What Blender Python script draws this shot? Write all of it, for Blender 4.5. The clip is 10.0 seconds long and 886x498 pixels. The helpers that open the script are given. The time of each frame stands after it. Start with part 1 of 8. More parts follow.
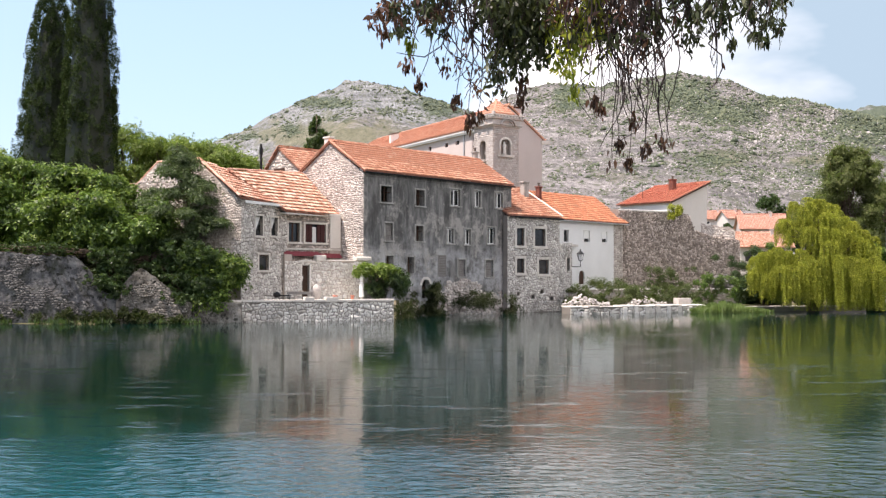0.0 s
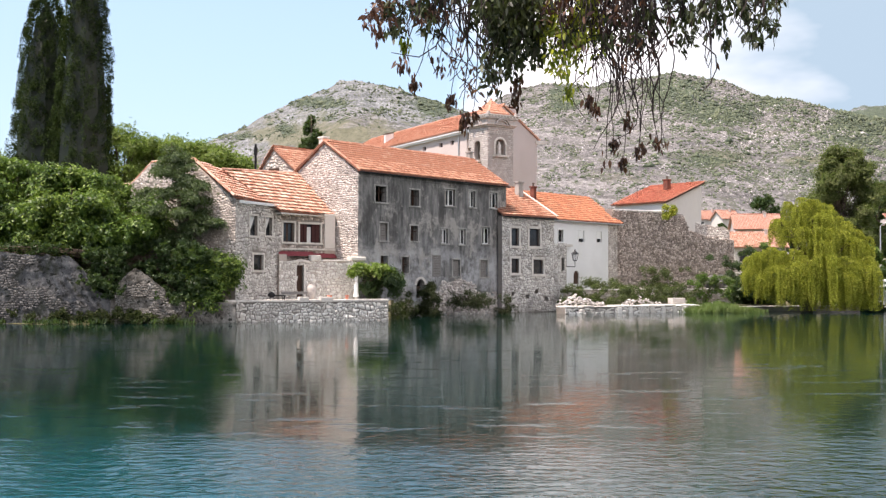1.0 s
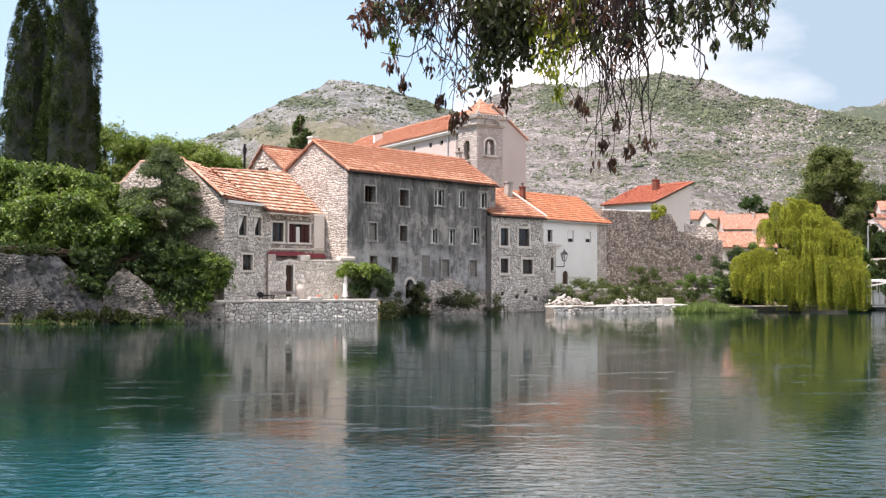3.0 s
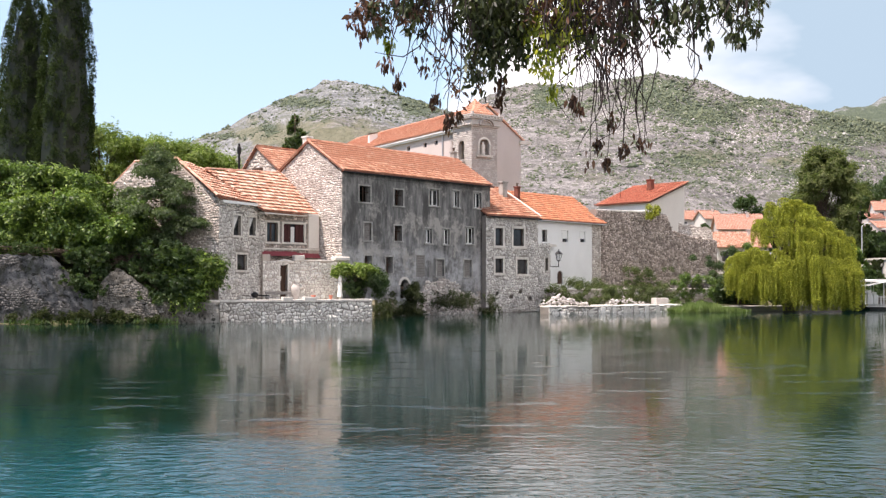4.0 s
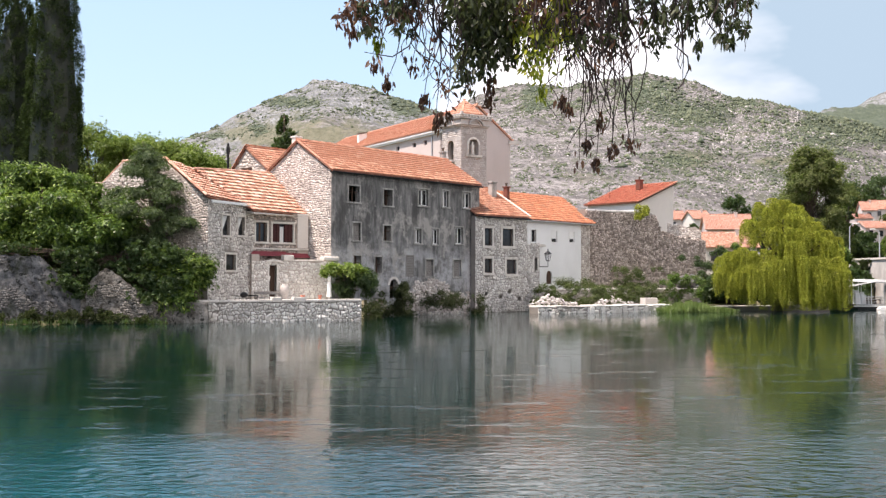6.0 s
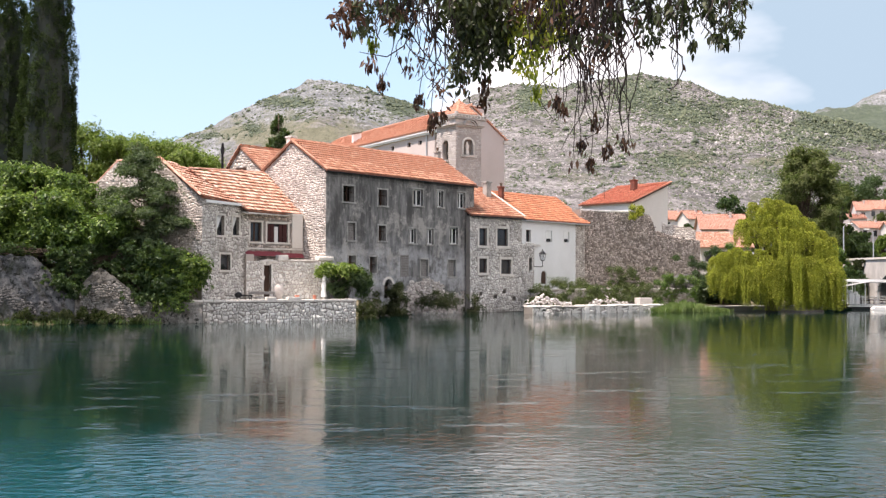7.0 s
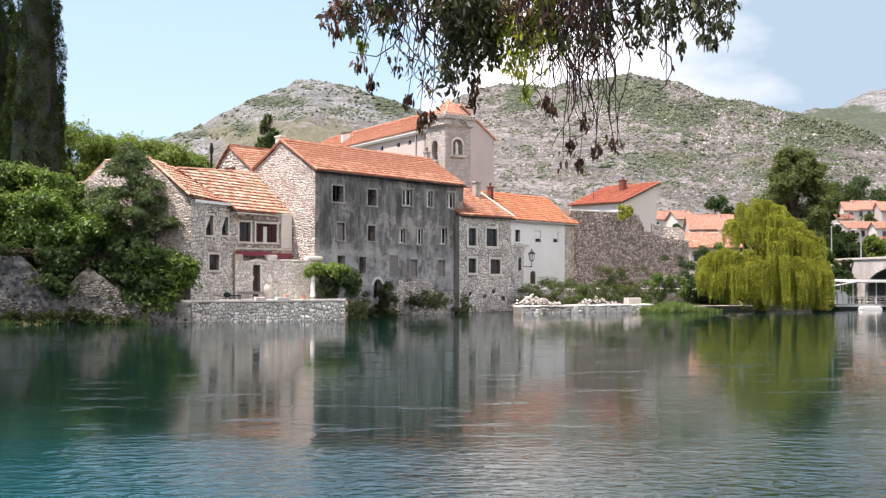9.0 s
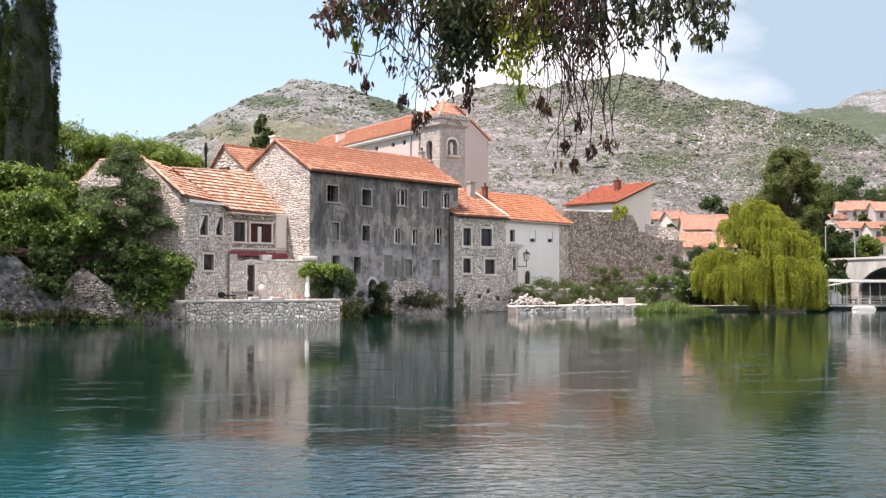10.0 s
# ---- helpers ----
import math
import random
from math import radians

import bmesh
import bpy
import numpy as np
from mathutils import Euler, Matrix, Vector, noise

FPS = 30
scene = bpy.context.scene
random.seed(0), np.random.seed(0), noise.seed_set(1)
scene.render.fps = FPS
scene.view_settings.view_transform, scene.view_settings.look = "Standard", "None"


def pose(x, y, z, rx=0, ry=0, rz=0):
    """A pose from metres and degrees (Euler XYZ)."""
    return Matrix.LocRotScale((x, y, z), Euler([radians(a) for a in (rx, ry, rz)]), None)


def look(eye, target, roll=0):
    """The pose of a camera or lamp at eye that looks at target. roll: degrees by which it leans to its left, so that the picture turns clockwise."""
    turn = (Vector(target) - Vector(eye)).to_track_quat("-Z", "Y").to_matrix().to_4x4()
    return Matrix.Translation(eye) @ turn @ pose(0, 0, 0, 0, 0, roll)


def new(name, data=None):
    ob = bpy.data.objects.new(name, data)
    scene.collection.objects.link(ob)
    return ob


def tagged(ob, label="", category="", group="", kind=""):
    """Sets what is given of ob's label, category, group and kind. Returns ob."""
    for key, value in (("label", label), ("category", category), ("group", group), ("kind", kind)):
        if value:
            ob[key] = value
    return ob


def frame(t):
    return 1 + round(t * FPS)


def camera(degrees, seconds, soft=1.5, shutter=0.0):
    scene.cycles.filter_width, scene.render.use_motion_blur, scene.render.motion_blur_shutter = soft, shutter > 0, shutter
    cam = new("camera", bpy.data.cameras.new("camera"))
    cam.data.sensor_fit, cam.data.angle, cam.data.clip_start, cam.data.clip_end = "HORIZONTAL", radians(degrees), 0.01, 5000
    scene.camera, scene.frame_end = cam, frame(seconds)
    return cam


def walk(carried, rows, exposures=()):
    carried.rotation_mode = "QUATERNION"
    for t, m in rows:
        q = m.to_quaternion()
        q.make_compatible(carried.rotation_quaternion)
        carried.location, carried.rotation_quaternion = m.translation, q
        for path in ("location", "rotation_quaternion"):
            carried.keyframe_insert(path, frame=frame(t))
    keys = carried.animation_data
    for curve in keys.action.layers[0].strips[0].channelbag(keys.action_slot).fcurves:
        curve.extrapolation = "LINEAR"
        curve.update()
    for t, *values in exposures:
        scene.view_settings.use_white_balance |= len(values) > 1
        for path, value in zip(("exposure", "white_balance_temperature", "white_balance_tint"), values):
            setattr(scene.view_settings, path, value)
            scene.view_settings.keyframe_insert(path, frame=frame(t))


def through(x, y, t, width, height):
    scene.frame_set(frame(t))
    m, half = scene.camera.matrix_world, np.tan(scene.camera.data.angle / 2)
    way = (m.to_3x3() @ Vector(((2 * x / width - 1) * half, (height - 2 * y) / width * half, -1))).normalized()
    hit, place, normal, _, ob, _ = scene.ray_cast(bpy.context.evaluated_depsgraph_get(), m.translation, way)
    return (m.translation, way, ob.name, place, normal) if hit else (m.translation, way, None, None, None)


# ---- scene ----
# camera: a slow pan to the right from the near bank
cam = camera(44.03, 10.0, 1.35)
EYE_Z = 2.9
walk(cam, [(k / 2, pose(0, 0, EYE_Z, 91.48, -0.155, -0.2796 * k / 2)) for k in range(21)],
     exposures=[(0.0, 0.80, 6700, 21), (10.0, 0.80, 6700, 21)])

# sky and sun
SUN_AZ, SUN_EL = -114.0, 65.0
world = bpy.data.worlds.new("world")
scene.world = world
world.use_nodes = True
wn, wl = world.node_tree.nodes, world.node_tree.links
wn.clear()
sky = wn.new("ShaderNodeTexSky")
sky.sky_type = "NISHITA"
sky.sun_disc = False
sky.sun_elevation, sky.sun_rotation = radians(SUN_EL), radians(SUN_AZ)
sky.air_density, sky.dust_density, sky.ozone_density = 1.0, 1.2, 1.0
coord = wn.new("ShaderNodeTexCoord")
cmap = wn.new("ShaderNodeMapping")
cmap.inputs["Location"].default_value = (0.35, 0.0, 0.1)
cmap.inputs["Scale"].default_value = (1.6, 1.6, 4.0)
wl.new(coord.outputs["Generated"], cmap.inputs["Vector"])
cnoise = wn.new("ShaderNodeTexNoise")
cnoise.inputs["Scale"].default_value, cnoise.inputs["Detail"].default_value = 1.7, 6.0
cnoise.inputs["Roughness"].default_value = 0.55
wl.new(cmap.outputs["Vector"], cnoise.inputs["Vector"])
sep = wn.new("ShaderNodeSeparateXYZ")
wl.new(coord.outputs["Generated"], sep.inputs[0])
drift = wn.new("ShaderNodeMath")          # cloud bank thickens to the east
drift.operation = "MULTIPLY_ADD"
drift.inputs[1].default_value, drift.inputs[2].default_value = 2.6, -0.04
wl.new(sep.outputs["X"], drift.inputs[0])
south = wn.new("ShaderNodeMath")          # and to the south, unseen, added to brighten the house fronts
south.operation = "MULTIPLY"
south.inputs[1].default_value = -0.42
wl.new(sep.outputs["Y"], south.inputs[0])
southward = wn.new("ShaderNodeMath")
southward.operation = "MAXIMUM"
southward.inputs[1].default_value = 0.0
wl.new(south.outputs[0], southward.inputs[0])
both = wn.new("ShaderNodeMath")
both.operation = "ADD"
wl.new(drift.outputs[0], both.inputs[0])
wl.new(southward.outputs[0], both.inputs[1])
total = wn.new("ShaderNodeMath")
total.operation = "ADD"
wl.new(both.outputs[0], total.inputs[0])
wl.new(cnoise.outputs["Fac"], total.inputs[1])
cramp = wn.new("ShaderNodeValToRGB")
cramp.color_ramp.elements[0].position, cramp.color_ramp.elements[1].position = 0.44, 0.60
cramp.color_ramp.elements[0].color, cramp.color_ramp.elements[1].color = (0, 0, 0, 1), (1, 1, 1, 1)
wl.new(total.outputs[0], cramp.inputs[0])
shade = wn.new("ShaderNodeTexNoise")       # brighter and greyer parts of the bank
shade.inputs["Scale"].default_value, shade.inputs["Detail"].default_value = 2.4, 5.0
wl.new(cmap.outputs["Vector"], shade.inputs["Vector"])
sramp = wn.new("ShaderNodeValToRGB")
sramp.color_ramp.elements[0].position, sramp.color_ramp.elements[1].position = 0.04, 0.42
sramp.color_ramp.elements[0].color, sramp.color_ramp.elements[1].color = (2.2, 3.05, 3.65, 1), (7.8, 7.8, 7.7, 1)
thick = wn.new("ShaderNodeMath")           # whiter towards the zenith, greyer low in the east
thick.operation = "MULTIPLY_ADD"
thick.inputs[1].default_value = 0.5
upward = wn.new("ShaderNodeMath")
upward.operation = "MINIMUM"
upward.inputs[1].default_value = 0.26
wl.new(sep.outputs["Z"], upward.inputs[0])
wl.new(upward.outputs[0], thick.inputs[0])
wl.new(shade.outputs["Fac"], thick.inputs[2])
east = wn.new("ShaderNodeMath")
east.operation = "MULTIPLY_ADD"
east.inputs[1].default_value = -1.65
eastward = wn.new("ShaderNodeMath")
eastward.operation = "MINIMUM"
eastward.inputs[1].default_value = 0.36
wl.new(sep.outputs["X"], eastward.inputs[0])
wl.new(eastward.outputs[0], east.inputs[0])
wl.new(thick.outputs[0], east.inputs[2])
bright = wn.new("ShaderNodeMath")
bright.operation = "ADD"
wl.new(east.outputs[0], bright.inputs[0])
wl.new(southward.outputs[0], bright.inputs[1])
wl.new(bright.outputs[0], sramp.inputs[0])
cmix = wn.new("ShaderNodeMix")
cmix.data_type = "RGBA"
wl.new(cramp.outputs["Color"], cmix.inputs[0])
veil = wn.new("ShaderNodeMix")           # thin summer haze over the blue
veil.data_type = "RGBA"
depth = wn.new("ShaderNodeMapRange")
depth.inputs[1].default_value, depth.inputs[2].default_value = 0.22, 0.6
depth.inputs[3].default_value, depth.inputs[4].default_value = 0.6, 0.2
wl.new(sep.outputs["Z"], depth.inputs[0])
wl.new(depth.outputs[0], veil.inputs[0])
wl.new(sky.outputs["Color"], veil.inputs[6])
veil.inputs[7].default_value = (2.75, 4.15, 5.2, 1)
wl.new(veil.outputs[2], cmix.inputs[6])
wl.new(sramp.outputs["Color"], cmix.inputs[7])
background = wn.new("ShaderNodeBackground")
background.inputs["Strength"].default_value = 0.135
wl.new(cmix.outputs[2], background.inputs["Color"])
wout = wn.new("ShaderNodeOutputWorld")
wl.new(background.outputs[0], wout.inputs["Surface"])

sun_data = bpy.data.lights.new("sun", "SUN")
sun_data.energy, sun_data.angle, sun_data.color = 5.0, radians(1.2), (1.0, 0.93, 0.82)
sun = new("sun", sun_data)
sa, se = radians(SUN_AZ), radians(SUN_EL)
sun.matrix_world = look((100 * math.sin(sa) * math.cos(se), 100 * math.cos(sa) * math.cos(se), 100 * math.sin(se)), (0, 0, 0))

# ---- mesh helpers ----
def mesh_arrays(name, verts, faces):
    """A mesh from arrays: faces all of one size, or a list of mixed ones."""
    me = bpy.data.meshes.new(name)
    if isinstance(faces, np.ndarray):
        k = faces.shape[1]
        me.vertices.add(len(verts))
        me.vertices.foreach_set("co", np.asarray(verts, dtype=np.float32).ravel())
        me.loops.add(faces.size)
        me.loops.foreach_set("vertex_index", faces.astype(np.int32).ravel())
        me.polygons.add(len(faces))
        me.polygons.foreach_set("loop_start", np.arange(0, faces.size, k, dtype=np.int32))
        me.update(calc_edges=True)
    else:
        me.from_pydata([tuple(v) for v in verts], [], faces)
        me.update()
    return me


class Build:
    """Collects simple solids into one mesh."""
    def __init__(self):
        self.v, self.f = [], []

    def poly(self, pts):
        n = len(self.v)
        self.v += [tuple(p) for p in pts]
        self.f.append(list(range(n, n + len(pts))))

    def hexa(self, c):
        """Eight corners: four below, four above, both anticlockwise from above."""
        n = len(self.v)
        self.v += [tuple(p) for p in c]
        self.f += [[n + i for i in q] for q in ((3, 2, 1, 0), (4, 5, 6, 7), (0, 1, 5, 4), (1, 2, 6, 5), (2, 3, 7, 6), (3, 0, 4, 7))]

    def box(self, x0, x1, y0, y1, z0, z1):
        self.hexa([(x0, y0, z0), (x1, y0, z0), (x1, y1, z0), (x0, y1, z0), (x0, y0, z1), (x1, y0, z1), (x1, y1, z1), (x0, y1, z1)])
        return self

    def prism(self, poly, axis, a, b):
        """A polygon swept along an axis: its points are (y, z) for x, (x, z) for y, (x, y) for z."""
        put = {"x": lambda p, t: (t, p[0], p[1]), "y": lambda p, t: (p[0], t, p[1]), "z": lambda p, t: (p[0], p[1], t)}[axis]
        n, k = len(self.v), len(poly)
        self.v += [put(p, a) for p in poly] + [put(p, b) for p in poly]
        self.f += [list(range(n, n + k))[::-1], list(range(n + k, n + 2 * k))]
        self.f += [[n + i, n + (i + 1) % k, n + k + (i + 1) % k, n + k + i] for i in range(k)]
        return self

    def tube(self, pts, radii, sides=8):
        """A tapered tube along points."""
        pts = [Vector(p) for p in pts]
        rings = []
        for i, p in enumerate(pts):
            way = (pts[min(i + 1, len(pts) - 1)] - pts[max(i - 1, 0)]).normalized()
            a = way.orthogonal().normalized() if abs(way.z) > 0.95 else way.cross(Vector((0, 0, 1))).normalized()
            b = way.cross(a)
            n = len(self.v)
            for k in range(sides):
                w = 2 * math.pi * k / sides
                self.v.append(tuple(p + (a * math.cos(w) + b * math.sin(w)) * radii[i]))
            rings.append(n)
        for n, m in zip(rings, rings[1:]):
            for k in range(sides):
                self.f.append([n + k, n + (k + 1) % sides, m + (k + 1) % sides, m + k])
        self.f += [list(range(rings[0], rings[0] + sides))[::-1], list(range(rings[-1], rings[-1] + sides))]
        return self

    def lathe(self, profile, x=0, y=0, sides=16):
        """A round body from (radius, z)."""
        n = len(self.v)
        for r, z in profile:
            for k in range(sides):
                w = 2 * math.pi * k / sides
                self.v.append((x + r * math.cos(w), y + r * math.sin(w), z))
        for i in range(len(profile) - 1):
            for k in range(sides):
                a, b = n + i * sides + k, n + i * sides + (k + 1) % sides
                self.f.append([a, b, b + sides, a + sides])
        self.f += [list(range(n, n + sides))[::-1], list(range(n + (len(profile) - 1) * sides, n + len(profile) * sides))]
        return self

    def mesh(self, name, bevel=0.0, smooth=False):
        me = mesh_arrays(name, self.v, self.f)
        bm = bmesh.new()
        bm.from_mesh(me)
        bmesh.ops.recalc_face_normals(bm, faces=bm.faces)
        if bevel:
            bmesh.ops.bevel(bm, geom=bm.edges[:], offset=bevel, segments=1, affect="EDGES", clamp_overlap=True)
        bm.to_mesh(me)
        bm.free()
        if smooth:
            me.shade_smooth()
        return me


def part(name, me, material, parent=None, label="", bevel=0.0, smooth=False, kind=""):
    """One mesh object under a thing or a part."""
    if isinstance(me, Build):
        me = me.mesh(name, bevel, smooth)
    if not me.materials:
        me.materials.append(material)
    ob = new(name, me)
    ob.parent = parent
    return tagged(ob, label, kind=kind)


def thing(name, m, label, category, group="", kind=""):
    ob = new(name)
    ob.empty_display_size = 0.3
    ob.matrix_world = m
    return tagged(ob, label, category, group, kind)


def along(x, y, az, z=0.0):
    """A facade's own axes: x along it at that bearing, y into the house, z up."""
    return pose(x, y, z, 0, 0, 90 - az)


def walled(b, x0, x1, z0, z1, th, holes, y=0.0):
    """A wall with its front at y, with rectangular openings (x0, x1, z0, z1) through it."""
    xs = sorted({x0, x1, *[h for o in holes for h in o[:2]]})
    zs = sorted({z0, z1, *[h for o in holes for h in o[2:4]]})
    inside = lambda x, z: any(o[0] < x < o[1] and o[2] < z < o[3] for o in holes)
    for xa, xb in zip(xs, xs[1:]):
        for za, zb in zip(zs, zs[1:]):
            if not inside((xa + xb) / 2, (za + zb) / 2):
                b.poly([(xa, y, za), (xb, y, za), (xb, y, zb), (xa, y, zb)])
                b.poly([(xb, y + th, za), (xa, y + th, za), (xa, y + th, zb), (xb, y + th, zb)])
    for xa, xb, za, zb in [(x0, x1, z0, z1)] + [tuple(o[:4]) for o in holes]:
        for p, q in (((xa, za), (xb, za)), ((xb, za), (xb, zb)), ((xb, zb), (xa, zb)), ((xa, zb), (xa, za))):
            b.poly([(p[0], y, p[1]), (q[0], y, q[1]), (q[0], y + th, q[1]), (p[0], y + th, p[1])])
    return b


def stone_quads(rng, x0, x1, z0, z1, w, h, keep, holes=(), joint=0.025, proud=0.03, jitter=0.34):
    """Rubble stones on a wall's face (front towards -y): irregular six-sided blocks, each as its twelve corners."""
    nx, nz = int(2 * (x1 - x0) / w) + 4, max(1, round((z1 - z0) / h))
    hh = (z1 - z0) / nz
    line = [[(x0 + (k - 2) * w / 2 + rng.uniform(-jitter, jitter) * w * 0.55, z0 + j * hh + rng.uniform(-jitter, jitter) * hh * 1.15) for k in range(nx + 4)] for j in range(nz + 1)]
    def uneven(p, q):
        a, b = Vector((p * 1.5, q * 1.5, w * 40)), Vector((p * 3.6, q * 3.6, w * 70))
        return p + w * (0.7 * noise.noise(a) + 0.5 * noise.noise(b)), q + hh * (0.9 * noise.noise(a + Vector((9, 4, 2))) + 0.75 * noise.noise(b + Vector((5, 8, 1))))
    if w < 0.33 or w > 0.36:
        line = [[uneven(*p) for p in row] for row in line]
    out = []
    for j in range(nz):
        k = j % 2
        while k + 2 < nx + 4:
            wide = 4 if rng.random() < 0.16 and k + 4 < nx + 4 else 2
            lo, hi = line[j][k:k + wide + 1], line[j + 1][k:k + wide + 1]
            if wide == 4:
                lo, hi = [lo[0], lo[2], lo[4]], [hi[0], hi[2], hi[4]]
            k += wide
            ring = [(min(max(p, x0), x1), min(max(q, z0), z1)) for p, q in lo + hi[::-1]]
            cx, cz = sum(p for p, q in ring) / 6, sum(q for p, q in ring) / 6
            if not (x0 < cx < x1) or max(p for p, q in ring) - min(p for p, q in ring) < 0.06 or not keep(cx, cz):
                continue
            if any(o[0] - 0.05 < cx < o[1] + 0.05 and o[2] - 0.05 < cz < o[3] + 0.05 for o in holes):
                continue
            a = 1 - joint / max(0.08, min(w, hh))
            b, d, tip = a * rng.uniform(0.88, 0.96), proud * rng.uniform(0.4, 1.2), rng.uniform(-0.3, 0.3)
            out.append([(cx + (p - cx) * a, 0.01, cz + (q - cz) * a) for p, q in ring]
                       + [(cx + (p - cx) * b, -d * (1 + tip * (q - cz) / hh), cz + (q - cz) * b) for p, q in ring])
    return out


def stone_mesh(name, stones):
    n = len(stones)
    v = np.array(stones, dtype=np.float32).reshape(-1, 3)
    pattern = np.array([(6, 7, 8, 9), (6, 9, 10, 11)] + [(k, (k + 1) % 6, 6 + (k + 1) % 6, 6 + k) for k in range(6)])
    f = (np.arange(n)[:, None, None] * 12 + pattern[None]).reshape(-1, 4)
    return mesh_arrays(name, v, f)


TILE_N = 5


def tile_shape(length=0.45, r=0.112):
    """One barrel tile: x across, y up the slope, z out of it."""
    v = []
    for y, rr, lift in ((0.0, r, 0.10), (length, r * 0.80, 0.0)):
        for k in range(TILE_N + 1):
            a = math.pi * k / TILE_N
            v.append((rr * math.cos(a), y, lift + rr * 0.85 * math.sin(a)))
    k = TILE_N + 1
    f = [(i, i + 1, k + i + 1, k + i) for i in range(TILE_N)]
    return v, f


def slope_matrix(a, b, c):
    """Axes of a roof slope from its lower corners a, b and its upper corner c over a."""
    a, b, c = Vector(a), Vector(b), Vector(c)
    u = (b - a).normalized()
    v = (c - a) - u * (c - a).dot(u)
    v.normalize()
    n = u.cross(v)
    return Matrix(((u.x, v.x, n.x, a.x), (u.y, v.y, n.y, a.y), (u.z, v.z, n.z, a.z), (0, 0, 0, 1)))


def tile_spots(rng, m, width, height, inside, pu=0.25, pv=0.38):
    """The places of the tiles on a slope."""
    spots = []
    for j in range(int(height / pv) + 1):
        for i in range(int(width / pu) + 1):
            x, y = (i + 0.5) * pu, j * pv
            if inside(x, y + 0.15):
                s = m @ pose(x + rng.uniform(-0.012, 0.012), y + rng.uniform(-0.025, 0.025), rng.uniform(-0.006, 0.012), rng.uniform(-1.5, 1.5), 0, rng.uniform(-3, 3))
                spots.append(s)
    return spots


def tile_mesh(name, spots):
    tv, tf = tile_shape()
    v0 = np.array([(*p, 1) for p in tv])
    v = np.concatenate([(np.array(s) @ v0.T).T[:, :3] for s in spots])
    n, faces = len(tv), []
    for i in range(len(spots)):
        faces += [[i * n + k for k in f] for f in tf]
    return mesh_arrays(name, v, faces)


def tiled_roof(parent, name, corners, material, rng, singles=0, label="", deck=None, thick=0.09):
    """A roof slope: corners lower left, lower right, upper right, upper left, seen from outside, on a deck."""
    a, b, c, d = [Vector(p) for p in corners]
    m = slope_matrix(a, b, d)
    inv = m.inverted()
    loc = [inv @ p for p in (a, b, c, d)]
    n = m.to_3x3() @ Vector((0, 0, 1))
    s = Build()
    lo = [p - n * thick for p in (a, b, c, d)]
    s.hexa([*lo, a, b, c, d])
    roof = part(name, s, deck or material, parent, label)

    def inside(x, y):
        for p, q in zip(loc, loc[1:] + loc[:1]):
            if (q.x - p.x) * (y - p.y) - (q.y - p.y) * (x - p.x) < -0.02:
                return False
        return True
    xs = [p.x for p in loc]
    shift = Matrix.Translation((min(xs), 0, 0))
    spots = tile_spots(rng, m @ shift, max(xs) - min(xs), max(p.y for p in loc), lambda x, y: inside(x + min(xs), y))
    if singles:
        tv, tf = tile_shape()
        one = mesh_arrays("tile", tv, [list(f) for f in tf])
        one.materials.append(material)
        for s in spots[:singles]:
            single = new("tile", one)
            single.parent, single.matrix_basis = roof, s
    if spots[singles:]:
        part("tiles", tile_mesh("tiles", spots[singles:]), material, roof, "weathered terracotta barrel tiles", kind="stuff")
    return roof


def ridge_caps(parent, p, q, material, rng, name="ridge_tiles", r=0.13):
    """A row of half-round tiles along a ridge or verge."""
    p, q = Vector(p), Vector(q)
    b, way = Build(), (q - p)
    n = max(2, int(way.length / 0.4))
    side = way.cross(Vector((0, 0, 1))).normalized()
    up = side.cross(way).normalized()
    for i in range(n):
        s, e = p + way * (i / n), p + way * ((i + 1.12) / n)
        pts = []
        for o, rr in ((s, r), (e, r * 0.86)):
            o = o + side * rng.uniform(-0.015, 0.015) + up * rng.uniform(-0.01, 0.02)
            pts.append([o + side * math.cos(math.pi * k / 5) * rr + up * math.sin(math.pi * k / 5) * rr for k in range(6)])
        for k in range(5):
            b.poly([pts[0][k], pts[0][k + 1], pts[1][k + 1], pts[1][k]])
        b.poly(pts[0])
    return part(name, b, material, parent)


# ---- foliage helpers ----
def leaf_quads(nprng, pts, size, droop=0.0, aspect=0.5, up=0.25):
    """Leaves as folded rhombs, each of two triangles, at points, turned by chance."""
    n = len(pts)
    way = nprng.normal(size=(n, 3))
    way[:, 2] = way[:, 2] * (1 - abs(droop)) - droop * 2
    way /= np.linalg.norm(way, axis=1)[:, None]
    side = np.cross(way, nprng.normal(size=(n, 3)) * (1, 1, 0.4) + (0, 0, up))
    side /= np.linalg.norm(side, axis=1)[:, None] + 1e-9
    size = np.asarray(size) * nprng.uniform(0.65, 1.35, n)
    w, l = (side.T * size * aspect * 0.5).T, (way.T * size * 0.5).T
    bend = np.cross(way, side) * (size * 0.12)[:, None]
    v = np.stack([pts - l, pts + w + bend, pts + l, pts - w + bend], axis=1).reshape(-1, 3)
    return v, np.arange(4 * n).reshape(-1, 4)


def clump_points(nprng, centres, radii, n, squash=0.8, shell=0.55):
    """n points spread over the shells of clumps."""
    k = nprng.choice(len(centres), n, p=radii ** 2 / (radii ** 2).sum())
    d = nprng.normal(size=(n, 3))
    d /= np.linalg.norm(d, axis=1)[:, None]
    r = radii[k] * (shell + (1 - shell) * nprng.uniform(0, 1, n) ** 0.6)
    r *= 1 + 0.25 * nprng.normal(size=n) * (nprng.uniform(0, 1, n) < 0.15)
    return centres[k] + d * r[:, None] * (1, 1, squash)



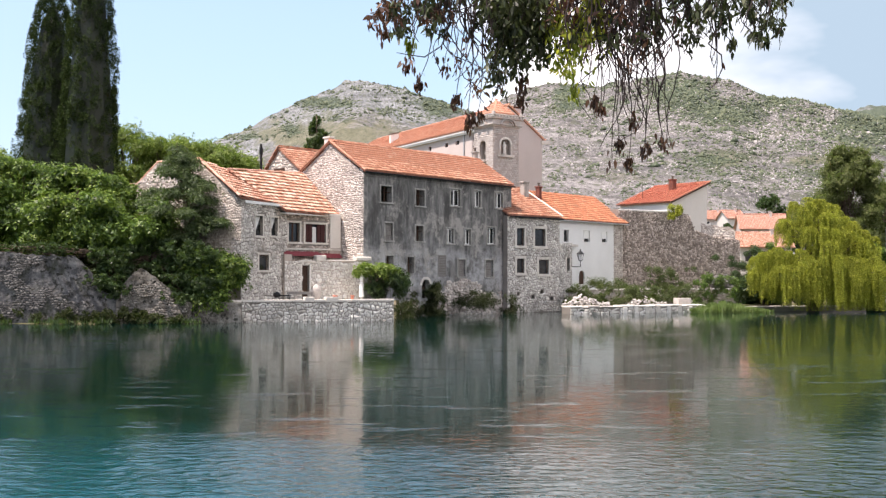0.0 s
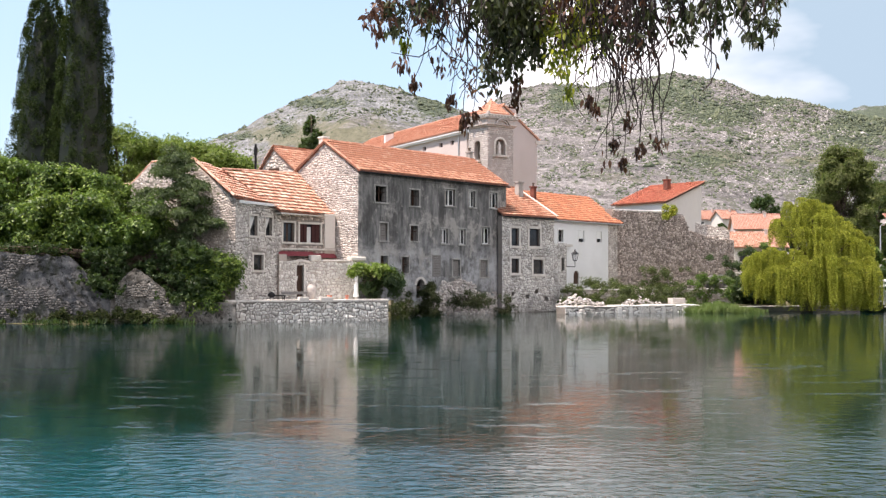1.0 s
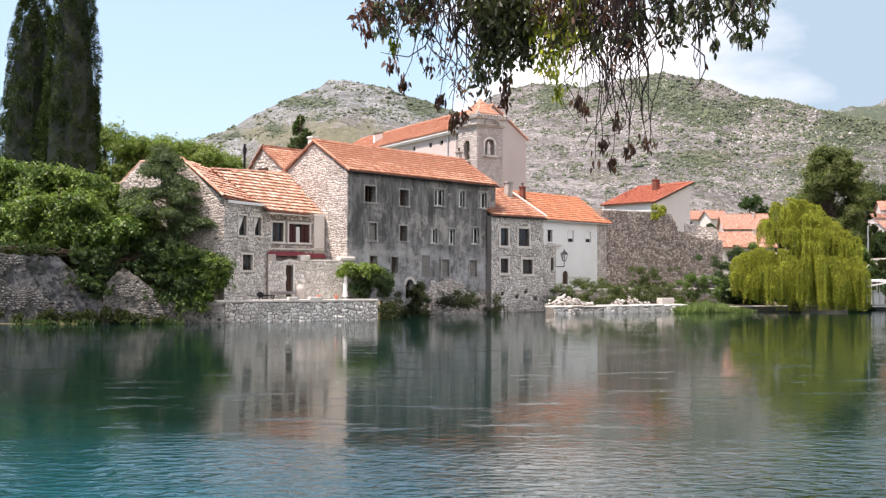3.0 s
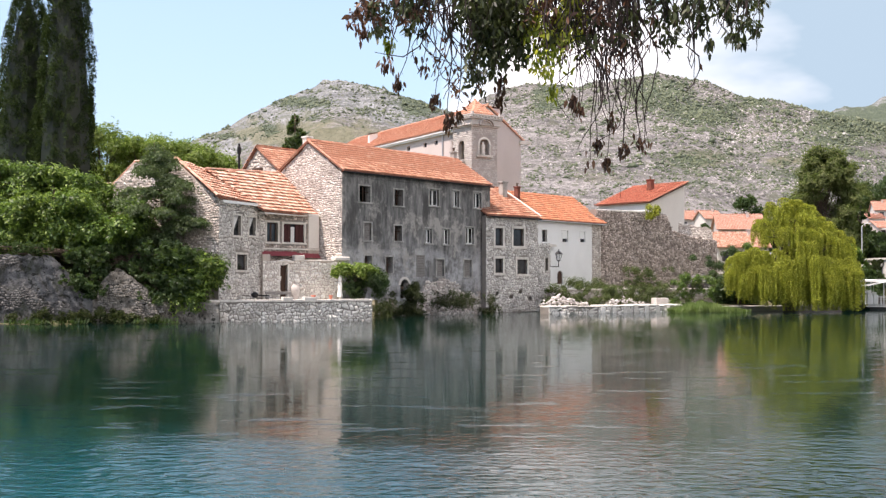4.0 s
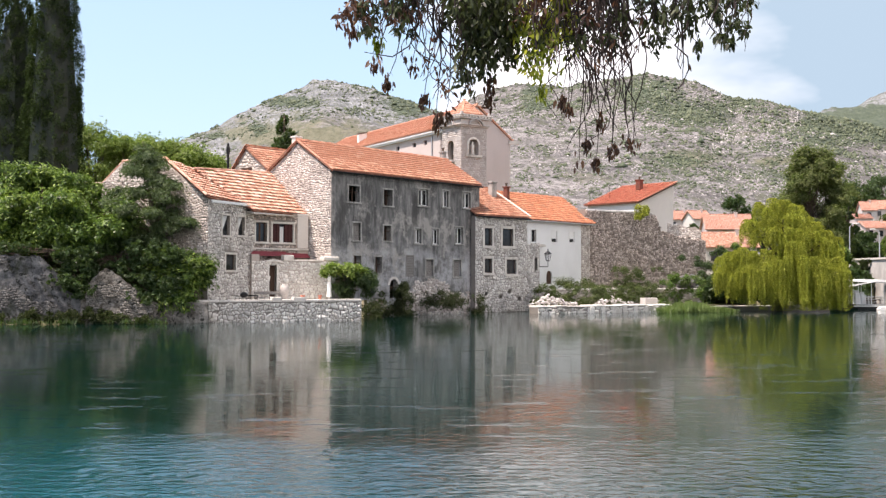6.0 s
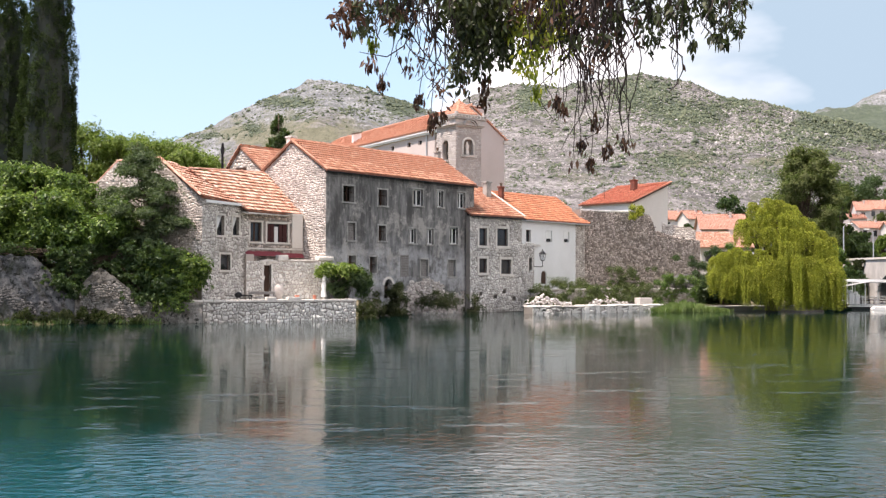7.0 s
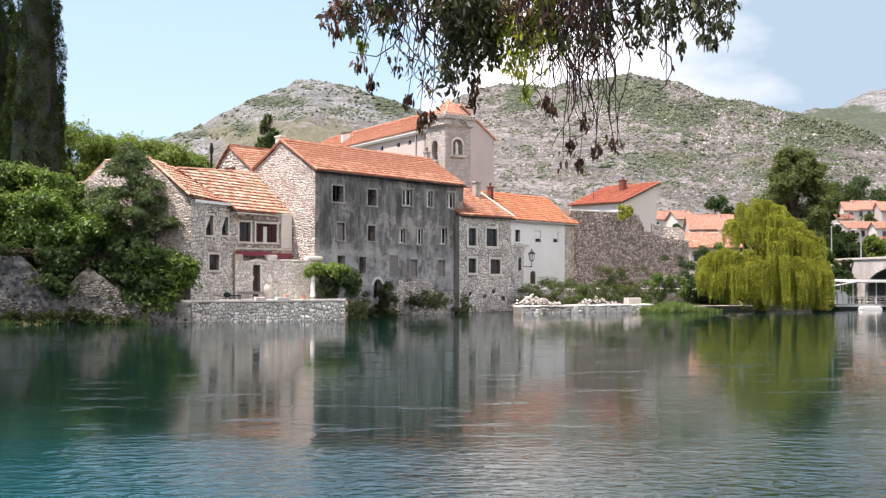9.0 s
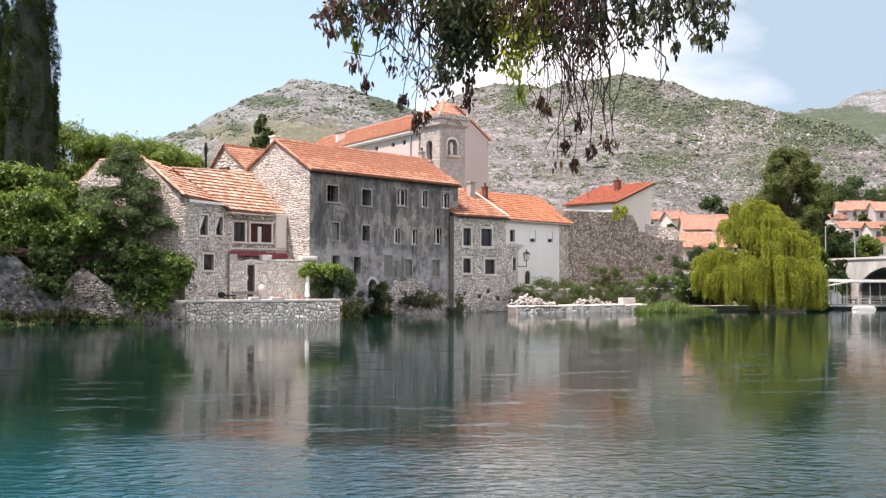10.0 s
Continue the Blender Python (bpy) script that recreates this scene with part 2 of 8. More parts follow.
def rosette_quads(nr, pts, outs, size, per=6, aspect=0.4, droop=0.15):
    """Leaves in stars round the ends of twigs, spreading from points that face outwards."""
    n = len(pts) * per
    k = np.repeat(np.arange(len(pts)), per)
    o = outs[k]
    t = nr.normal(size=(n, 3))
    t -= (t * o).sum(1)[:, None] * o
    t /= np.linalg.norm(t, axis=1)[:, None] + 1e-9
    way = t + o * nr.uniform(0.0, 0.7, n)[:, None]
    way[:, 2] -= droop
    way /= np.linalg.norm(way, axis=1)[:, None]
    side = np.cross(way, o + 0.35 * nr.normal(size=(n, 3)))
    side /= np.linalg.norm(side, axis=1)[:, None] + 1e-9
    length = size * nr.uniform(0.6, 1.3, n)
    w, l = side * (length * aspect * 0.5)[:, None], way * length[:, None]
    bend = np.cross(way, side) * (length * 0.1)[:, None]
    p = pts[k] + way * 0.02 + nr.normal(size=(n, 3)) * size * 0.12
    v = np.stack([p, p + l * 0.45 + w - bend, p + l, p + l * 0.45 - w - bend], 1).reshape(-1, 3)
    return v, np.arange(4 * n).reshape(-1, 4)


def starry(clumps, n, nr, rough=0.75, up=0.45):
    """Twig ends over clumps (x, y, z, radius): places and the ways they face."""
    c = np.array(clumps, dtype=float)
    k = nr.choice(len(c), n, p=c[:, 3] ** 2 / (c[:, 3] ** 2).sum())
    d = nr.normal(size=(n, 3))
    d /= np.linalg.norm(d, axis=1)[:, None]
    lump = np.array([noise.noise(Vector(q * 2.1) + Vector((float(i) * 3.1, 0.0, 7.0))) + 0.9 * noise.noise(Vector(q * 5.5) + Vector((float(i) * 1.7, 4.0, 0.0))) for q, i in zip(d, k)])
    r = c[k, 3] * (1 + rough * lump) * np.where(nr.uniform(0, 1, n) < 0.75, nr.uniform(0.7, 1.15, n), nr.uniform(0.2, 0.8, n))
    o = d + (0, 0, up)
    o /= np.linalg.norm(o, axis=1)[:, None]
    return c[k, :3] + d * r[:, None] * (1, 1, 0.85), o

# ---- materials ----
class Mat:
    """A node material with a Principled surface, and short words for its nodes."""
    def __init__(self, name, rough=0.85, spec=0.3, metal=0.0):
        self.m = bpy.data.materials.new(name)
        self.m.use_nodes = True
        self.n, self.l = self.m.node_tree.nodes, self.m.node_tree.links
        self.p = self.n["Principled BSDF"]
        self.p.inputs["Roughness"].default_value = rough
        self.p.inputs["Specular IOR Level"].default_value = spec
        self.p.inputs["Metallic"].default_value = metal
        self.tc = self.n.new("ShaderNodeTexCoord")

    def vec(self, scale=(1, 1, 1), loc=(0, 0, 0), source="Object", rot=(0, 0, 0)):
        m = self.n.new("ShaderNodeMapping")
        m.inputs["Scale"].default_value, m.inputs["Location"].default_value = scale, loc
        m.inputs["Rotation"].default_value = rot
        self.l.new(self.tc.outputs[source], m.inputs["Vector"])
        return m.outputs["Vector"]

    def noise(self, scale, detail=4.0, rough=0.6, vec=None, distort=0.0):
        t = self.n.new("ShaderNodeTexNoise")
        t.inputs["Scale"].default_value, t.inputs["Detail"].default_value = scale, detail
        t.inputs["Roughness"].default_value, t.inputs["Distortion"].default_value = rough, distort
        self.l.new(vec or self.vec(), t.inputs["Vector"])
        return t.outputs["Fac"]

    def cells(self, scale, vec=None, feature="F1", out="Distance"):
        t = self.n.new("ShaderNodeTexVoronoi")
        t.feature = feature
        t.inputs["Scale"].default_value = scale
        self.l.new(vec or self.vec(), t.inputs["Vector"])
        return t.outputs[out]

    def ramp(self, fac, *stops):
        r = self.n.new("ShaderNodeValToRGB")
        e = r.color_ramp.elements
        while len(e) < len(stops):
            e.new(0.5)
        for k, (pos, col) in zip(e, stops):
            k.position = pos
            k.color = (*col, 1) if isinstance(col, tuple) else (col, col, col, 1)
        self.l.new(fac, r.inputs[0])
        return r.outputs["Color"]

    def mix(self, fac, a, b, how="MIX"):
        m = self.n.new("ShaderNodeMix")
        m.data_type, m.blend_type = "RGBA", how
        for key, val in (("Factor", fac), ("A", a), ("B", b)):
            i = m.inputs[key] if key == "Factor" else [k for k in m.inputs if k.name == key and k.type == "RGBA"][0]
            if isinstance(val, tuple):
                i.default_value = (*val, 1)
            elif isinstance(val, (int, float)):
                i.default_value = val if key == "Factor" else (val, val, val, 1)
            else:
                self.l.new(val, i)
        return [o for o in m.outputs if o.type == "RGBA"][0]

    def math(self, how, a, b):
        m = self.n.new("ShaderNodeMath")
        m.operation = how
        for i, val in enumerate((a, b)):
            if isinstance(val, (int, float)):
                m.inputs[i].default_value = val
            else:
                self.l.new(val, m.inputs[i])
        return m.outputs[0]

    def island(self):
        return self.n.new("ShaderNodeNewGeometry").outputs["Random Per Island"]

    def each(self):
        return self.n.new("ShaderNodeObjectInfo").outputs["Random"]

    def color(self, c):
        if isinstance(c, tuple):
            self.p.inputs["Base Color"].default_value = (*c, 1)
        else:
            self.l.new(c, self.p.inputs["Base Color"])
        return self

    def bump(self, height, strength=0.5, dist=0.02):
        b = self.n.new("ShaderNodeBump")
        b.inputs["Strength"].default_value, b.inputs["Distance"].default_value = strength, dist
        self.l.new(height, b.inputs["Height"])
        self.l.new(b.outputs[0], self.p.inputs["Normal"])
        return self


def stone_mat(name, dark, mid, light, spread=0.5, grime=(0.09, 0.085, 0.08), single=False):
    """Rubble stones: each its own tone, with lichen and grain."""
    k = Mat(name, 0.9, 0.25)
    tone = k.each() if single else k.island()
    body = k.ramp(tone, (0.0, dark), (spread, mid), (1.0, light))
    grain = k.noise(9, 5, 0.7)
    body = k.mix(0.55, body, k.ramp(grain, (0.3, 0.45), (0.7, 1.25)), "MULTIPLY")
    stain = k.noise(0.55, 6, 0.65)
    body = k.mix(k.ramp(stain, (0.5, 0.0), (0.72, 0.55)), body, grime)
    return k.color(body).bump(grain, 0.5, 0.02).m


def plaster_mat(name, base, stain, scale=0.6, amount=0.6, bump=0.3):
    k = Mat(name, 0.92, 0.2)
    coarse = k.noise(scale, 6, 0.65, k.vec((1, 1, 0.6)))
    body = k.mix(k.ramp(coarse, (0.42, 0.0), (0.7, amount)), base, stain)
    grain = k.noise(14, 4, 0.6)
    body = k.mix(0.25, body, k.ramp(grain, (0.3, 0.6), (0.7, 1.2)), "MULTIPLY")
    return k.color(body).bump(grain, bump, 0.01).m


def tile_mat(name, a, b, c, single=False, moss=0.4, pale=(0.62, 0.47, 0.36)):
    """Terracotta: each tile its own tone, dark lichen and pale dust."""
    k = Mat(name, 0.85, 0.25)
    tone = k.each() if single else k.island()
    body = k.ramp(tone, (0.0, a), (0.5, b), (1.0, c))
    grain = k.noise(12, 4, 0.65)
    body = k.mix(0.5, body, k.ramp(grain, (0.3, 0.55), (0.7, 1.25)), "MULTIPLY")
    lichen = k.noise(0.9, 7, 0.75)
    body = k.mix(k.ramp(lichen, (0.55, 0.0), (0.72, moss)), body, (0.11, 0.09, 0.075))
    dust = k.noise(1.7, 5, 0.7, k.vec(loc=(7, 3, 1)))
    body = k.mix(k.ramp(dust, (0.52, 0.0), (0.7, 0.5)), body, pale)
    return k.color(body).bump(grain, 0.4, 0.01).m


def leaf_mat(name, dark, mid, light, through=0.35, thru=(0.25, 0.42, 0.05), sheen=0.35):
    """Leaves: each its own tone; some light passes through them."""
    k = Mat(name, 0.5, sheen)
    body = k.ramp(k.island(), (0.0, dark), (0.55, mid), (1.0, light))
    patch = k.noise(0.7, 3, 0.5)
    body = k.mix(0.6, body, k.ramp(patch, (0.3, 0.55), (0.7, 1.3)), "MULTIPLY")
    k.color(body)
    t = k.n.new("ShaderNodeBsdfTranslucent")
    k.l.new(k.mix(0.55, body, thru), t.inputs["Color"])
    m = k.n.new("ShaderNodeMixShader")
    m.inputs[0].default_value = through
    k.l.new(k.p.outputs[0], m.inputs[1])
    k.l.new(t.outputs[0], m.inputs[2])
    k.l.new(m.outputs[0], k.n["Material Output"].inputs["Surface"])
    return k.m


def wood_mat(name, a, b, rough=0.75):
    k = Mat(name, rough, 0.3)
    g = k.noise(3, 6, 0.7, k.vec((9, 9, 0.8)))
    return k.color(k.ramp(g, (0.3, a), (0.7, b))).bump(g, 0.4, 0.01).m


def paint_mat(name, c, rough=0.5, wear=0.3, metal=0.0):
    k = Mat(name, rough, 0.4, metal)
    g = k.noise(5, 5, 0.7)
    dirty = tuple(v * 0.55 for v in c)
    return k.color(k.mix(k.ramp(g, (0.5, 0.0), (0.75, wear)), c, dirty)).bump(g, 0.15, 0.005).m


M_STONE_GREY = stone_mat("rubble_grey", (0.47, 0.435, 0.40), (0.68, 0.64, 0.59), (0.82, 0.785, 0.735))
M_STONE_ONE = stone_mat("rubble_grey_single", (0.47, 0.435, 0.40), (0.68, 0.64, 0.59), (0.82, 0.785, 0.735), single=True)
M_STONE_WARM = stone_mat("rubble_warm", (0.40, 0.35, 0.315), (0.58, 0.52, 0.47), (0.78, 0.72, 0.66))
M_STONE_PALE = stone_mat("rubble_pale", (0.54, 0.505, 0.455), (0.72, 0.685, 0.63), (0.84, 0.81, 0.755), grime=(0.2, 0.19, 0.17))
M_STONE_PALE_ONE = stone_mat("rubble_pale_single", (0.54, 0.505, 0.455), (0.72, 0.685, 0.63), (0.84, 0.81, 0.755), grime=(0.2, 0.19, 0.17), single=True)
M_STONE_DARK = stone_mat("rubble_dark", (0.2, 0.16, 0.135), (0.44, 0.36, 0.31), (0.78, 0.67, 0.6), grime=(0.12, 0.1, 0.085))
M_STONE_GREYER = stone_mat("boulder_grey", (0.11, 0.105, 0.1), (0.15, 0.146, 0.14), (0.2, 0.195, 0.19))
M_STONE_RUIN = stone_mat("rubble_ruin", (0.13, 0.122, 0.108), (0.19, 0.178, 0.16), (0.28, 0.265, 0.24), grime=(0.07, 0.07, 0.05))
M_ASHLAR = stone_mat("ashlar", (0.42, 0.38, 0.35), (0.48, 0.44, 0.41), (0.55, 0.51, 0.475), grime=(0.26, 0.24, 0.22))
M_MORTAR_PINK = plaster_mat("ashlar_joint", (0.40, 0.36, 0.33), (0.28, 0.25, 0.23), 0.8, 0.6)
M_BRICK = plaster_mat("old_brick", (0.19, 0.072, 0.052), (0.08, 0.042, 0.034), 3.0, 0.8)
M_STONE_WHITE = stone_mat("limestone_white", (0.36, 0.335, 0.315), (0.5, 0.47, 0.445), (0.62, 0.59, 0.56), grime=(0.26, 0.23, 0.2), single=True)
M_BRIDGE = plaster_mat("bridge_ashlar", (0.55, 0.52, 0.48), (0.26, 0.25, 0.23), 0.5, 0.8)
M_MORTAR = plaster_mat("mortar", (0.25, 0.225, 0.2), (0.14, 0.125, 0.11), 1.2, 0.7)
M_MORTAR_WARM = plaster_mat("mortar_warm", (0.46, 0.40, 0.35), (0.28, 0.24, 0.205), 1.1, 0.7)
M_MORTAR_DARK = plaster_mat("mortar_dark", (0.14, 0.125, 0.11), (0.07, 0.065, 0.06), 1.0, 0.7)
M_MORTAR_FORT = plaster_mat("mortar_fortress", (0.29, 0.25, 0.222), (0.15, 0.13, 0.115), 0.7, 0.8)
M_TRIM_OLD = plaster_mat("sooty_stone", (0.40, 0.385, 0.355), (0.16, 0.155, 0.145), 2.5, 0.85)
M_TRIM = plaster_mat("dressed_stone", (0.66, 0.62, 0.565), (0.38, 0.35, 0.31), 2.0, 0.6)
M_WHITE = plaster_mat("white_plaster", (0.80, 0.80, 0.79), (0.62, 0.62, 0.6), 0.35, 0.5)
M_CREAM = plaster_mat("cream_plaster", (0.66, 0.62, 0.57), (0.5, 0.46, 0.42), 0.3, 0.5)
M_PINK = plaster_mat("pinkish_plaster", (0.56, 0.49, 0.46), (0.45, 0.39, 0.36), 0.3, 0.5)
M_TILE = tile_mat("terracotta", (0.36, 0.15, 0.095), (0.50, 0.24, 0.155), (0.62, 0.37, 0.26))
M_TILE_ONE = tile_mat("terracotta_single", (0.36, 0.15, 0.095), (0.50, 0.24, 0.155), (0.62, 0.37, 0.26), single=True)
M_TILE_PALE = tile_mat("terracotta_pale", (0.38, 0.17, 0.11), (0.55, 0.3, 0.21), (0.68, 0.48, 0.38), moss=0.4)
M_TILE_ORANGE = tile_mat("terracotta_orange", (0.40, 0.145, 0.078), (0.53, 0.21, 0.115), (0.61, 0.30, 0.175), moss=0.8, pale=(0.6, 0.3, 0.16))
M_TILE_DUSTY = tile_mat("terracotta_dusty", (0.42, 0.33, 0.24), (0.52, 0.43, 0.33), (0.6, 0.52, 0.42), moss=0.3)
M_TILE_RED = tile_mat("terracotta_new", (0.58, 0.2, 0.135), (0.64, 0.245, 0.165), (0.68, 0.3, 0.2), moss=0.15, pale=(0.62, 0.25, 0.15))
M_TILE_CHURCH = tile_mat("terracotta_church", (0.50, 0.23, 0.15), (0.56, 0.28, 0.19), (0.60, 0.34, 0.24), moss=0.2)
M_TILE_FAR = tile_mat("terracotta_far", (0.48, 0.23, 0.17), (0.55, 0.30, 0.225), (0.6, 0.38, 0.30), moss=0.35)
# darker terracotta for decks, shade between and under tiles put into its colour
M_TILE_SHADED = tile_mat("terracotta_shaded", (0.2, 0.085, 0.055), (0.24, 0.105, 0.07), (0.28, 0.13, 0.09))
M_DECK = wood_mat("roof_boards", (0.07, 0.05, 0.035), (0.16, 0.12, 0.09))
M_WOOD_DARK = wood_mat("dark_wood", (0.035, 0.02, 0.015), (0.1, 0.055, 0.035))
M_WOOD_RED = wood_mat("oxblood_wood", (0.03, 0.01, 0.01), (0.07, 0.02, 0.018))
M_WOOD_GREY = wood_mat("weathered_wood", (0.14, 0.13, 0.12), (0.3, 0.28, 0.26))
M_WHITE_PAINT = paint_mat("white_paint", (0.78, 0.78, 0.76))
M_RED_PAINT = paint_mat("red_painted_tin", (0.2, 0.035, 0.045), 0.6)
M_METAL_DARK = paint_mat("black_iron", (0.02, 0.02, 0.022), 0.5, 0.2, 0.6)
M_METAL_GREY = paint_mat("galvanised_steel", (0.45, 0.46, 0.47), 0.45, 0.3, 0.7)
M_CURTAIN = plaster_mat("net_curtain", (0.72, 0.72, 0.7), (0.5, 0.5, 0.5), 2.5, 0.5)
M_BARK = wood_mat("bark", (0.05, 0.04, 0.03), (0.16, 0.12, 0.09), 0.95)
M_LEAF = leaf_mat("leaf_green", (0.02, 0.045, 0.009), (0.06, 0.12, 0.018), (0.2, 0.3, 0.048), 0.26)
M_LEAF_FIG = leaf_mat("leaf_fig", (0.023, 0.05, 0.01), (0.078, 0.14, 0.02), (0.26, 0.35, 0.06), 0.28)
M_LEAF_DARK = leaf_mat("leaf_dark", (0.02, 0.04, 0.014), (0.035, 0.065, 0.02), (0.06, 0.1, 0.03), 0.2)
M_CYPRESS = leaf_mat("cypress_sprays", (0.007, 0.013, 0.005), (0.016, 0.029, 0.01), (0.06, 0.09, 0.026), 0.06, sheen=0.04)
M_PINE = leaf_mat("pine_needles", (0.075, 0.12, 0.025), (0.145, 0.205, 0.038), (0.25, 0.32, 0.065), 0.35)
M_LEAF_DULL = leaf_mat("leaf_dull", (0.016, 0.022, 0.012), (0.03, 0.037, 0.019), (0.07, 0.076, 0.036), 0.15, sheen=0.08)
M_CEDAR = leaf_mat("cedar_needles", (0.028, 0.048, 0.02), (0.055, 0.085, 0.034), (0.12, 0.16, 0.06), 0.22)
M_WILLOW = leaf_mat("willow_leaves", (0.085, 0.115, 0.016), (0.29, 0.335, 0.04), (0.62, 0.63, 0.1), 0.42, (0.45, 0.5, 0.05), sheen=0.2)
M_POPLAR = leaf_mat("far_tree_leaves", (0.06, 0.075, 0.028), (0.098, 0.115, 0.042), (0.15, 0.165, 0.065), 0.3, sheen=0.12)
M_REED = leaf_mat("reed_blades", (0.09, 0.14, 0.04), (0.16, 0.22, 0.07), (0.24, 0.3, 0.11), 0.35)

# old crumbling render over rubble, pitted and lichen-stained
def crumbling_mat(name, dark, mid, light, cut=0.5):
    k = Mat(name, 0.95, 0.15)
    body = k.ramp(k.noise(1.3, 8, 0.78), (0.40, dark), (0.5, mid), (0.60, light))
    pit = k.noise(3.2, 5, 0.7)
    body = k.mix(k.ramp(pit, (0.54, 0.0), (0.59, 0.9)), body, (0.02, 0.021, 0.017))
    moss = k.noise(0.9, 6, 0.7, k.vec((1, 1, 0.5), (4, 1, 8)))
    body = k.mix(k.ramp(moss, (cut, 0.0), (cut + 0.16, 0.75)), body, (0.035, 0.04, 0.02))
    return k.color(body).bump(k.math("SUBTRACT", k.noise(9, 5, 0.7), k.math("MULTIPLY", pit, 0.8)), 0.7, 0.05).m


M_WALL_OLD = crumbling_mat("crumbling_grey_render", (0.05, 0.051, 0.053), (0.105, 0.105, 0.107), (0.2, 0.197, 0.19))
M_WALL_RUIN = crumbling_mat("crumbling_pale_render", (0.065, 0.058, 0.048), (0.14, 0.13, 0.113), (0.25, 0.235, 0.21), 0.56)

# dark glass of old panes
glass = Mat("window_glass", 0.08, 0.5)
M_GLASS = glass.color(glass.ramp(glass.noise(1.3, 2), (0.3, (0.012, 0.014, 0.016)), (0.7, (0.035, 0.038, 0.042)))).m

# grey cement render with streaks, pale patches of lime and blue-grey wash
k = Mat("grey_render", 0.93, 0.2)
run = k.noise(1.7, 7, 0.74, k.vec((1.0, 1.0, 0.16)))
body = k.ramp(run, (0.36, (0.075, 0.074, 0.073)), (0.5, (0.165, 0.162, 0.156)), (0.64, (0.3, 0.288, 0.275)))
blot = k.noise(0.42, 8, 0.76, k.vec(loc=(3.1, 0, 1.7)))
body = k.mix(k.ramp(blot, (0.51, 0.0), (0.58, 0.8)), body, (0.43, 0.405, 0.37))
soot = k.noise(0.7, 6, 0.7, k.vec((1, 1, 0.4), loc=(9, 2, 4)))
body = k.mix(k.ramp(soot, (0.52, 0.0), (0.62, 0.7)), body, (0.07, 0.066, 0.062))
high = k.n.new("ShaderNodeSeparateXYZ")
k.l.new(k.tc.outputs["Object"], high.inputs[0])
low = k.math("MULTIPLY", k.ramp(k.noise(0.5, 7, 0.75, k.vec(loc=(1.3, 5, 9.0))), (0.44, 0.0), (0.6, 1.0)),
             k.ramp(k.math("MULTIPLY", high.outputs["Z"], 0.1), (0.40, 1.0), (0.62, 0.0)))
body = k.mix(low, body, (0.46, 0.46, 0.465))
grain = k.noise(11, 5, 0.7)
body = k.mix(0.45, body, k.ramp(grain, (0.3, 0.55), (0.7, 1.2)), "MULTIPLY")
M_RENDER = k.color(body).bump(grain, 0.5, 0.02).m

# river: dark green body; nearly smooth far out, wind ripples and slicks near the bank
k = Mat("river_water", 0.04, 0.5)
k.p.inputs["IOR"].default_value = 1.33
deep = k.noise(0.03, 3, 0.5)
murk = k.ramp(deep, (0.35, (0.0012, 0.0105, 0.008)), (0.65, (0.002, 0.0185, 0.0148)))
place = k.n.new("ShaderNodeSeparateXYZ")
k.l.new(k.tc.outputs["Object"], place.inputs[0])
wander = k.math("ADD", place.outputs["Y"], k.math("MULTIPLY", k.noise(0.06, 4, 0.6), 22.0))
near = k.ramp(k.math("MULTIPLY", wander, 0.02), (0.47, 1.0), (0.55, 0.42), (0.63, 0.075), (1.0, 0.045))
near.node.color_ramp.interpolation = "EASE"
# teal near left: water tint with reflected blue sky put into it
near_teal = k.ramp(k.math("MULTIPLY", k.math("ADD", wander, k.math("MULTIPLY", place.outputs["X"], 0.7)), 0.02), (0.40, 1.0), (0.60, 0.0))
k.color(k.mix(near_teal, murk, (0.002, 0.052, 0.064)))
slick = k.ramp(k.noise(1.0, 4, 0.65, k.vec((0.3, 1.0, 1.0))), (0.58, 0.0), (0.65, 1.0))
rip = k.noise(4.4, 3, 0.45, k.vec((0.62, 1.0, 1.0), rot=(0, 0, 0.25)), 0.6)
fine = k.noise(7.0, 2, 0.5, k.vec((0.7, 1.0, 1.0)))
swell = k.noise(0.45, 2, 0.5, k.vec((0.7, 1.0, 1.0), rot=(0, 0, 0.3)))
amp = k.math("ADD", k.math("MULTIPLY", near, 0.068), k.math("MULTIPLY", slick, 0.010))
height = k.math("ADD", k.math("MULTIPLY", rip, amp), k.math("MULTIPLY", k.math("MULTIPLY", fine, near), 0.009))
height = k.math("ADD", height, k.math("MULTIPLY", swell, 0.005))
k.l.new(k.ramp(near, (0.05, 0.055), (0.5, 0.015)), k.p.inputs["Roughness"])
k.bump(height, 1.0, 1.0)
M_WATER = k.m

# hillside: bare limestone and scree, dry grass, and scrub woods where the slope bears them
k = Mat("karst_hillside", 0.95, 0.1)
flat = k.vec((1, 0.22, 1.1))
cover = k.n.new("ShaderNodeAttribute")
cover.attribute_name = "woods"
meadow = k.n.new("ShaderNodeAttribute")
meadow.attribute_name = "grass"
strata = k.noise(0.085, 4, 0.65, k.vec((0.16, 0.05, 1.5), rot=(0, 0.55, 0)))
scree = k.ramp(strata, (0.32, (0.1, 0.097, 0.096)), (0.5, (0.165, 0.158, 0.154)), (0.68, (0.25, 0.239, 0.233)))
speck = k.noise(0.3, 6, 0.78, flat)
scree = k.mix(0.9, scree, k.ramp(speck, (0.38, 0.42), (0.62, 1.45)), "MULTIPLY")
# distance haze put into the colour: scree beyond 1.4 km paler and bluer
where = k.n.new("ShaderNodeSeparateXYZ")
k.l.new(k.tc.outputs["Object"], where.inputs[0])
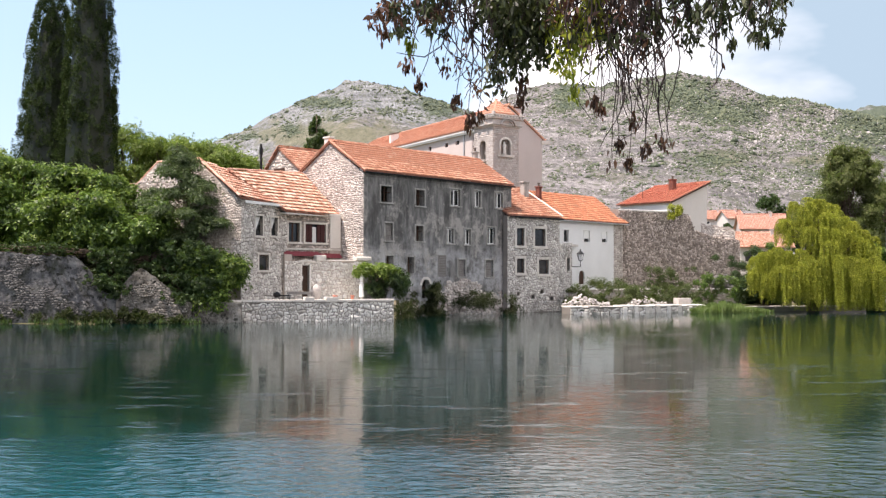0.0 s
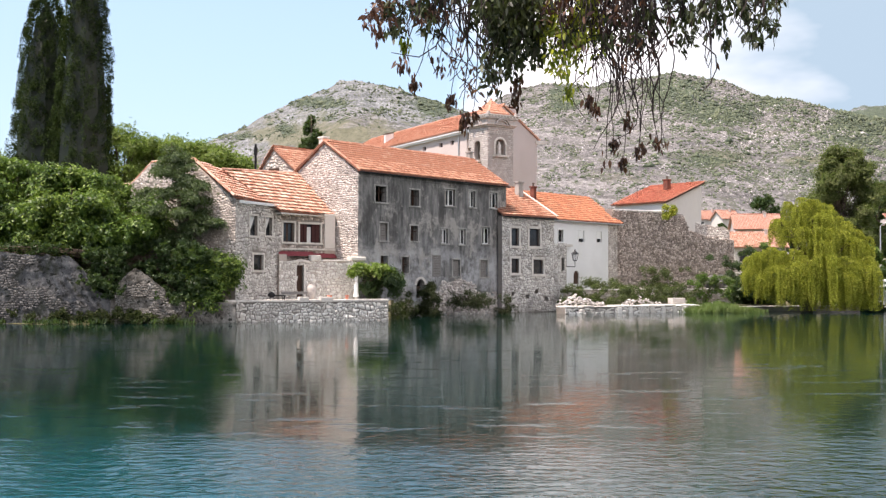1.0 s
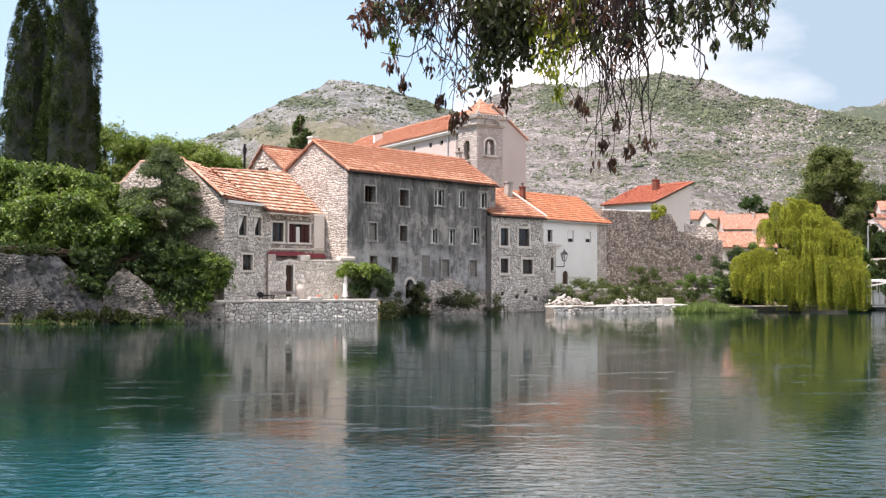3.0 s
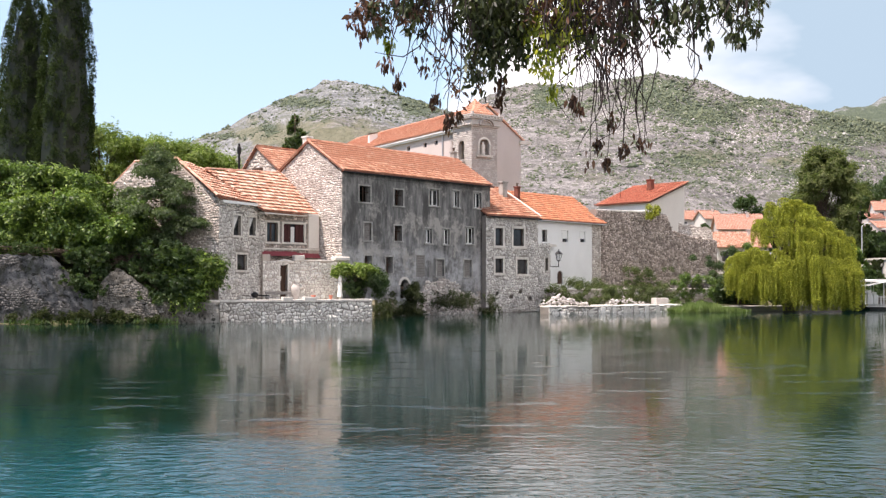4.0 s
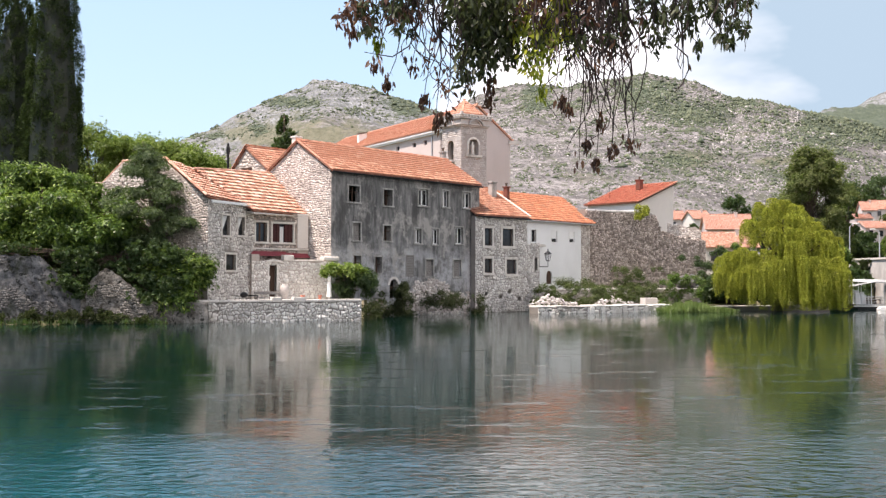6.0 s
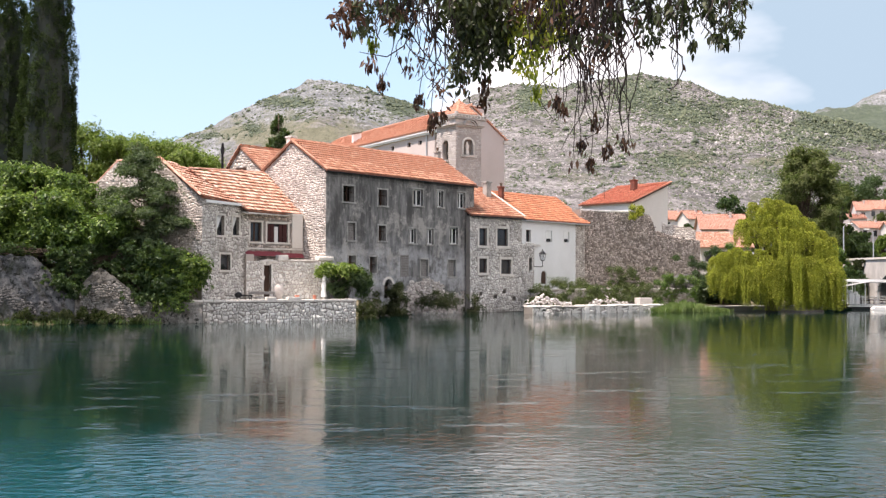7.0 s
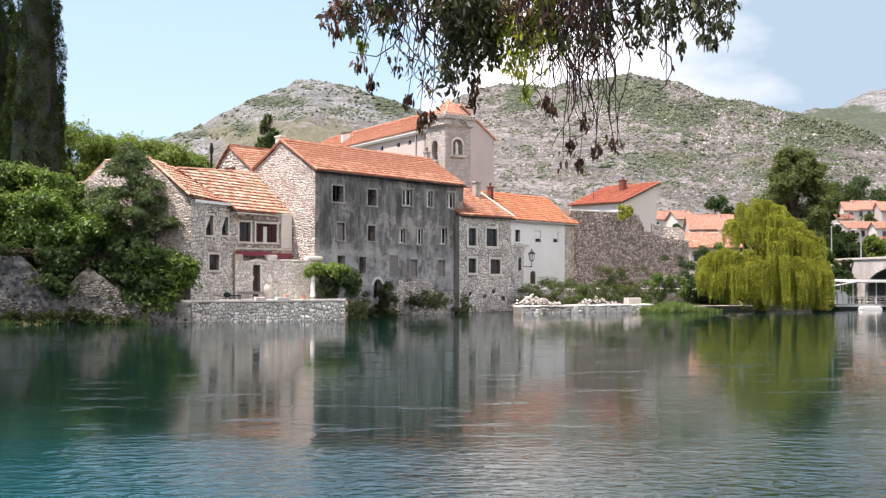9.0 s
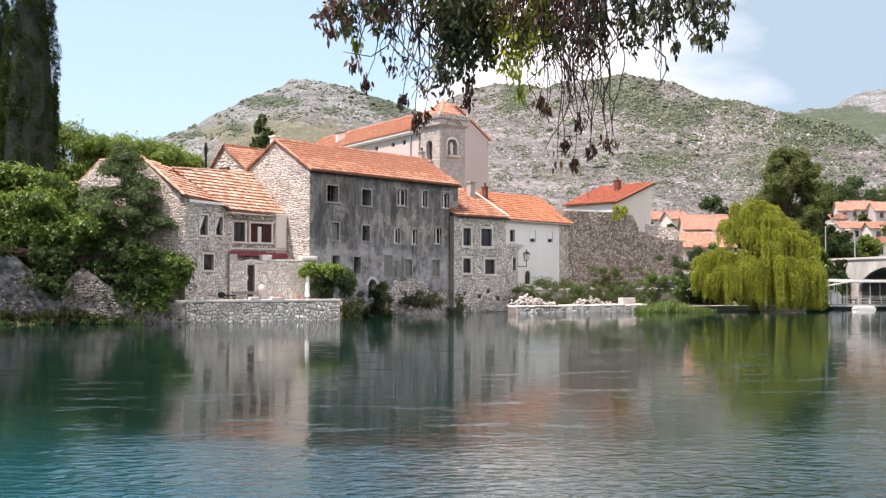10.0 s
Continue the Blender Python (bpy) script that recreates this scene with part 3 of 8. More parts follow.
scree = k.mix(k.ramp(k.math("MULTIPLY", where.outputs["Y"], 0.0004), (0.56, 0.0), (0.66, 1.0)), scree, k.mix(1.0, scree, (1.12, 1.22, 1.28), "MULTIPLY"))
turf = k.ramp(k.noise(0.05, 6, 0.7, flat), (0.3, (0.085, 0.09, 0.052)), (0.7, (0.185, 0.176, 0.122)))
edge = k.noise(0.03, 6, 0.75, flat)
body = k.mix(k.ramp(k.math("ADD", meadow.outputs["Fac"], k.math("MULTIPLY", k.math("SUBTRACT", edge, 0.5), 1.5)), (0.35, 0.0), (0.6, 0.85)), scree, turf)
dots = k.ramp(k.noise(0.13, 5, 0.7, k.vec((1, 0.25, 1.1), (11, 7, 5))), (0.53, 0.0), (0.59, 0.7))
body = k.mix(dots, body, (0.085, 0.093, 0.062))
green = k.ramp(k.noise(0.12, 5, 0.7, k.vec((1, 0.25, 1.1), (3, 9, 2))), (0.35, (0.042, 0.058, 0.042)), (0.65, (0.085, 0.106, 0.07)))
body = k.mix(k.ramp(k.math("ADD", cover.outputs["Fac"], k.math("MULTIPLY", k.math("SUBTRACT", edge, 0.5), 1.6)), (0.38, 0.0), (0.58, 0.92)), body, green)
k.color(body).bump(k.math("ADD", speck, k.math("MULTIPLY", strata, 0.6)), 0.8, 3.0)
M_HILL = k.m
M_HILL_ROCK = stone_mat("hill_limestone", (0.22, 0.209, 0.202), (0.32, 0.304, 0.294), (0.47, 0.45, 0.438), grime=(0.2, 0.2, 0.18))
M_HILL_SCRUB = leaf_mat("hill_scrub", (0.055, 0.075, 0.042), (0.085, 0.105, 0.058), (0.13, 0.15, 0.085), 0.1)

# soil and grass of the bank
k = Mat("bank_soil", 0.95, 0.15)
g = k.noise(0.8, 6, 0.7)
M_SOIL = k.color(k.ramp(g, (0.35, (0.05, 0.06, 0.025)), (0.55, (0.12, 0.11, 0.06)), (0.7, (0.24, 0.21, 0.16)))).bump(k.noise(6, 5, 0.7), 0.6, 0.05).m

M_LEAF_CORE = leaf_mat("crown_core_dark", (0.01, 0.014, 0.008), (0.014, 0.02, 0.01), (0.02, 0.026, 0.012), 0.05)
M_LEAF_VINE = leaf_mat("leaf_vine", (0.07, 0.12, 0.02), (0.16, 0.24, 0.04), (0.34, 0.42, 0.1), 0.4)
M_LEAF_SCRUB = leaf_mat("leaf_scrub", (0.03, 0.042, 0.016), (0.062, 0.08, 0.026), (0.13, 0.145, 0.05), 0.28)
M_BLADE_GREEN = leaf_mat("blade_green", (0.012, 0.016, 0.008), (0.025, 0.034, 0.012), (0.05, 0.065, 0.018), 0.16, (0.16, 0.2, 0.03))
M_BLADE_YELLOW = leaf_mat("blade_yellow", (0.06, 0.085, 0.015), (0.15, 0.19, 0.025), (0.3, 0.33, 0.04), 0.6, (0.55, 0.6, 0.06))
M_BLADE_DRY = leaf_mat("blade_dry", (0.022, 0.012, 0.009), (0.06, 0.026, 0.019), (0.14, 0.075, 0.04), 0.25, (0.35, 0.16, 0.07))
M_TWIG = wood_mat("twig_bark", (0.02, 0.014, 0.014), (0.05, 0.036, 0.034), 0.9)

# ---- river, ground and mountains ----
RNG = random.Random(7)
NRNG = np.random.default_rng(7)


def bank_y(x):
    """Where the far bank begins."""
    return np.interp(x, [-400, -60, -27, -14, -3.3, -3.0, 5, 10.3, 21, 30, 43, 60, 400], [60, 67.4, 68.6, 72.0, 78.0, 84.0, 92.0, 95.0, 102, 106, 110, 114, 160])


# skylines: bearing and elevation in degrees, distance of the crest, where the slope begins
RIDGES = (
    (((-20, 3.0), ((-14.06, 5.86), (-11.68, 6.93), (-10.11, 7.46), (-8.38, 8.42), (-6.64, 9.36), (-5.18, 9.96), (-4.0, 10.15), (-2.52, 9.91), (-0.74, 9.2), (1.04, 8.57), (3.41, 7.69), (6.36, 6.5)), (14, 2.0)), 2400.0, 420.0, 11.0),
    (((-12, 0.5), ((-2.5, 4.75), (0.16, 7.11), (2.52, 8.91), (4.3, 9.71), (5.92, 10.1), (8.11, 9.95), (9.85, 10.05), (11.71, 10.3), (12.7, 10.26), (13.77, 10.0), (14.66, 9.92), (16.58, 9.08), (18.34, 8.98), (20.31, 8.38), (20.99, 8.11), (22.58, 7.51), (24.85, 6.32)), (30, 3.0)), 1450.0, 300.0, 8.0),
    (((10, 4.0), ((19.92, 7.82), (21.0, 8.3), (22.59, 8.58), (23.63, 8.94), (24.87, 9.14), (26.68, 9.23)), (32, 8.0)), 3300.0, 1800.0, 12.0),
)


def crest(rows, az):
    flat = [p for r in rows for p in (r if isinstance(r[0], tuple) else (r,))]
    return np.interp(az, [p[0] for p in flat], [p[1] for p in flat], left=flat[0][1], right=flat[-1][1])


def land(x, y, az, r):
    """Height of the ground."""
    d = y - bank_y(x)
    shelf = np.interp(x, [-16, -13, 9, 12, 40], [3.7, 1.25, 1.2, 1.7, 1.9])
    z = np.where(d > 0.6, shelf + np.clip(d - 14, 0, 260) * 0.045, -2.5)
    z = np.where(y < 7, np.interp(y, [2.6, 4.6, 7], [1.15, 0.1, -2.5]), z)
    z = np.where(y < 3.5, z + np.clip(-y - 40, 0, 400) * 0.05, z)
    deg = np.degrees(az)
    for rows, r0, r1, rough in RIDGES:
        top = r0 * np.tan(np.radians(crest(rows, deg))) + EYE_Z
        s = np.clip((r - r1) / (r0 - r1), 0, 1)
        fall = np.clip((r - r0) / (0.5 * r0), 0, 1)
        z = np.where(y > 3.5, np.maximum(z, np.where(r > r1, (top * s ** 1.12) * (1 - fall ** 1.5), -9)), z)
    return z


azs = np.concatenate([np.radians(np.linspace(-27, 27, 720)), np.radians(np.linspace(27.4, 332.6, 260))])
rs = np.concatenate([[0.002, 1, 2, 3, 4, 5, 6, 7.5, 9, 11, 14, 18, 24, 32, 42, 52], np.linspace(62, 125, 90), np.geomspace(128, 4700, 190)])
R, AZ = np.meshgrid(rs, azs, indexing="ij")
X, Y = R * np.sin(AZ) + 0.4 * np.exp(-R / 4), R * np.cos(AZ)
Z = land(X, Y, AZ, R)
bumps = np.zeros_like(Z)
ahead = (R > 330) & (Y > 0) & (np.abs(np.degrees(AZ)) < 27.2)
for i, j in zip(*np.nonzero(ahead)):
    p = Vector((X[i, j] * 0.004, Y[i, j] * 0.004, 0.0))
    bumps[i, j] = noise.ridged_multi_fractal(p, 0.9, 2.1, 6, 0.9, 2.0) - 1.0
Z += bumps * np.clip((R - 330) / 900, 0, 1) * np.interp(R, [330, 1450, 3300], [10, 18, 30])
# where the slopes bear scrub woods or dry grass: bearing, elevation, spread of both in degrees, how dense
# the patch at bearing 6.5 stands for shade in the valley between hills
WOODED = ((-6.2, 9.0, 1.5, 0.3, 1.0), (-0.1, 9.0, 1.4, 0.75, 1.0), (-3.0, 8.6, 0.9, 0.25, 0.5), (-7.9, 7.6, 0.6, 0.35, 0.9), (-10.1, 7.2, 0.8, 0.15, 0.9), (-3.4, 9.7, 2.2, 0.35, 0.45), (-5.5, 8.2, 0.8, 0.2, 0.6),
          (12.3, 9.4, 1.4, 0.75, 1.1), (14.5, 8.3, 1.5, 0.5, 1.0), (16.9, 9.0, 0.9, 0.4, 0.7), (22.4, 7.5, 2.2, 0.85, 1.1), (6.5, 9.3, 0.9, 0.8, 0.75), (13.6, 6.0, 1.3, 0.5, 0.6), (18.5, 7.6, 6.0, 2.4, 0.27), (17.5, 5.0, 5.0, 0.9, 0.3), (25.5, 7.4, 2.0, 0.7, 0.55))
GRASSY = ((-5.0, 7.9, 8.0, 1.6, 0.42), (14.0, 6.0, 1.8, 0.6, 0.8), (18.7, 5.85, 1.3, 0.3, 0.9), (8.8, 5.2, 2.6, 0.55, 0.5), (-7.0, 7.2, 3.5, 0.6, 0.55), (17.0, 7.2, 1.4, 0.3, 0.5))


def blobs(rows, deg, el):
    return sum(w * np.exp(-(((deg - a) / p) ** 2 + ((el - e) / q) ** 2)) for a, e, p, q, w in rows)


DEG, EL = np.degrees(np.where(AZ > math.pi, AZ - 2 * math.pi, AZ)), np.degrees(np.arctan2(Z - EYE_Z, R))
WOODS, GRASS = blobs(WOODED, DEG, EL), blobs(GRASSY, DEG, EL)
nr, na = R.shape
idx = np.arange(nr * na).reshape(nr, na)
nxt = np.roll(idx, -1, axis=1)
quads = np.stack([idx[:-1], idx[1:], nxt[1:], nxt[:-1]], axis=-1).reshape(-1, 4)
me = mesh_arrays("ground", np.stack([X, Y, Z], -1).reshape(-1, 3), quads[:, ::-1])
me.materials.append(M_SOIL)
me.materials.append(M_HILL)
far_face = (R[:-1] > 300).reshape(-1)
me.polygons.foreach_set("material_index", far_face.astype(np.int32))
me.shade_smooth()
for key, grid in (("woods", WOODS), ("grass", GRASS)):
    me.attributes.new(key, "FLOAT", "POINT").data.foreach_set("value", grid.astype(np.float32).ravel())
tagged(new("ground", me), "grassy river bank rising to rocky limestone mountains with scrub", "ground", kind="structure")

b = Build()
b.poly([(-900, -30, 0), (900, -30, 0), (900, 175, 0), (-900, 175, 0)])
tagged(part("water", b, M_WATER), "calm dark green river with fine ripples", "river", kind="structure")


# boulders and scrub on the nearer slopes: too many to count
def hill_scatter(name, n, seed, size, material, label, category, flat, bearings, reach, like):
    """Tufts or blocks between two bearings and distances, denser where like() is high."""
    nr = np.random.default_rng(seed)
    r = nr.uniform(*reach, n * 4)
    a = np.radians(nr.uniform(*bearings, n * 4))
    fi = np.interp(r, rs, np.arange(len(rs)))
    fj = np.interp(a, azs[:720], np.arange(720))
    i0, j0 = fi.astype(int), np.minimum(fj.astype(int), 718)
    u, w = fi - i0, fj - j0
    z = (Z[i0, j0] * (1 - u) + Z[i0 + 1, j0] * u) * (1 - w) + (Z[i0, j0 + 1] * (1 - u) + Z[i0 + 1, j0 + 1] * u) * w
    deg, el = np.degrees(a), np.degrees(np.arctan2(z - EYE_Z, r))
    patch = np.array([noise.noise(Vector((p * 1.1, q * 2.2, seed))) + 0.6 * noise.noise(Vector((p * 4.0, q * 8.0, seed))) for p, q in zip(deg, el)])
    ok = np.nonzero(like(deg, el) + 0.5 * patch > nr.uniform(0, 1, n * 4))[0][:n]
    r, a, z = r[ok], a[ok], z[ok]
    x, y = r * np.sin(a), r * np.cos(a)
    s = size * nr.lognormal(0, 0.42, len(x)) * np.clip(r / 900, 0.5, 3.0)
    octa = np.array([(1, 0, 0), (0, 1, 0), (-1, 0, 0), (0, -1, 0), (0, 0, 1), (0.1, 0.1, -0.6)])
    tri = np.array([(0, 1, 4), (1, 2, 4), (2, 3, 4), (3, 0, 4), (1, 0, 5), (2, 1, 5), (3, 2, 5), (0, 3, 5)])
    v = octa[None] * (1 + 0.45 * nr.normal(size=(len(x), 6, 1))) * s[:, None, None] * np.array((1, 1, flat))
    v += np.stack([x, y, z], 1)[:, None]
    f = (np.arange(len(x))[:, None, None] * 6 + tri[None]).reshape(-1, 3)
    ob = part(name, mesh_arrays(name, v.reshape(-1, 3), f), material, None, label, kind="stuff")
    ob["category"] = category


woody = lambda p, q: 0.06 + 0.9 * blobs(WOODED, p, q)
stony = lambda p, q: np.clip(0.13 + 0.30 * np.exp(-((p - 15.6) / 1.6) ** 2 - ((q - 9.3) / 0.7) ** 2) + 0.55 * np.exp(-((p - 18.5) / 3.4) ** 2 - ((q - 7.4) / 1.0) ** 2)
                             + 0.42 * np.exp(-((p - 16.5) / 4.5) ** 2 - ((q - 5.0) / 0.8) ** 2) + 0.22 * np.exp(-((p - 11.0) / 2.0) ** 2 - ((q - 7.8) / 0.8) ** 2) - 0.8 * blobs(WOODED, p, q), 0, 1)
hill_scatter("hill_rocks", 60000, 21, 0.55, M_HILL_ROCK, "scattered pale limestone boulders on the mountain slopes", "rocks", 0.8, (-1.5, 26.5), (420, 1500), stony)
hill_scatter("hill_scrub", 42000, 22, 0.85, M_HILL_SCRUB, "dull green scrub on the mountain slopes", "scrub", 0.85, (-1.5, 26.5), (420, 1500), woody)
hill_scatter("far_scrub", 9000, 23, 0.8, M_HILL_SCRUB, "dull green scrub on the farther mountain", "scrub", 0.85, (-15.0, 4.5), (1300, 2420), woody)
# ---- houses ----
def window(house, rect, style, trim=0.13, depth=0.22, y=0.0, material=None):
    """A window in a wall with its front at y; rect is outside its surround. Returns the opening."""
    x0, x1, z0, z1 = rect
    a, b, c, d = x0 + trim, x1 - trim, z0 + trim, z1 - trim
    s = Build()
    s.box(x0, a, y - 0.035, y + 0.14, c, d).box(b, x1, y - 0.035, y + 0.14, c, d)
    s.box(x0 - 0.02, x1 + 0.02, y - 0.035, y + 0.14, d, z1).box(x0 - 0.05, x1 + 0.05, y - 0.09, y + 0.14, z0, c)
    w = part("window", s, material or M_TRIM, house, "", bevel=0.012)
    i = depth
    if style in ("casement", "dark_casement"):
        m = M_WHITE_PAINT if style == "casement" else M_WOOD_DARK
        mid, t = (a + b) / 2, 0.055
        for lo, hi in ((a + 0.01, mid - 0.012), (mid + 0.012, b - 0.01)):
            f = Build()
            f.box(lo, lo + t, y + i - 0.03, y + i + 0.02, c + 0.01, d - 0.01).box(hi - t, hi, y + i - 0.03, y + i + 0.02, c + 0.01, d - 0.01)
            f.box(lo + t, hi - t, y + i - 0.03, y + i + 0.02, c + 0.01, c + 0.01 + t).box(lo + t, hi - t, y + i - 0.03, y + i + 0.02, d - 0.01 - t, d - 0.01)
            part("casement", f, m, w)
            part("pane", Build().box(lo + t, hi - t, y + i - 0.008, y + i, c + t, d - t), M_GLASS, w)
    elif style == "glass":
        t = 0.05
        f = Build().box(a, a + t, y + i - 0.03, y + i + 0.02, c, d).box(b - t, b, y + i - 0.03, y + i + 0.02, c, d)
        f.box(a + t, b - t, y + i - 0.03, y + i + 0.02, c, c + t).box(a + t, b - t, y + i - 0.03, y + i + 0.02, d - t, d)
        part("frame", f, M_WOOD_DARK, w)
        part("pane", Build().box(a + t, b - t, y + i - 0.008, y + i, c + t, d - t), M_GLASS, w)
    elif style == "curtain":
        part("pane", Build().box(a, b, y + i - 0.008, y + i, c, d), M_GLASS, w)
        f = Build()
        f.prism([(a + 0.02, d), (b - 0.02, d), (a + 0.16 * (b - a), c + 0.05), (a + 0.02, c + 0.05)], "y", y + i - 0.03, y + i - 0.018)
        part("curtain", f, M_CURTAIN, w, "pale curtain drawn to one side")
    elif style == "shutter":
        n = 7
        for k in range(n):
            zz = c + (d - c) * k / n
            part("slat", Build().box(a, b, y + i - 0.05, y + i, zz + 0.015, zz + (d - c) / n), M_WOOD_GREY, w)
        part("backing", Build().box(a, b, y + i, y + i + 0.03, c, d), M_WOOD_DARK, w)
    elif style == "broken":
        f = Build().box((a + b) / 2 - 0.03, (a + b) / 2 + 0.03, y + i - 0.03, y + i + 0.03, c, d)
        f.box(a, b, y + i - 0.03, y + i + 0.03, c + (d - c) * 0.62, c + (d - c) * 0.62 + 0.05)
        part("mullion", f, M_WOOD_DARK, w)
    return w


def opening(rect, trim=0.13):
    return (rect[0] + trim, rect[1] - trim, rect[2] + trim, rect[3] - trim)


def chimney(house, x, y, z0, z1, w, d, material, pots=0, name="chimney"):
    s = Build().box(x - w / 2, x + w / 2, y - d / 2, y + d / 2, z0, z1 - 0.12)
    s.box(x - w / 2 - 0.07, x + w / 2 + 0.07, y - d / 2 - 0.07, y + d / 2 + 0.07, z1 - 0.12, z1)
    c = part(name, s, material, house, bevel=0.015)
    for k in range(pots):
        px = x + (k - (pots - 1) / 2) * w * 0.4
        part("chimney_pot", Build().lathe([(0.1, z1), (0.09, z1 + 0.25), (0.14, z1 + 0.26), (0.14, z1 + 0.32)], px, y, 10), M_DECK, c)
    return c


def clad(house, wall, m, x0, x1, z0, z1, w, h, holes, seed, material, singles=0, single_material=None, keep=None, joint=0.026, proud=0.02, jitter=0.34):
    """Rubble stones over a wall; m places the wall's face (front towards -y). The first ones singly."""
    rng = random.Random(seed)
    stones = stone_quads(rng, x0, x1, z0, z1, w, h, keep or (lambda x, z: True), holes, joint, proud, jitter)
    stones = [[tuple(m @ Vector(p)) for p in s] for s in stones]
    for s in stones[:singles]:
        part("stone", stone_mesh("stone", [s]), single_material, wall)
    if stones[singles:]:
        part("rubble", stone_mesh("rubble", stones[singles:]), material, wall, "rubble stones in mortar", kind="stuff")


# -- the tall grey house --
GREY_AZ = 41.5
m_grey = along(-5.67, 78.0, GREY_AZ)
grey = thing("tall_house", m_grey, "three-storey house with stained grey render and terracotta tiled roof", "house")
LG, WG, EG, RG = 17.1, 7.0, 10.55, 12.75
GREY_WIN = [
    ((1.61, 2.97, 8.24, 9.64), "broken"), ((5.33, 6.53, 8.16, 9.59), "broken"), ((9.32, 10.68, 8.37, 9.88), "casement"),
    ((12.2, 13.19, 8.4, 9.93), "casement"), ((14.85, 16.04, 8.45, 9.96), "casement"),
    ((2.09, 3.10, 5.46, 6.96), "shutter"), ((5.35, 6.42, 5.51, 6.88), "broken"), ((8.87, 9.88, 5.42, 6.79), "casement"),
    ((10.96, 12.0, 5.38, 6.82), "casement"), ((13.84, 15.08, 5.5, 7.06), "casement"),
    ((10.22, 11.32, 2.86, 4.41), "shutter"), ((13.6, 14.8, 2.85, 4.41), "shutter")]
slits = [(2.3, 3.05, 3.32, 4.45), (4.55, 5.3, 3.2, 4.4)]
arch = (6.15, 7.05, 1.3, 2.75)
holes = [opening(r, 0.12) for r, s in GREY_WIN] + slits + [arch]
front = part("wall_front", walled(Build(), 0, LG, -1.0, EG, 0.5, holes), M_RENDER, grey, "grey cement render with pale stains")
side = Build()
side.prism([(p[0], p[1]) for p in [(0.5, -1.0), (WG, -1.0), (WG, EG), (WG / 2, RG - 0.08), (0.5, EG + 0.1)]], "x", 0.0, 0.5)
gable = part("wall_gable", side, M_MORTAR_WARM, grey, "gable of pale rubble stone")
far = Build()
far.prism([(p[0], p[1]) for p in [(0.5, -1.0), (WG, -1.0), (WG, EG), (WG / 2, RG - 0.08), (0.5, EG + 0.1)]], "x", LG - 0.5, LG)
part("wall_gable", far, M_MORTAR, grey)
part("wall_back", Build().box(0.5, LG - 0.5, WG - 0.5, WG, -1.0, EG), M_MORTAR, grey)
part("floor", Build().box(0.5, LG - 0.5, 0.5, WG - 0.5, 2.0, 2.2).box(0.5, LG - 0.5, 0.5, WG - 0.5, 4.95, 5.15).box(0.5, LG - 0.5, 0.5, WG - 0.5, 7.65, 7.85), M_DECK, grey)
m_gab = pose(0, 0, 0) @ Matrix(((0, 1, 0, 0), (-1, 0, 0, WG), (0, 0, 1, 0), (0, 0, 0, 1)))   # gable face: x runs from the back to the front
roofline = lambda y: EG + (RG - EG) * (1 - abs(y - WG / 2) / (WG / 2))
clad(grey, gable, m_gab, 0.0, WG, 3.0, RG, 0.155, 0.15, [], 11, M_STONE_WARM, 0, None, lambda x, z: z < roofline(WG - x) - 0.14, 0.022, 0.018)
for r, s in GREY_WIN:
    window(grey, r, s, 0.12, material=M_TRIM_OLD)
for x0, x1, z0, z1 in slits:
    sl = part("window", Build().box(x0 - 0.1, x0, -0.03, 0.1, z0, z1).box(x1, x1 + 0.1, -0.03, 0.1, z0, z1).box(x0 - 0.12, x1 + 0.12, -0.03, 0.1, z1, z1 + 0.12), M_TRIM_OLD, grey, bevel=0.012)
    part("mullion", Build().box((x0 + x1) / 2 - 0.03, (x0 + x1) / 2 + 0.03, 0.2, 0.26, z0, z1).box(x0, x1, 0.2, 0.26, z0 + 0.6, z0 + 0.65), M_WOOD_DARK, sl)
part("arch_surround", Build().prism([(6.15 + 0.45 + (0.45 + w) * math.cos(a), 2.3 + (0.45 + w) * math.sin(a)) for w, seq in ((0.2, [math.pi * i / 10 for i in range(11)]), (0.0, [math.pi * (10 - i) / 10 for i in range(11)])) for a in seq], "y", -0.05, 0.2), M_TRIM, grey, "round arch of dressed stone")
fill = Build()
for k in range(10):
    a0, a1 = math.pi * k / 10, math.pi * (k + 1) / 10
    fill.prism([(6.6 + 0.45 * math.cos(a0), 2.3 + 0.45 * math.sin(a0)), (6.6 + 0.45 * math.cos(a0), 2.75), (6.6 + 0.45 * math.cos(a1), 2.75), (6.6 + 0.45 * math.cos(a1), 2.3 + 0.45 * math.sin(a1))], "y", 0.0, 0.3)
part("arch_spandrel", fill, M_RENDER, grey)
worn = lambda x, z: z < 0.7 + np.interp(x, [3, 7.5, 9, 12.5, 14, 17], [0.0, 0.5, 1.7, 1.7, 0.7, 0.3]) + 0.9 * noise.noise(Vector((x * 0.9, z * 0.9, 4)))
clad(grey, front, Matrix.Identity(4), 2.5, 17.0, -0.5, 3.2, 0.3, 0.19, [(5.9, 7.3, 0.5, 3.2)], 13, M_STONE_WARM, 0, None, worn, 0.03, 0.04)
# blocked opening with brick courses
blind = part("blocked_window", Build().box(7.95, 8.9, -0.03, 0.02, 4.5, 4.62).box(7.95, 8.02, -0.03, 0.02, 2.95, 4.5).box(8.83, 8.9, -0.03, 0.02, 2.95, 4.5), M_WOOD_GREY, grey, "weathered shutter frame")
part("backing", Build().box(8.02, 8.83, -0.008, 0.01, 2.95, 4.5), M_MORTAR_DARK, blind)
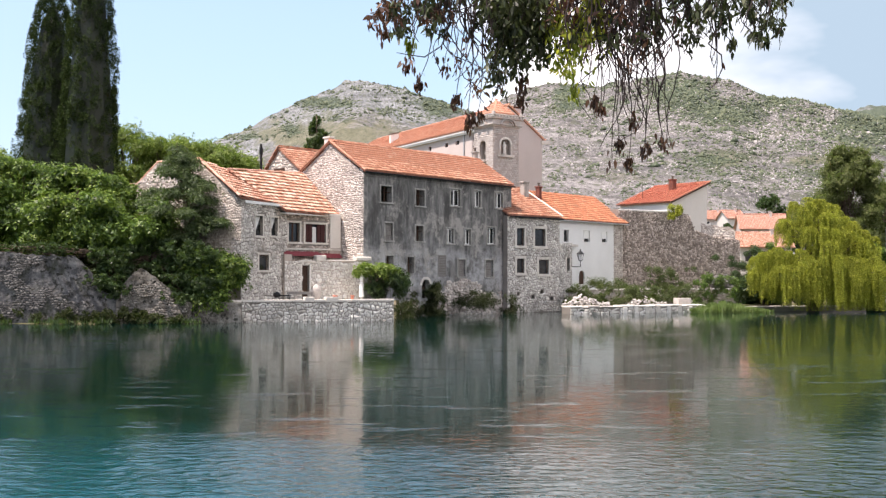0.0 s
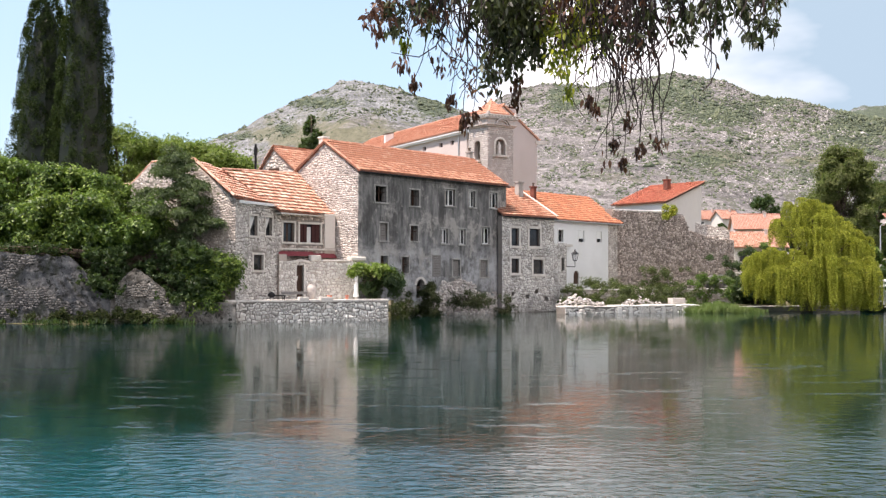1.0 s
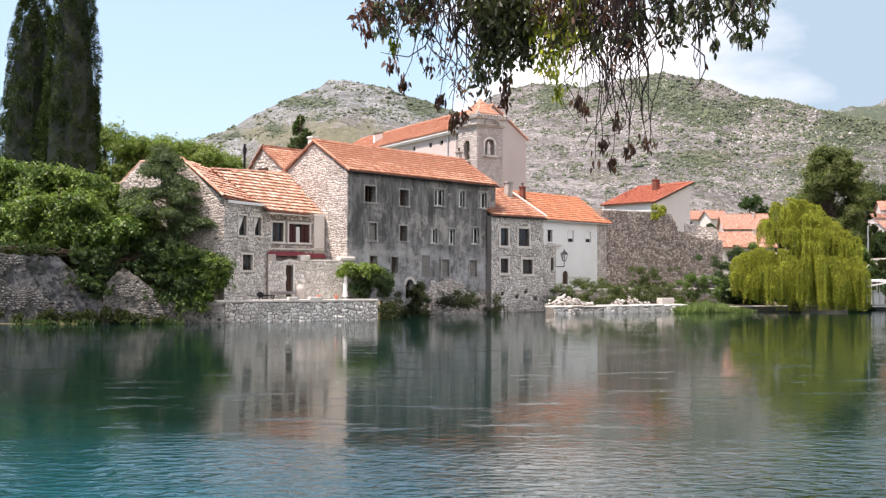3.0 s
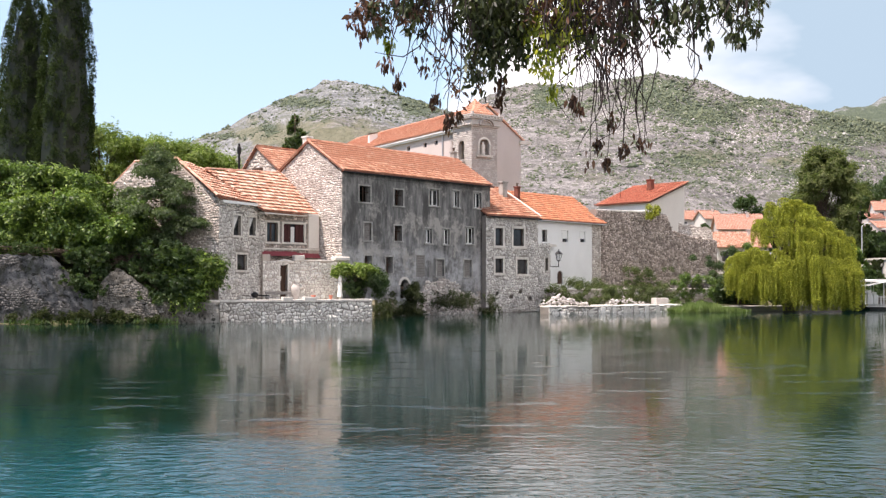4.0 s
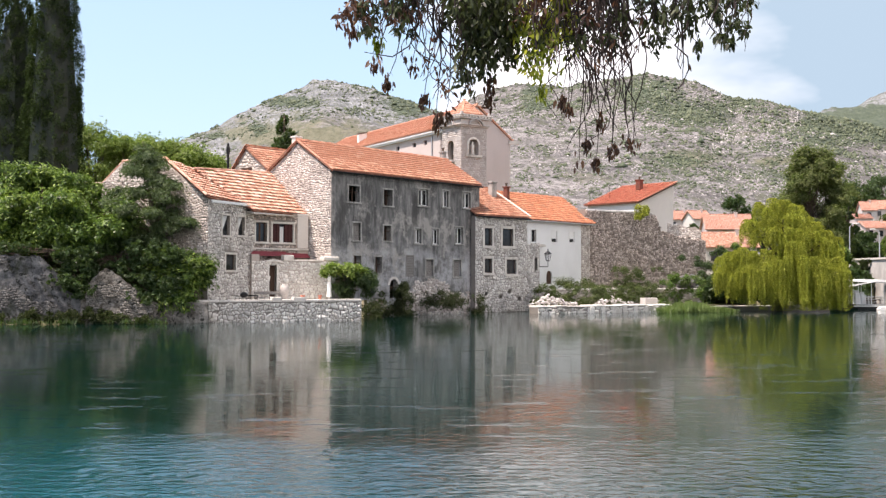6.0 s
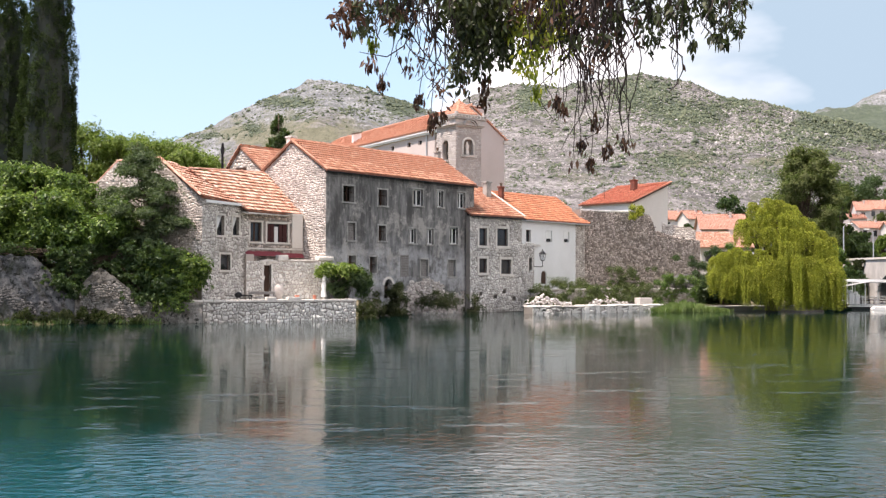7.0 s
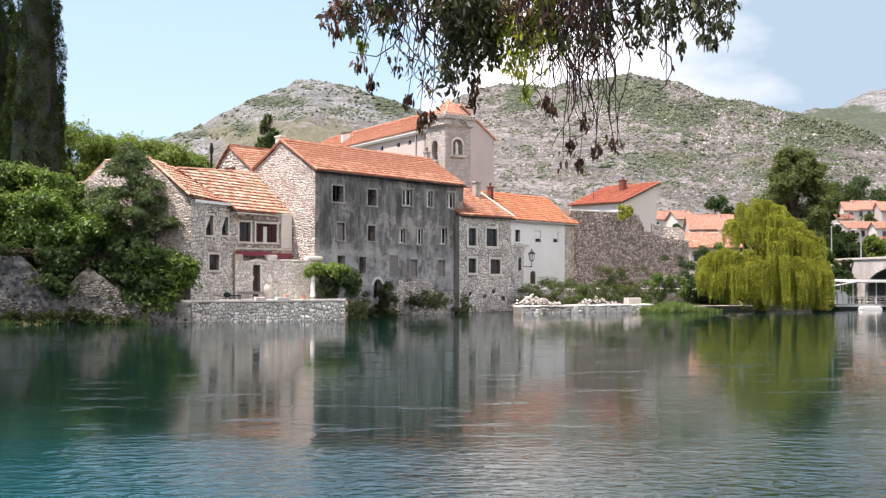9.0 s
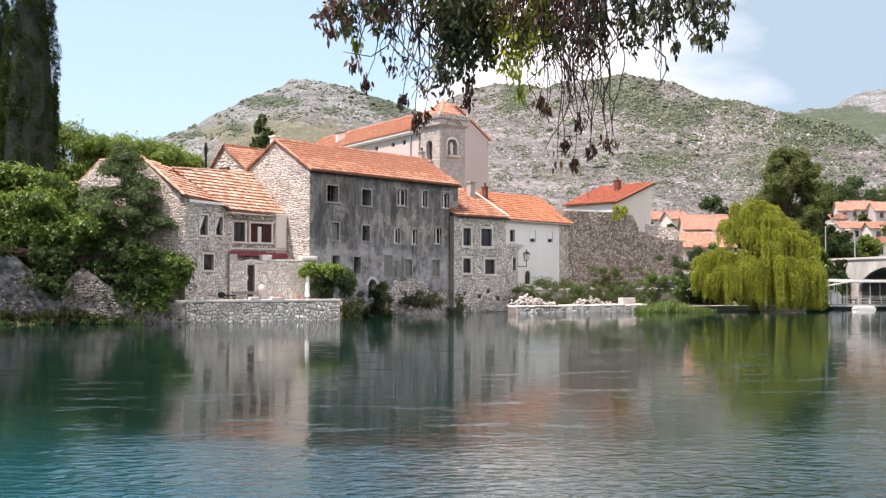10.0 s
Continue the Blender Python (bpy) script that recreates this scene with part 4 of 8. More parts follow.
for k in range(12):
    part("slat", Build().prism([(-0.03, 2.98 + k * 0.126), (-0.022, 2.97 + k * 0.126), (-0.008, 3.05 + k * 0.126), (-0.012, 3.06 + k * 0.126)], "x", 8.02, 8.83), M_WOOD_GREY, blind)
rngt = random.Random(5)
o = 0.28
zs = -o * (RG - EG) / (WG / 2)
tiled_roof(grey, "roof_front", [(-0.15, -o, EG + zs + 0.12), (LG + 0.1, -o, EG + zs + 0.12), (LG + 0.1, WG / 2, RG + 0.12), (-0.15, WG / 2, RG + 0.12)], M_TILE_ONE, rngt, 300, "sun-bleached terracotta barrel tiles", M_TILE_SHADED)
tiled_roof(grey, "roof_back", [(LG + 0.1, WG + o, EG + zs + 0.12), (-0.15, WG + o, EG + zs + 0.12), (-0.15, WG / 2, RG + 0.12), (LG + 0.1, WG / 2, RG + 0.12)], M_TILE, rngt, 0, "", M_TILE_SHADED)
ridge_caps(grey, (-0.15, WG / 2, RG + 0.18), (LG + 0.1, WG / 2, RG + 0.18), M_TILE, rngt)
ridge_caps(grey, (-0.1, -o, EG + zs + 0.16), (-0.1, WG / 2, RG + 0.16), M_TILE, rngt, "verge_tiles", 0.08)
ridge_caps(grey, (-0.1, WG + o, EG + zs + 0.16), (-0.1, WG / 2, RG + 0.16), M_TILE, rngt, "verge_tiles", 0.08)
part("eaves_board", Build().box(-0.1, LG + 0.05, -0.2, 0.0, EG - 0.16, EG - 0.04), M_WOOD_DARK, grey)
part("gutter", Build().tube([(-0.15, -o - 0.06, EG + zs + 0.02), (LG + 0.1, -o - 0.06, EG + zs + 0.0)], [0.055, 0.055], 8), M_METAL_DARK, grey)
part("cornice", Build().box(0.0, LG, -0.06, 0.0, EG - 0.42, EG - 0.36), M_RENDER, grey)
chimney(grey, 0.25, WG / 2 + 0.45, 12.1, 13.25, 0.5, 0.5, M_STONE_GREY)
chimney(grey, LG - 0.3, WG / 2 + 0.2, 12.2, 13.6, 0.4, 0.4, M_TRIM_OLD, 1)
b = Build()      # loosened rubble plinth where the render has fallen off
stones = stone_quads(random.Random(4), 7.3, LG, 0.2, 3.0, 0.34, 0.22, lambda x, z: z < 1.1 + 1.7 * math.exp(-((x - 11.3) / 2.6) ** 2) + 0.25 * math.sin(x * 3.1) - 3.0 * math.exp(-(x - 7.3) * 1.6) + 0.5 * noise.noise(Vector((x * 1.3, z * 1.3, 2.0))), [], 0.03, 0.06)
part("bare_masonry", stone_mesh("bare_masonry", stones), M_STONE_WARM, front, "bare rubble where render has fallen", kind="stuff")

# -- the stone house by the terrace --
m_low = along(-13.1, 71.0, 25)
low = thing("terrace_house", m_low, "old rubble-stone house with pale terracotta roof and stone window frames", "house")
inv_low = m_low.inverted()
L_WIN = [((1.46, 2.6, 5.5, 7.09), "curtain"), ((3.3, 4.36, 5.56, 7.07), "curtain"), ((1.9, 3.34, 3.2, 4.52), "glass")]
holes = [opening(r, 0.14) for r, s in L_WIN]
lw = part("wall_front", walled(Build(), 0, 5.5, 0.5, 7.95, 0.5, holes), M_MORTAR, low, "grey rubble masonry wall")
prof = [(0.5, 0.5), (9.6, 0.5), (9.6, 8.4), (6.9, 10.55), (3.7, 10.6), (0.5, 8.3)]
lg = part("wall_gable", Build().prism(prof, "x", 0.0, 0.5), M_MORTAR_WARM, low, "side wall of warm rubble stone")
part("wall_side", Build().box(5.0, 5.5, 0.5, 2.4, 0.5, 7.9), M_MORTAR, low)
part("wall_back", Build().box(0.5, 12.0, 9.1, 9.6, 0.5, 8.3), M_MORTAR, low)
part("floor", Build().box(0.5, 5.0, 0.5, 9.1, 4.7, 4.9).box(0.5, 5.0, 0.5, 9.1, 0.9, 1.3), M_DECK, low)
clad(low, lw, Matrix.Identity(4), 0, 5.5, 1.2, 7.9, 0.22, 0.19, [r for r, s in L_WIN], 21, M_STONE_GREY, 300, M_STONE_ONE)
m_lg = Matrix(((0, 1, 0, 0), (-1, 0, 0, 9.6), (0, 0, 1, 0), (0, 0, 0, 1)))
clad(low, lg, m_lg, 0.0, 9.6, 3.0, 10.65, 0.17, 0.16, [], 22, M_STONE_WARM, 0, None, lambda x, z: z < np.interp(9.6 - x, [0, 3.7, 6.9, 9.6], [7.9, 10.5, 10.45, 8.3]))
for r, s in L_WIN:
    window(low, r, s, 0.14)
W2L = lambda *p: tuple(inv_low @ Vector(p))
rngt = random.Random(6)
tiled_roof(low, "roof_front", [W2L(-13.06, 70.57, 8.04), W2L(-10.44, 76.19, 7.71), W2L(-14.73, 74.87, 10.14), W2L(-16.34, 72.9, 10.7)], M_TILE_PALE, rngt, 0, "pale terracotta barrel tiles with lichen", M_TILE_SHADED)
ridge_caps(low, W2L(-10.6, 75.9, 7.86), W2L(-14.73, 74.87, 10.24), M_TILE_PALE, rngt, "hip_tiles")
ridge_caps(low, W2L(-13.1, 70.6, 8.12), W2L(-16.34, 72.9, 10.78), M_TILE_PALE, rngt, "verge_tiles")
ridge_caps(low, (0.2, 3.5, 10.66), (0.2, 7.0, 10.62), M_TILE_PALE, rngt, "wall_top_tiles")
ridge_caps(low, (0.2, 7.0, 10.62), (0.2, 9.6, 8.5), M_TILE_PALE, rngt, "wall_top_tiles", 0.1)
# back of the roof
back = Build()
d1, c1, c2 = Vector(W2L(-16.34, 72.9, 10.7)), Vector(W2L(-14.55, 74.0, 10.05)), Vector(W2L(-10.5, 82.27, 10.56))
for p, q in ((d1, c1), (c1, c2)):
    drop = Vector((0.4, 6.0, -2.6))
    th = Vector((0, 0, 0.09))
    back.hexa([p - th, q - th, q + drop - th, p + drop - th, p, q, q + drop, p + drop])
part("roof_back", back, M_TILE_PALE, low)
part("eaves_board", Build().box(-0.1, 5.6, -0.42, -0.36, 7.68, 7.86), M_WHITE_PAINT, low, "flaking white eaves board")
# -- the narrow house between, set back, with dark red timber --
m_mid = along(-11.35, 75.32, 44)
mid = thing("narrow_house", m_mid, "narrow stone house front with dark red casements and tin canopy", "house")
inv_mid = m_mid.inverted()
W2M = lambda *p: tuple(inv_mid @ Vector(p))
R_WIN = [((0.77, 2.02, 5.2, 6.82), "dark_casement"), ((2.24, 4.39, 5.2, 6.78), "open")]
holes = [opening(r, 0.14) for r, s in R_WIN]
mw = part("wall_front", walled(Build(), 0.24, 4.62, 1.2, 7.45, 0.45, holes), M_MORTAR, mid, "rubble wall with dark mortar")
clad(mid, mw, Matrix.Identity(4), 0.24, 4.62, 1.3, 7.45, 0.2, 0.18, [r for r, s in R_WIN], 31, M_STONE_DARK)
for r, s in R_WIN:
    w = window(mid, r, s, 0.14)
    if s == "open":
        a, b, c, d = opening(r, 0.14)
        for lo, hi in ((a, a + 0.38), (a + 0.42, a + 0.72), (b - 0.72, b - 0.42), (b - 0.38, b)):
            part("shutter", Build().box(lo, hi, 0.1, 0.15, c, d), M_WOOD_RED, w, "oxblood wooden shutter leaf", bevel=0.01)
        part("curtain", Build().box(a + 0.74, b - 0.74, 0.2, 0.22, c, d - 0.2), M_CURTAIN, w)
        part("pane", Build().box(a, b, 0.26, 0.27, c, d), M_GLASS, w)
part("pilaster", Build().box(4.62, 5.61, -0.06, 0.5, 4.95, 7.42), M_CREAM, mid, "pale plastered wall strip", bevel=0.02)
part("wall_base", Build().box(4.62, 5.61, -0.02, 0.45, 1.2, 4.95), M_MORTAR_WARM, mid)
part("string_course", Build().box(0.31, 5.61, -0.1, 0.0, 4.8, 4.92), M_TRIM, mid)
part("canopy", Build().prism([(-0.34, 4.36), (-0.3, 4.36), (0.0, 4.66), (-0.0, 4.7)], "x", 0.39, 3.55).prism([(-0.34, 4.26), (-0.3, 4.26), (0.0, 4.55), (0.0, 4.6)], "x", 3.55, 5.57), M_RED_PAINT, mid, "dark red tin canopy")
roof_m = [W2M(-10.63, 74.47, 7.37), W2M(-7.3, 80.23, 7.36), W2M(-10.5, 82.27, 10.56), W2M(-14.55, 74.0, 10.05)]
slab = Build()
slab.hexa([(roof_m[0][0], roof_m[0][1], 7.18), (roof_m[1][0], roof_m[1][1], 7.18), (roof_m[1][0], 0.2, 7.26), (roof_m[0][0], 0.2, 7.26),
           (roof_m[0][0], roof_m[0][1], 7.29), (roof_m[1][0], roof_m[1][1], 7.29), (roof_m[1][0], 0.2, 7.4), (roof_m[0][0], 0.2, 7.4)])
part("eaves_slab", slab, M_TRIM, mid, "pale stone eaves slab")
tiled_roof(mid, "roof", roof_m, M_TILE_PALE, rngt, 0, "pale terracotta barrel tiles with lichen", M_TILE_SHADED)
ridge_caps(mid, W2M(-14.55, 74.0, 10.15), W2M(-10.6, 82.3, 10.66), M_TILE_PALE, rngt)

# -- gabled house behind --
m_b = along(-11.72, 90.87, 41.5)
bh = thing("gabled_house", m_b, "gabled stone house with orange terracotta roof", "house")
part("wall_gable", Build().prism([(0, 2), (4.6, 2), (4.6, 12.0), (2.95, 13.75), (0, 11.6)], "x", 0.0, 0.4), M_MORTAR_WARM, bh)
part("wall_front", Build().box(0.0, 9, -0.0, 0.4, 2, 11.5), M_MORTAR, bh)
part("wall_back", Build().box(0.4, 9, 4.2, 4.6, 2, 11.9), M_MORTAR, bh)
m_bg = Matrix(((0, 1, 0, 0), (-1, 0, 0, 4.6), (0, 0, 1, 0), (0, 0, 0, 1)))
clad(bh, bh.children[0], m_bg, 0.0, 4.6, 9.0, 13.7, 0.38, 0.24, [], 41, M_STONE_WARM, 0, None, lambda x, z: z < np.interp(4.6 - x, [0, 2.95, 4.6], [11.5, 13.6, 11.9]))
tiled_roof(bh, "roof_front", [(-0.15, -0.2, 11.55), (9, -0.2, 11.55), (9, 2.95, 13.85), (-0.15, 2.95, 13.85)], M_TILE, rngt, 0, "", M_TILE_SHADED)
tiled_roof(bh, "roof_back", [(9, 4.9, 11.8), (-0.15, 4.9, 11.8), (-0.15, 2.95, 13.85), (9, 2.95, 13.85)], M_TILE, rngt, 0, "", M_TILE_SHADED)
ridge_caps(bh, (-0.15, 2.95, 13.9), (9, 2.95, 13.9), M_TILE, rngt)
part("attic_window", Build().box(-0.04, 0.02, 2.2, 3.6, 11.6, 12.1), M_WOOD_DARK, bh)
part("flue", Build().tube([(-0.3, 5.0, 10.0), (-0.3, 5.0, 13.6), (-0.3, 5.0, 14.3)], [0.1, 0.1, 0.1], 8).lathe([(0.16, 13.4), (0.16, 14.0)], -0.3, 5.0, 8), M_METAL_DARK, bh, "sooty metal flue pipe")

# -- stone house with six windows --
m_s = along(5.4, 89.5, 50)
sh = thing("waterside_house", m_s, "small two-storey rubble-stone house standing in the river", "house")
inv_s = m_s.inverted()
S_WIN = [((0.64, 1.94, 5.31, 7.19), "glass"), ((2.72, 4.4, 5.31, 7.21), "glass"), ((0.64, 1.94, 3.06, 4.68), "glass"), ((3.19, 4.8, 2.98, 4.63), "glass")]
holes = [opening(r, 0.22) for r, s in S_WIN]
slit = (6.75, 7.15, 3.5, 4.55)
putlogs = [(x - 0.16, x + 0.16, z - 0.14, z + 0.14) for x, z in ((1.05, 1.57), (2.75, 1.29), (3.8, 1.71), (4.95, 1.14))]
sw = part("wall_front", walled(Build(), -0.2, 5.9, -1.0, 7.95, 0.5, holes + putlogs), M_MORTAR, sh, "grey rubble masonry wall")
sw2 = part("wall_wing", walled(Build(), 5.9, 7.45, -1.0, 5.75, 0.5, [slit]), M_MORTAR, sh, "roofless wing wall of rubble stone")
clad(sh, sw, Matrix.Identity(4), -0.2, 5.9, 0.0, 7.9, 0.22, 0.19, [r for r, s in S_WIN] + putlogs, 51, M_STONE_GREY)
clad(sh, sw2, Matrix.Identity(4), 5.9, 7.45, 0.0, 5.9, 0.22, 0.19, [slit], 52, M_STONE_GREY)
for r, s in S_WIN:
    window(sh, r, s, 0.22)
part("slit_frame", Build().box(6.62, 6.75, -0.05, 0.1, 3.4, 4.65).box(7.15, 7.28, -0.05, 0.1, 3.4, 4.65), M_TRIM, sh)
part("wall_back", Build().box(-0.2, 7.45, 5.0, 5.5, -1, 7.95), M_MORTAR, sh)
part("wall_side", Build().prism([(0.5, -1.0), (5.0, -1.0), (5.0, 8.0), (4.6, 10.4), (0.5, 8.0)], "x", 5.45, 5.9).box(7.0, 7.45, 0.5, 5.0, -1.0, 5.7), M_MORTAR, sh)
part("floor", Build().box(0, 5.5, 0.5, 5, 4.8, 5.0).box(0, 5.5, 0.5, 5, 2.2, 2.4), M_DECK, sh)
tiled_roof(sh, "roof", [(-0.2, -0.25, 7.98), (6.0, -0.25, 7.98), (6.0, 4.8, 10.75), (-0.2, 4.8, 10.75)], M_TILE, rngt, 0, "", M_TILE_SHADED)
tiled_roof(sh, "roof_back", [(6.0, 8.0, 9.0), (-0.2, 8.0, 9.0), (-0.2, 4.8, 10.75), (6.0, 4.8, 10.75)], M_TILE, rngt, 0, "", M_TILE_SHADED)
part("verge_strip", Build().prism([(-0.25, 8.05), (4.8, 10.82), (4.8, 10.95), (-0.25, 8.18)], "x", 5.92, 6.14), M_TRIM, sh, "pale mortared verge")
part("gutter", Build().tube([(-0.2, -0.33, 7.9), (6.05, -0.33, 7.86)], [0.06, 0.06], 8), M_METAL_DARK, sh)
chimney(sh, 4.95, 3.3, 9.2, 11.25, 0.55, 0.55, M_TRIM_OLD)

# -- white house --
m_w = along(9.3, 98.0, 42)
wh = thing("white_house", m_w, "white plastered house with patched orange tile roof", "house")
W_WIN = [((2.4, 3.4, 6.05, 7.4), "glass"), ((5.63, 6.83, 6.15, 7.42), "lime"), ((8.63, 9.75, 6.2, 7.42), "lime")]
arch = (4.95, 5.85, 2.3, 3.55)
holes = [opening(W_WIN[0][0]), (5.75, 6.7, 6.25, 7.32), (8.75, 9.63, 6.3, 7.32), arch]
ww = part("wall_front", walled(Build(), -2.0, 10.78, 1.0, 8.2, 0.45, holes), M_WHITE, wh, "white plaster")
window(wh, W_WIN[0][0], "glass", material=M_WHITE_PAINT)
for x0, x1, z0, z1 in holes[1:3]:
    w = part("window", Build().box(x0 - 0.06, x1 + 0.06, -0.03, 0.03, z0 - 0.06, z0).box(x0 - 0.06, x0, -0.02, 0.03, z0, z1).box(x1, x1 + 0.06, -0.02, 0.03, z0, z1), M_WHITE_PAINT, wh)
    part("roller_blind", Build().box(x0, x1, 0.1, 0.13, z0 + 0.32, z1), M_WHITE_PAINT, w, "white roller blind pulled most of the way down")
    part("pane", Build().box(x0, x1, 0.16, 0.17, z0, z0 + 0.32), M_GLASS, w)
door = part("arched_door", Build().prism([(4.98, 2.3), (5.82, 2.3), (5.82, 3.15)] + [(5.4 + 0.42 * math.cos(a), 3.12 + 0.42 * math.sin(a)) for a in [math.pi * i / 8 for i in range(1, 8)]] + [(4.98, 3.15)], "y", 0.1, 0.16), M_WOOD_DARK, wh, "small arched dark wooden door")
fill = Build()
for k in range(8):
    a0, a1 = math.pi * k / 8, math.pi * (k + 1) / 8
    fill.prism([(5.4 + 0.45 * math.cos(a0), 3.1 + 0.45 * math.sin(a0)), (5.4 + 0.45 * math.cos(a0), 3.55), (5.4 + 0.45 * math.cos(a1), 3.55), (5.4 + 0.45 * math.cos(a1), 3.1 + 0.45 * math.sin(a1))], "y", 0.0, 0.3)
part("arch_spandrel", fill, M_WHITE, wh)
part("wall_stone", Build().box(10.78, 12.4, 0.0, 0.45, 1.0, 8.2), M_MORTAR_WARM, wh, "unplastered rubble end of the wall")
clad(wh, wh.children[-1], Matrix.Identity(4), 10.78, 12.4, 1.2, 8.2, 0.3, 0.2, [], 61, M_STONE_WARM)
part("wall_side", Build().prism([(0.45, 1.0), (7.2, 1.0), (7.2, 8.2), (3.7, 10.7), (0.45, 8.2)], "x", 11.95, 12.4), M_MORTAR_WARM, wh)
part("wall_back", Build().box(-2, 11.95, 6.8, 7.2, 1.0, 8.2), M_MORTAR, wh)
tiled_roof(wh, "roof_front", [(-3.0, -0.3, 8.15), (12.9, -0.3, 8.15), (12.9, 3.7, 10.85), (-3.0, 3.7, 10.85)], M_TILE_ORANGE, rngt, 0, "orange terracotta tiles with dark patches", M_TILE_SHADED)
tiled_roof(wh, "roof_back", [(12.9, 7.5, 8.25), (-3.0, 7.5, 8.25), (-3.0, 3.7, 10.85), (12.9, 3.7, 10.85)], M_TILE_ORANGE, rngt, 0, "", M_TILE_SHADED)
ridge_caps(wh, (-3.0, 3.7, 10.92), (12.9, 3.7, 10.92), M_TILE_ORANGE, rngt)
part("gutter", Build().tube([(-3.0, -0.38, 8.08), (12.9, -0.38, 8.08)], [0.06, 0.06], 8), M_METAL_GREY, wh)
chimney(wh, 2.2, 2.6, 9.6, 11.35, 0.42, 0.42, M_BRICK, 1)
part("flower_box", Build().box(2.6, 4.2, -0.45, -0.05, 5.75, 5.95), M_TRIM, wh)

# -- fortress wall --
m_f = along(15.73, 106.6, 60, -0.1)
fw = thing("fortress_wall", m_f, "dark weathered rubble fortress wall with broken top", "wall")
prof = [(1.6, 0.8), (18.1, 0.8), (18.0, 6.9), (17.4, 7.1), (16.2, 7.05), (15.5, 7.25), (13.5, 7.4), (12.6, 7.75), (11.6, 7.85), (11.4, 8.5), (11.1, 9.0), (10.8, 9.5), (8.5, 9.6), (5.2, 9.55), (1.6, 9.75)]
top = lambda x: np.interp(x, [1.6, 5.2, 10.8, 11.1, 11.4, 11.6, 13.5, 15.5, 17.4, 18.0], [9.7, 9.55, 9.5, 9.0, 8.5, 7.85, 7.4, 7.25, 7.1, 6.9])
fwall = part("masonry", Build().prism(prof, "y", 0.0, 1.4), M_MORTAR_FORT, fw)
clad(fw, fwall, Matrix.Identity(4), 1.6, 18.0, 0.9, 9.8, 0.19, 0.165, [], 71, M_STONE_DARK, 0, None, lambda x, z: z < top(x) + 0.05, 0.03, 0.045)
part("coping", Build().box(1.7, 10.4, -0.05, 1.45, 9.6, 9.76), M_STONE_GREY, fw, "rough stone coping", bevel=0.03)
m_f2 = pose(27.3, 121.0, 0)
f2 = thing("ruined_tower", m_f2, "pale broken stump of a fortress tower", "wall")
f2w = part("masonry", Build().prism([(-2.6, 4), (5.0, 4), (5.0, 8.2), (4.3, 8.6), (3.4, 8.5), (2.6, 8.8), (1.8, 8.7), (1.0, 9.3), (0.0, 9.5), (-1.2, 9.3), (-2.6, 9.6)], "y", 0.0, 2.0), M_MORTAR_WARM, f2)
clad(f2, f2w, Matrix.Identity(4), -2.6, 5.0, 5.0, 9.5, 0.26, 0.2, [], 73, M_STONE_WARM, 0, None, lambda x, z: z < 9.35 - 0.25 * max(x, 0))

# -- house with the bright red roof --
m_r = along(24.52, 118.0, 53)
rh = thing("red_roof_house", m_r, "white house with single-pitch bright red tiled roof", "house")
part("wall_gable", Build().prism([(0.0, 4.0), (6.0, 4.0), (6.0, 13.35), (0.0, 11.1)], "y", 0.0, 0.3), M_CREAM, rh)
part("wall_front", Build().box(0.0, 0.3, 0.3, 7.4, 4.0, 11.0), M_WHITE, rh)
part("wall_back", Build().box(5.7, 6.0, 0.3, 7.4, 4.0, 13.3), M_WHITE, rh)
part("wall_end", Build().prism([(0.3, 4.0), (5.7, 4.0), (5.7, 13.2), (0.3, 11.1)], "y", 7.1, 7.4), M_WHITE, rh)
tiled_roof(rh, "roof", [(-0.35, 7.7, 11.08), (-0.35, -0.3, 11.08), (6.25, -0.3, 13.58), (6.25, 7.7, 13.58)], M_TILE_RED, rngt, 0, "clean bright red terracotta tiles", M_TILE_SHADED)
part("bargeboard", Build().prism([(-0.35, 10.9), (6.25, 13.4), (6.25, 13.56), (-0.35, 11.06)], "y", -0.36, -0.3), M_WOOD_DARK, rh)
chimney(rh, 4.0, 3.2, 12.4, 14.0, 0.6, 0.6, M_BRICK, 1)
part("aerial", Build().tube([(1.5, 5.4, 11.0), (1.5, 5.4, 13.3)], [0.03, 0.02], 6).tube([(1.2, 5.4, 13.0), (1.8, 5.4, 13.0)], [0.015, 0.015], 5), M_METAL_DARK, rh)

# -- church with its bell tower --
m_c = along(3.45, 122.0, 62)
ch = thing("church", m_c, "long pale church with terracotta roof and white cornice", "church")
CW, CL, CE, CR = 9.0, 36.0, 19.8, 22.5
part("wall_gable", Build().prism([(0, 4), (CW, 4), (CW, CE - 0.9), (CW / 2, CR - 0.2), (0, CE - 0.1)], "y", 0.0, 0.5), M_PINK, ch, "pinkish plastered end wall")
small = [(3.5, 4.3, 18.1, 18.6), (6.2, 7.0, 18.1, 18.6), (10.4, 11.2, 18.1, 18.6)]
wl_ = walled(Build(), 0.0, CL, 4, CE - 0.1, 0.5, small)
wl_.v = [(q, p, r) for p, q, r in wl_.v]
part("wall_left", wl_, M_PINK, ch, "pale plastered side wall")
part("wall_right", Build().box(CW - 0.5, CW, 0.5, CL, 4, CE - 0.9), M_PINK, ch)
part("wall_end", Build().prism([(0, 4), (CW, 4), (CW, CE - 0.9), (CW / 2, CR - 0.2), (0, CE - 0.1)], "y", CL - 0.5, CL), M_CREAM, ch)
part("cornice", Build().box(-0.45, 0.0, -0.2, CL, CE - 0.55, CE - 0.3).box(-0.3, 0.0, -0.2, CL, CE - 0.75, CE - 0.55), M_WHITE, ch, "white moulded cornice")
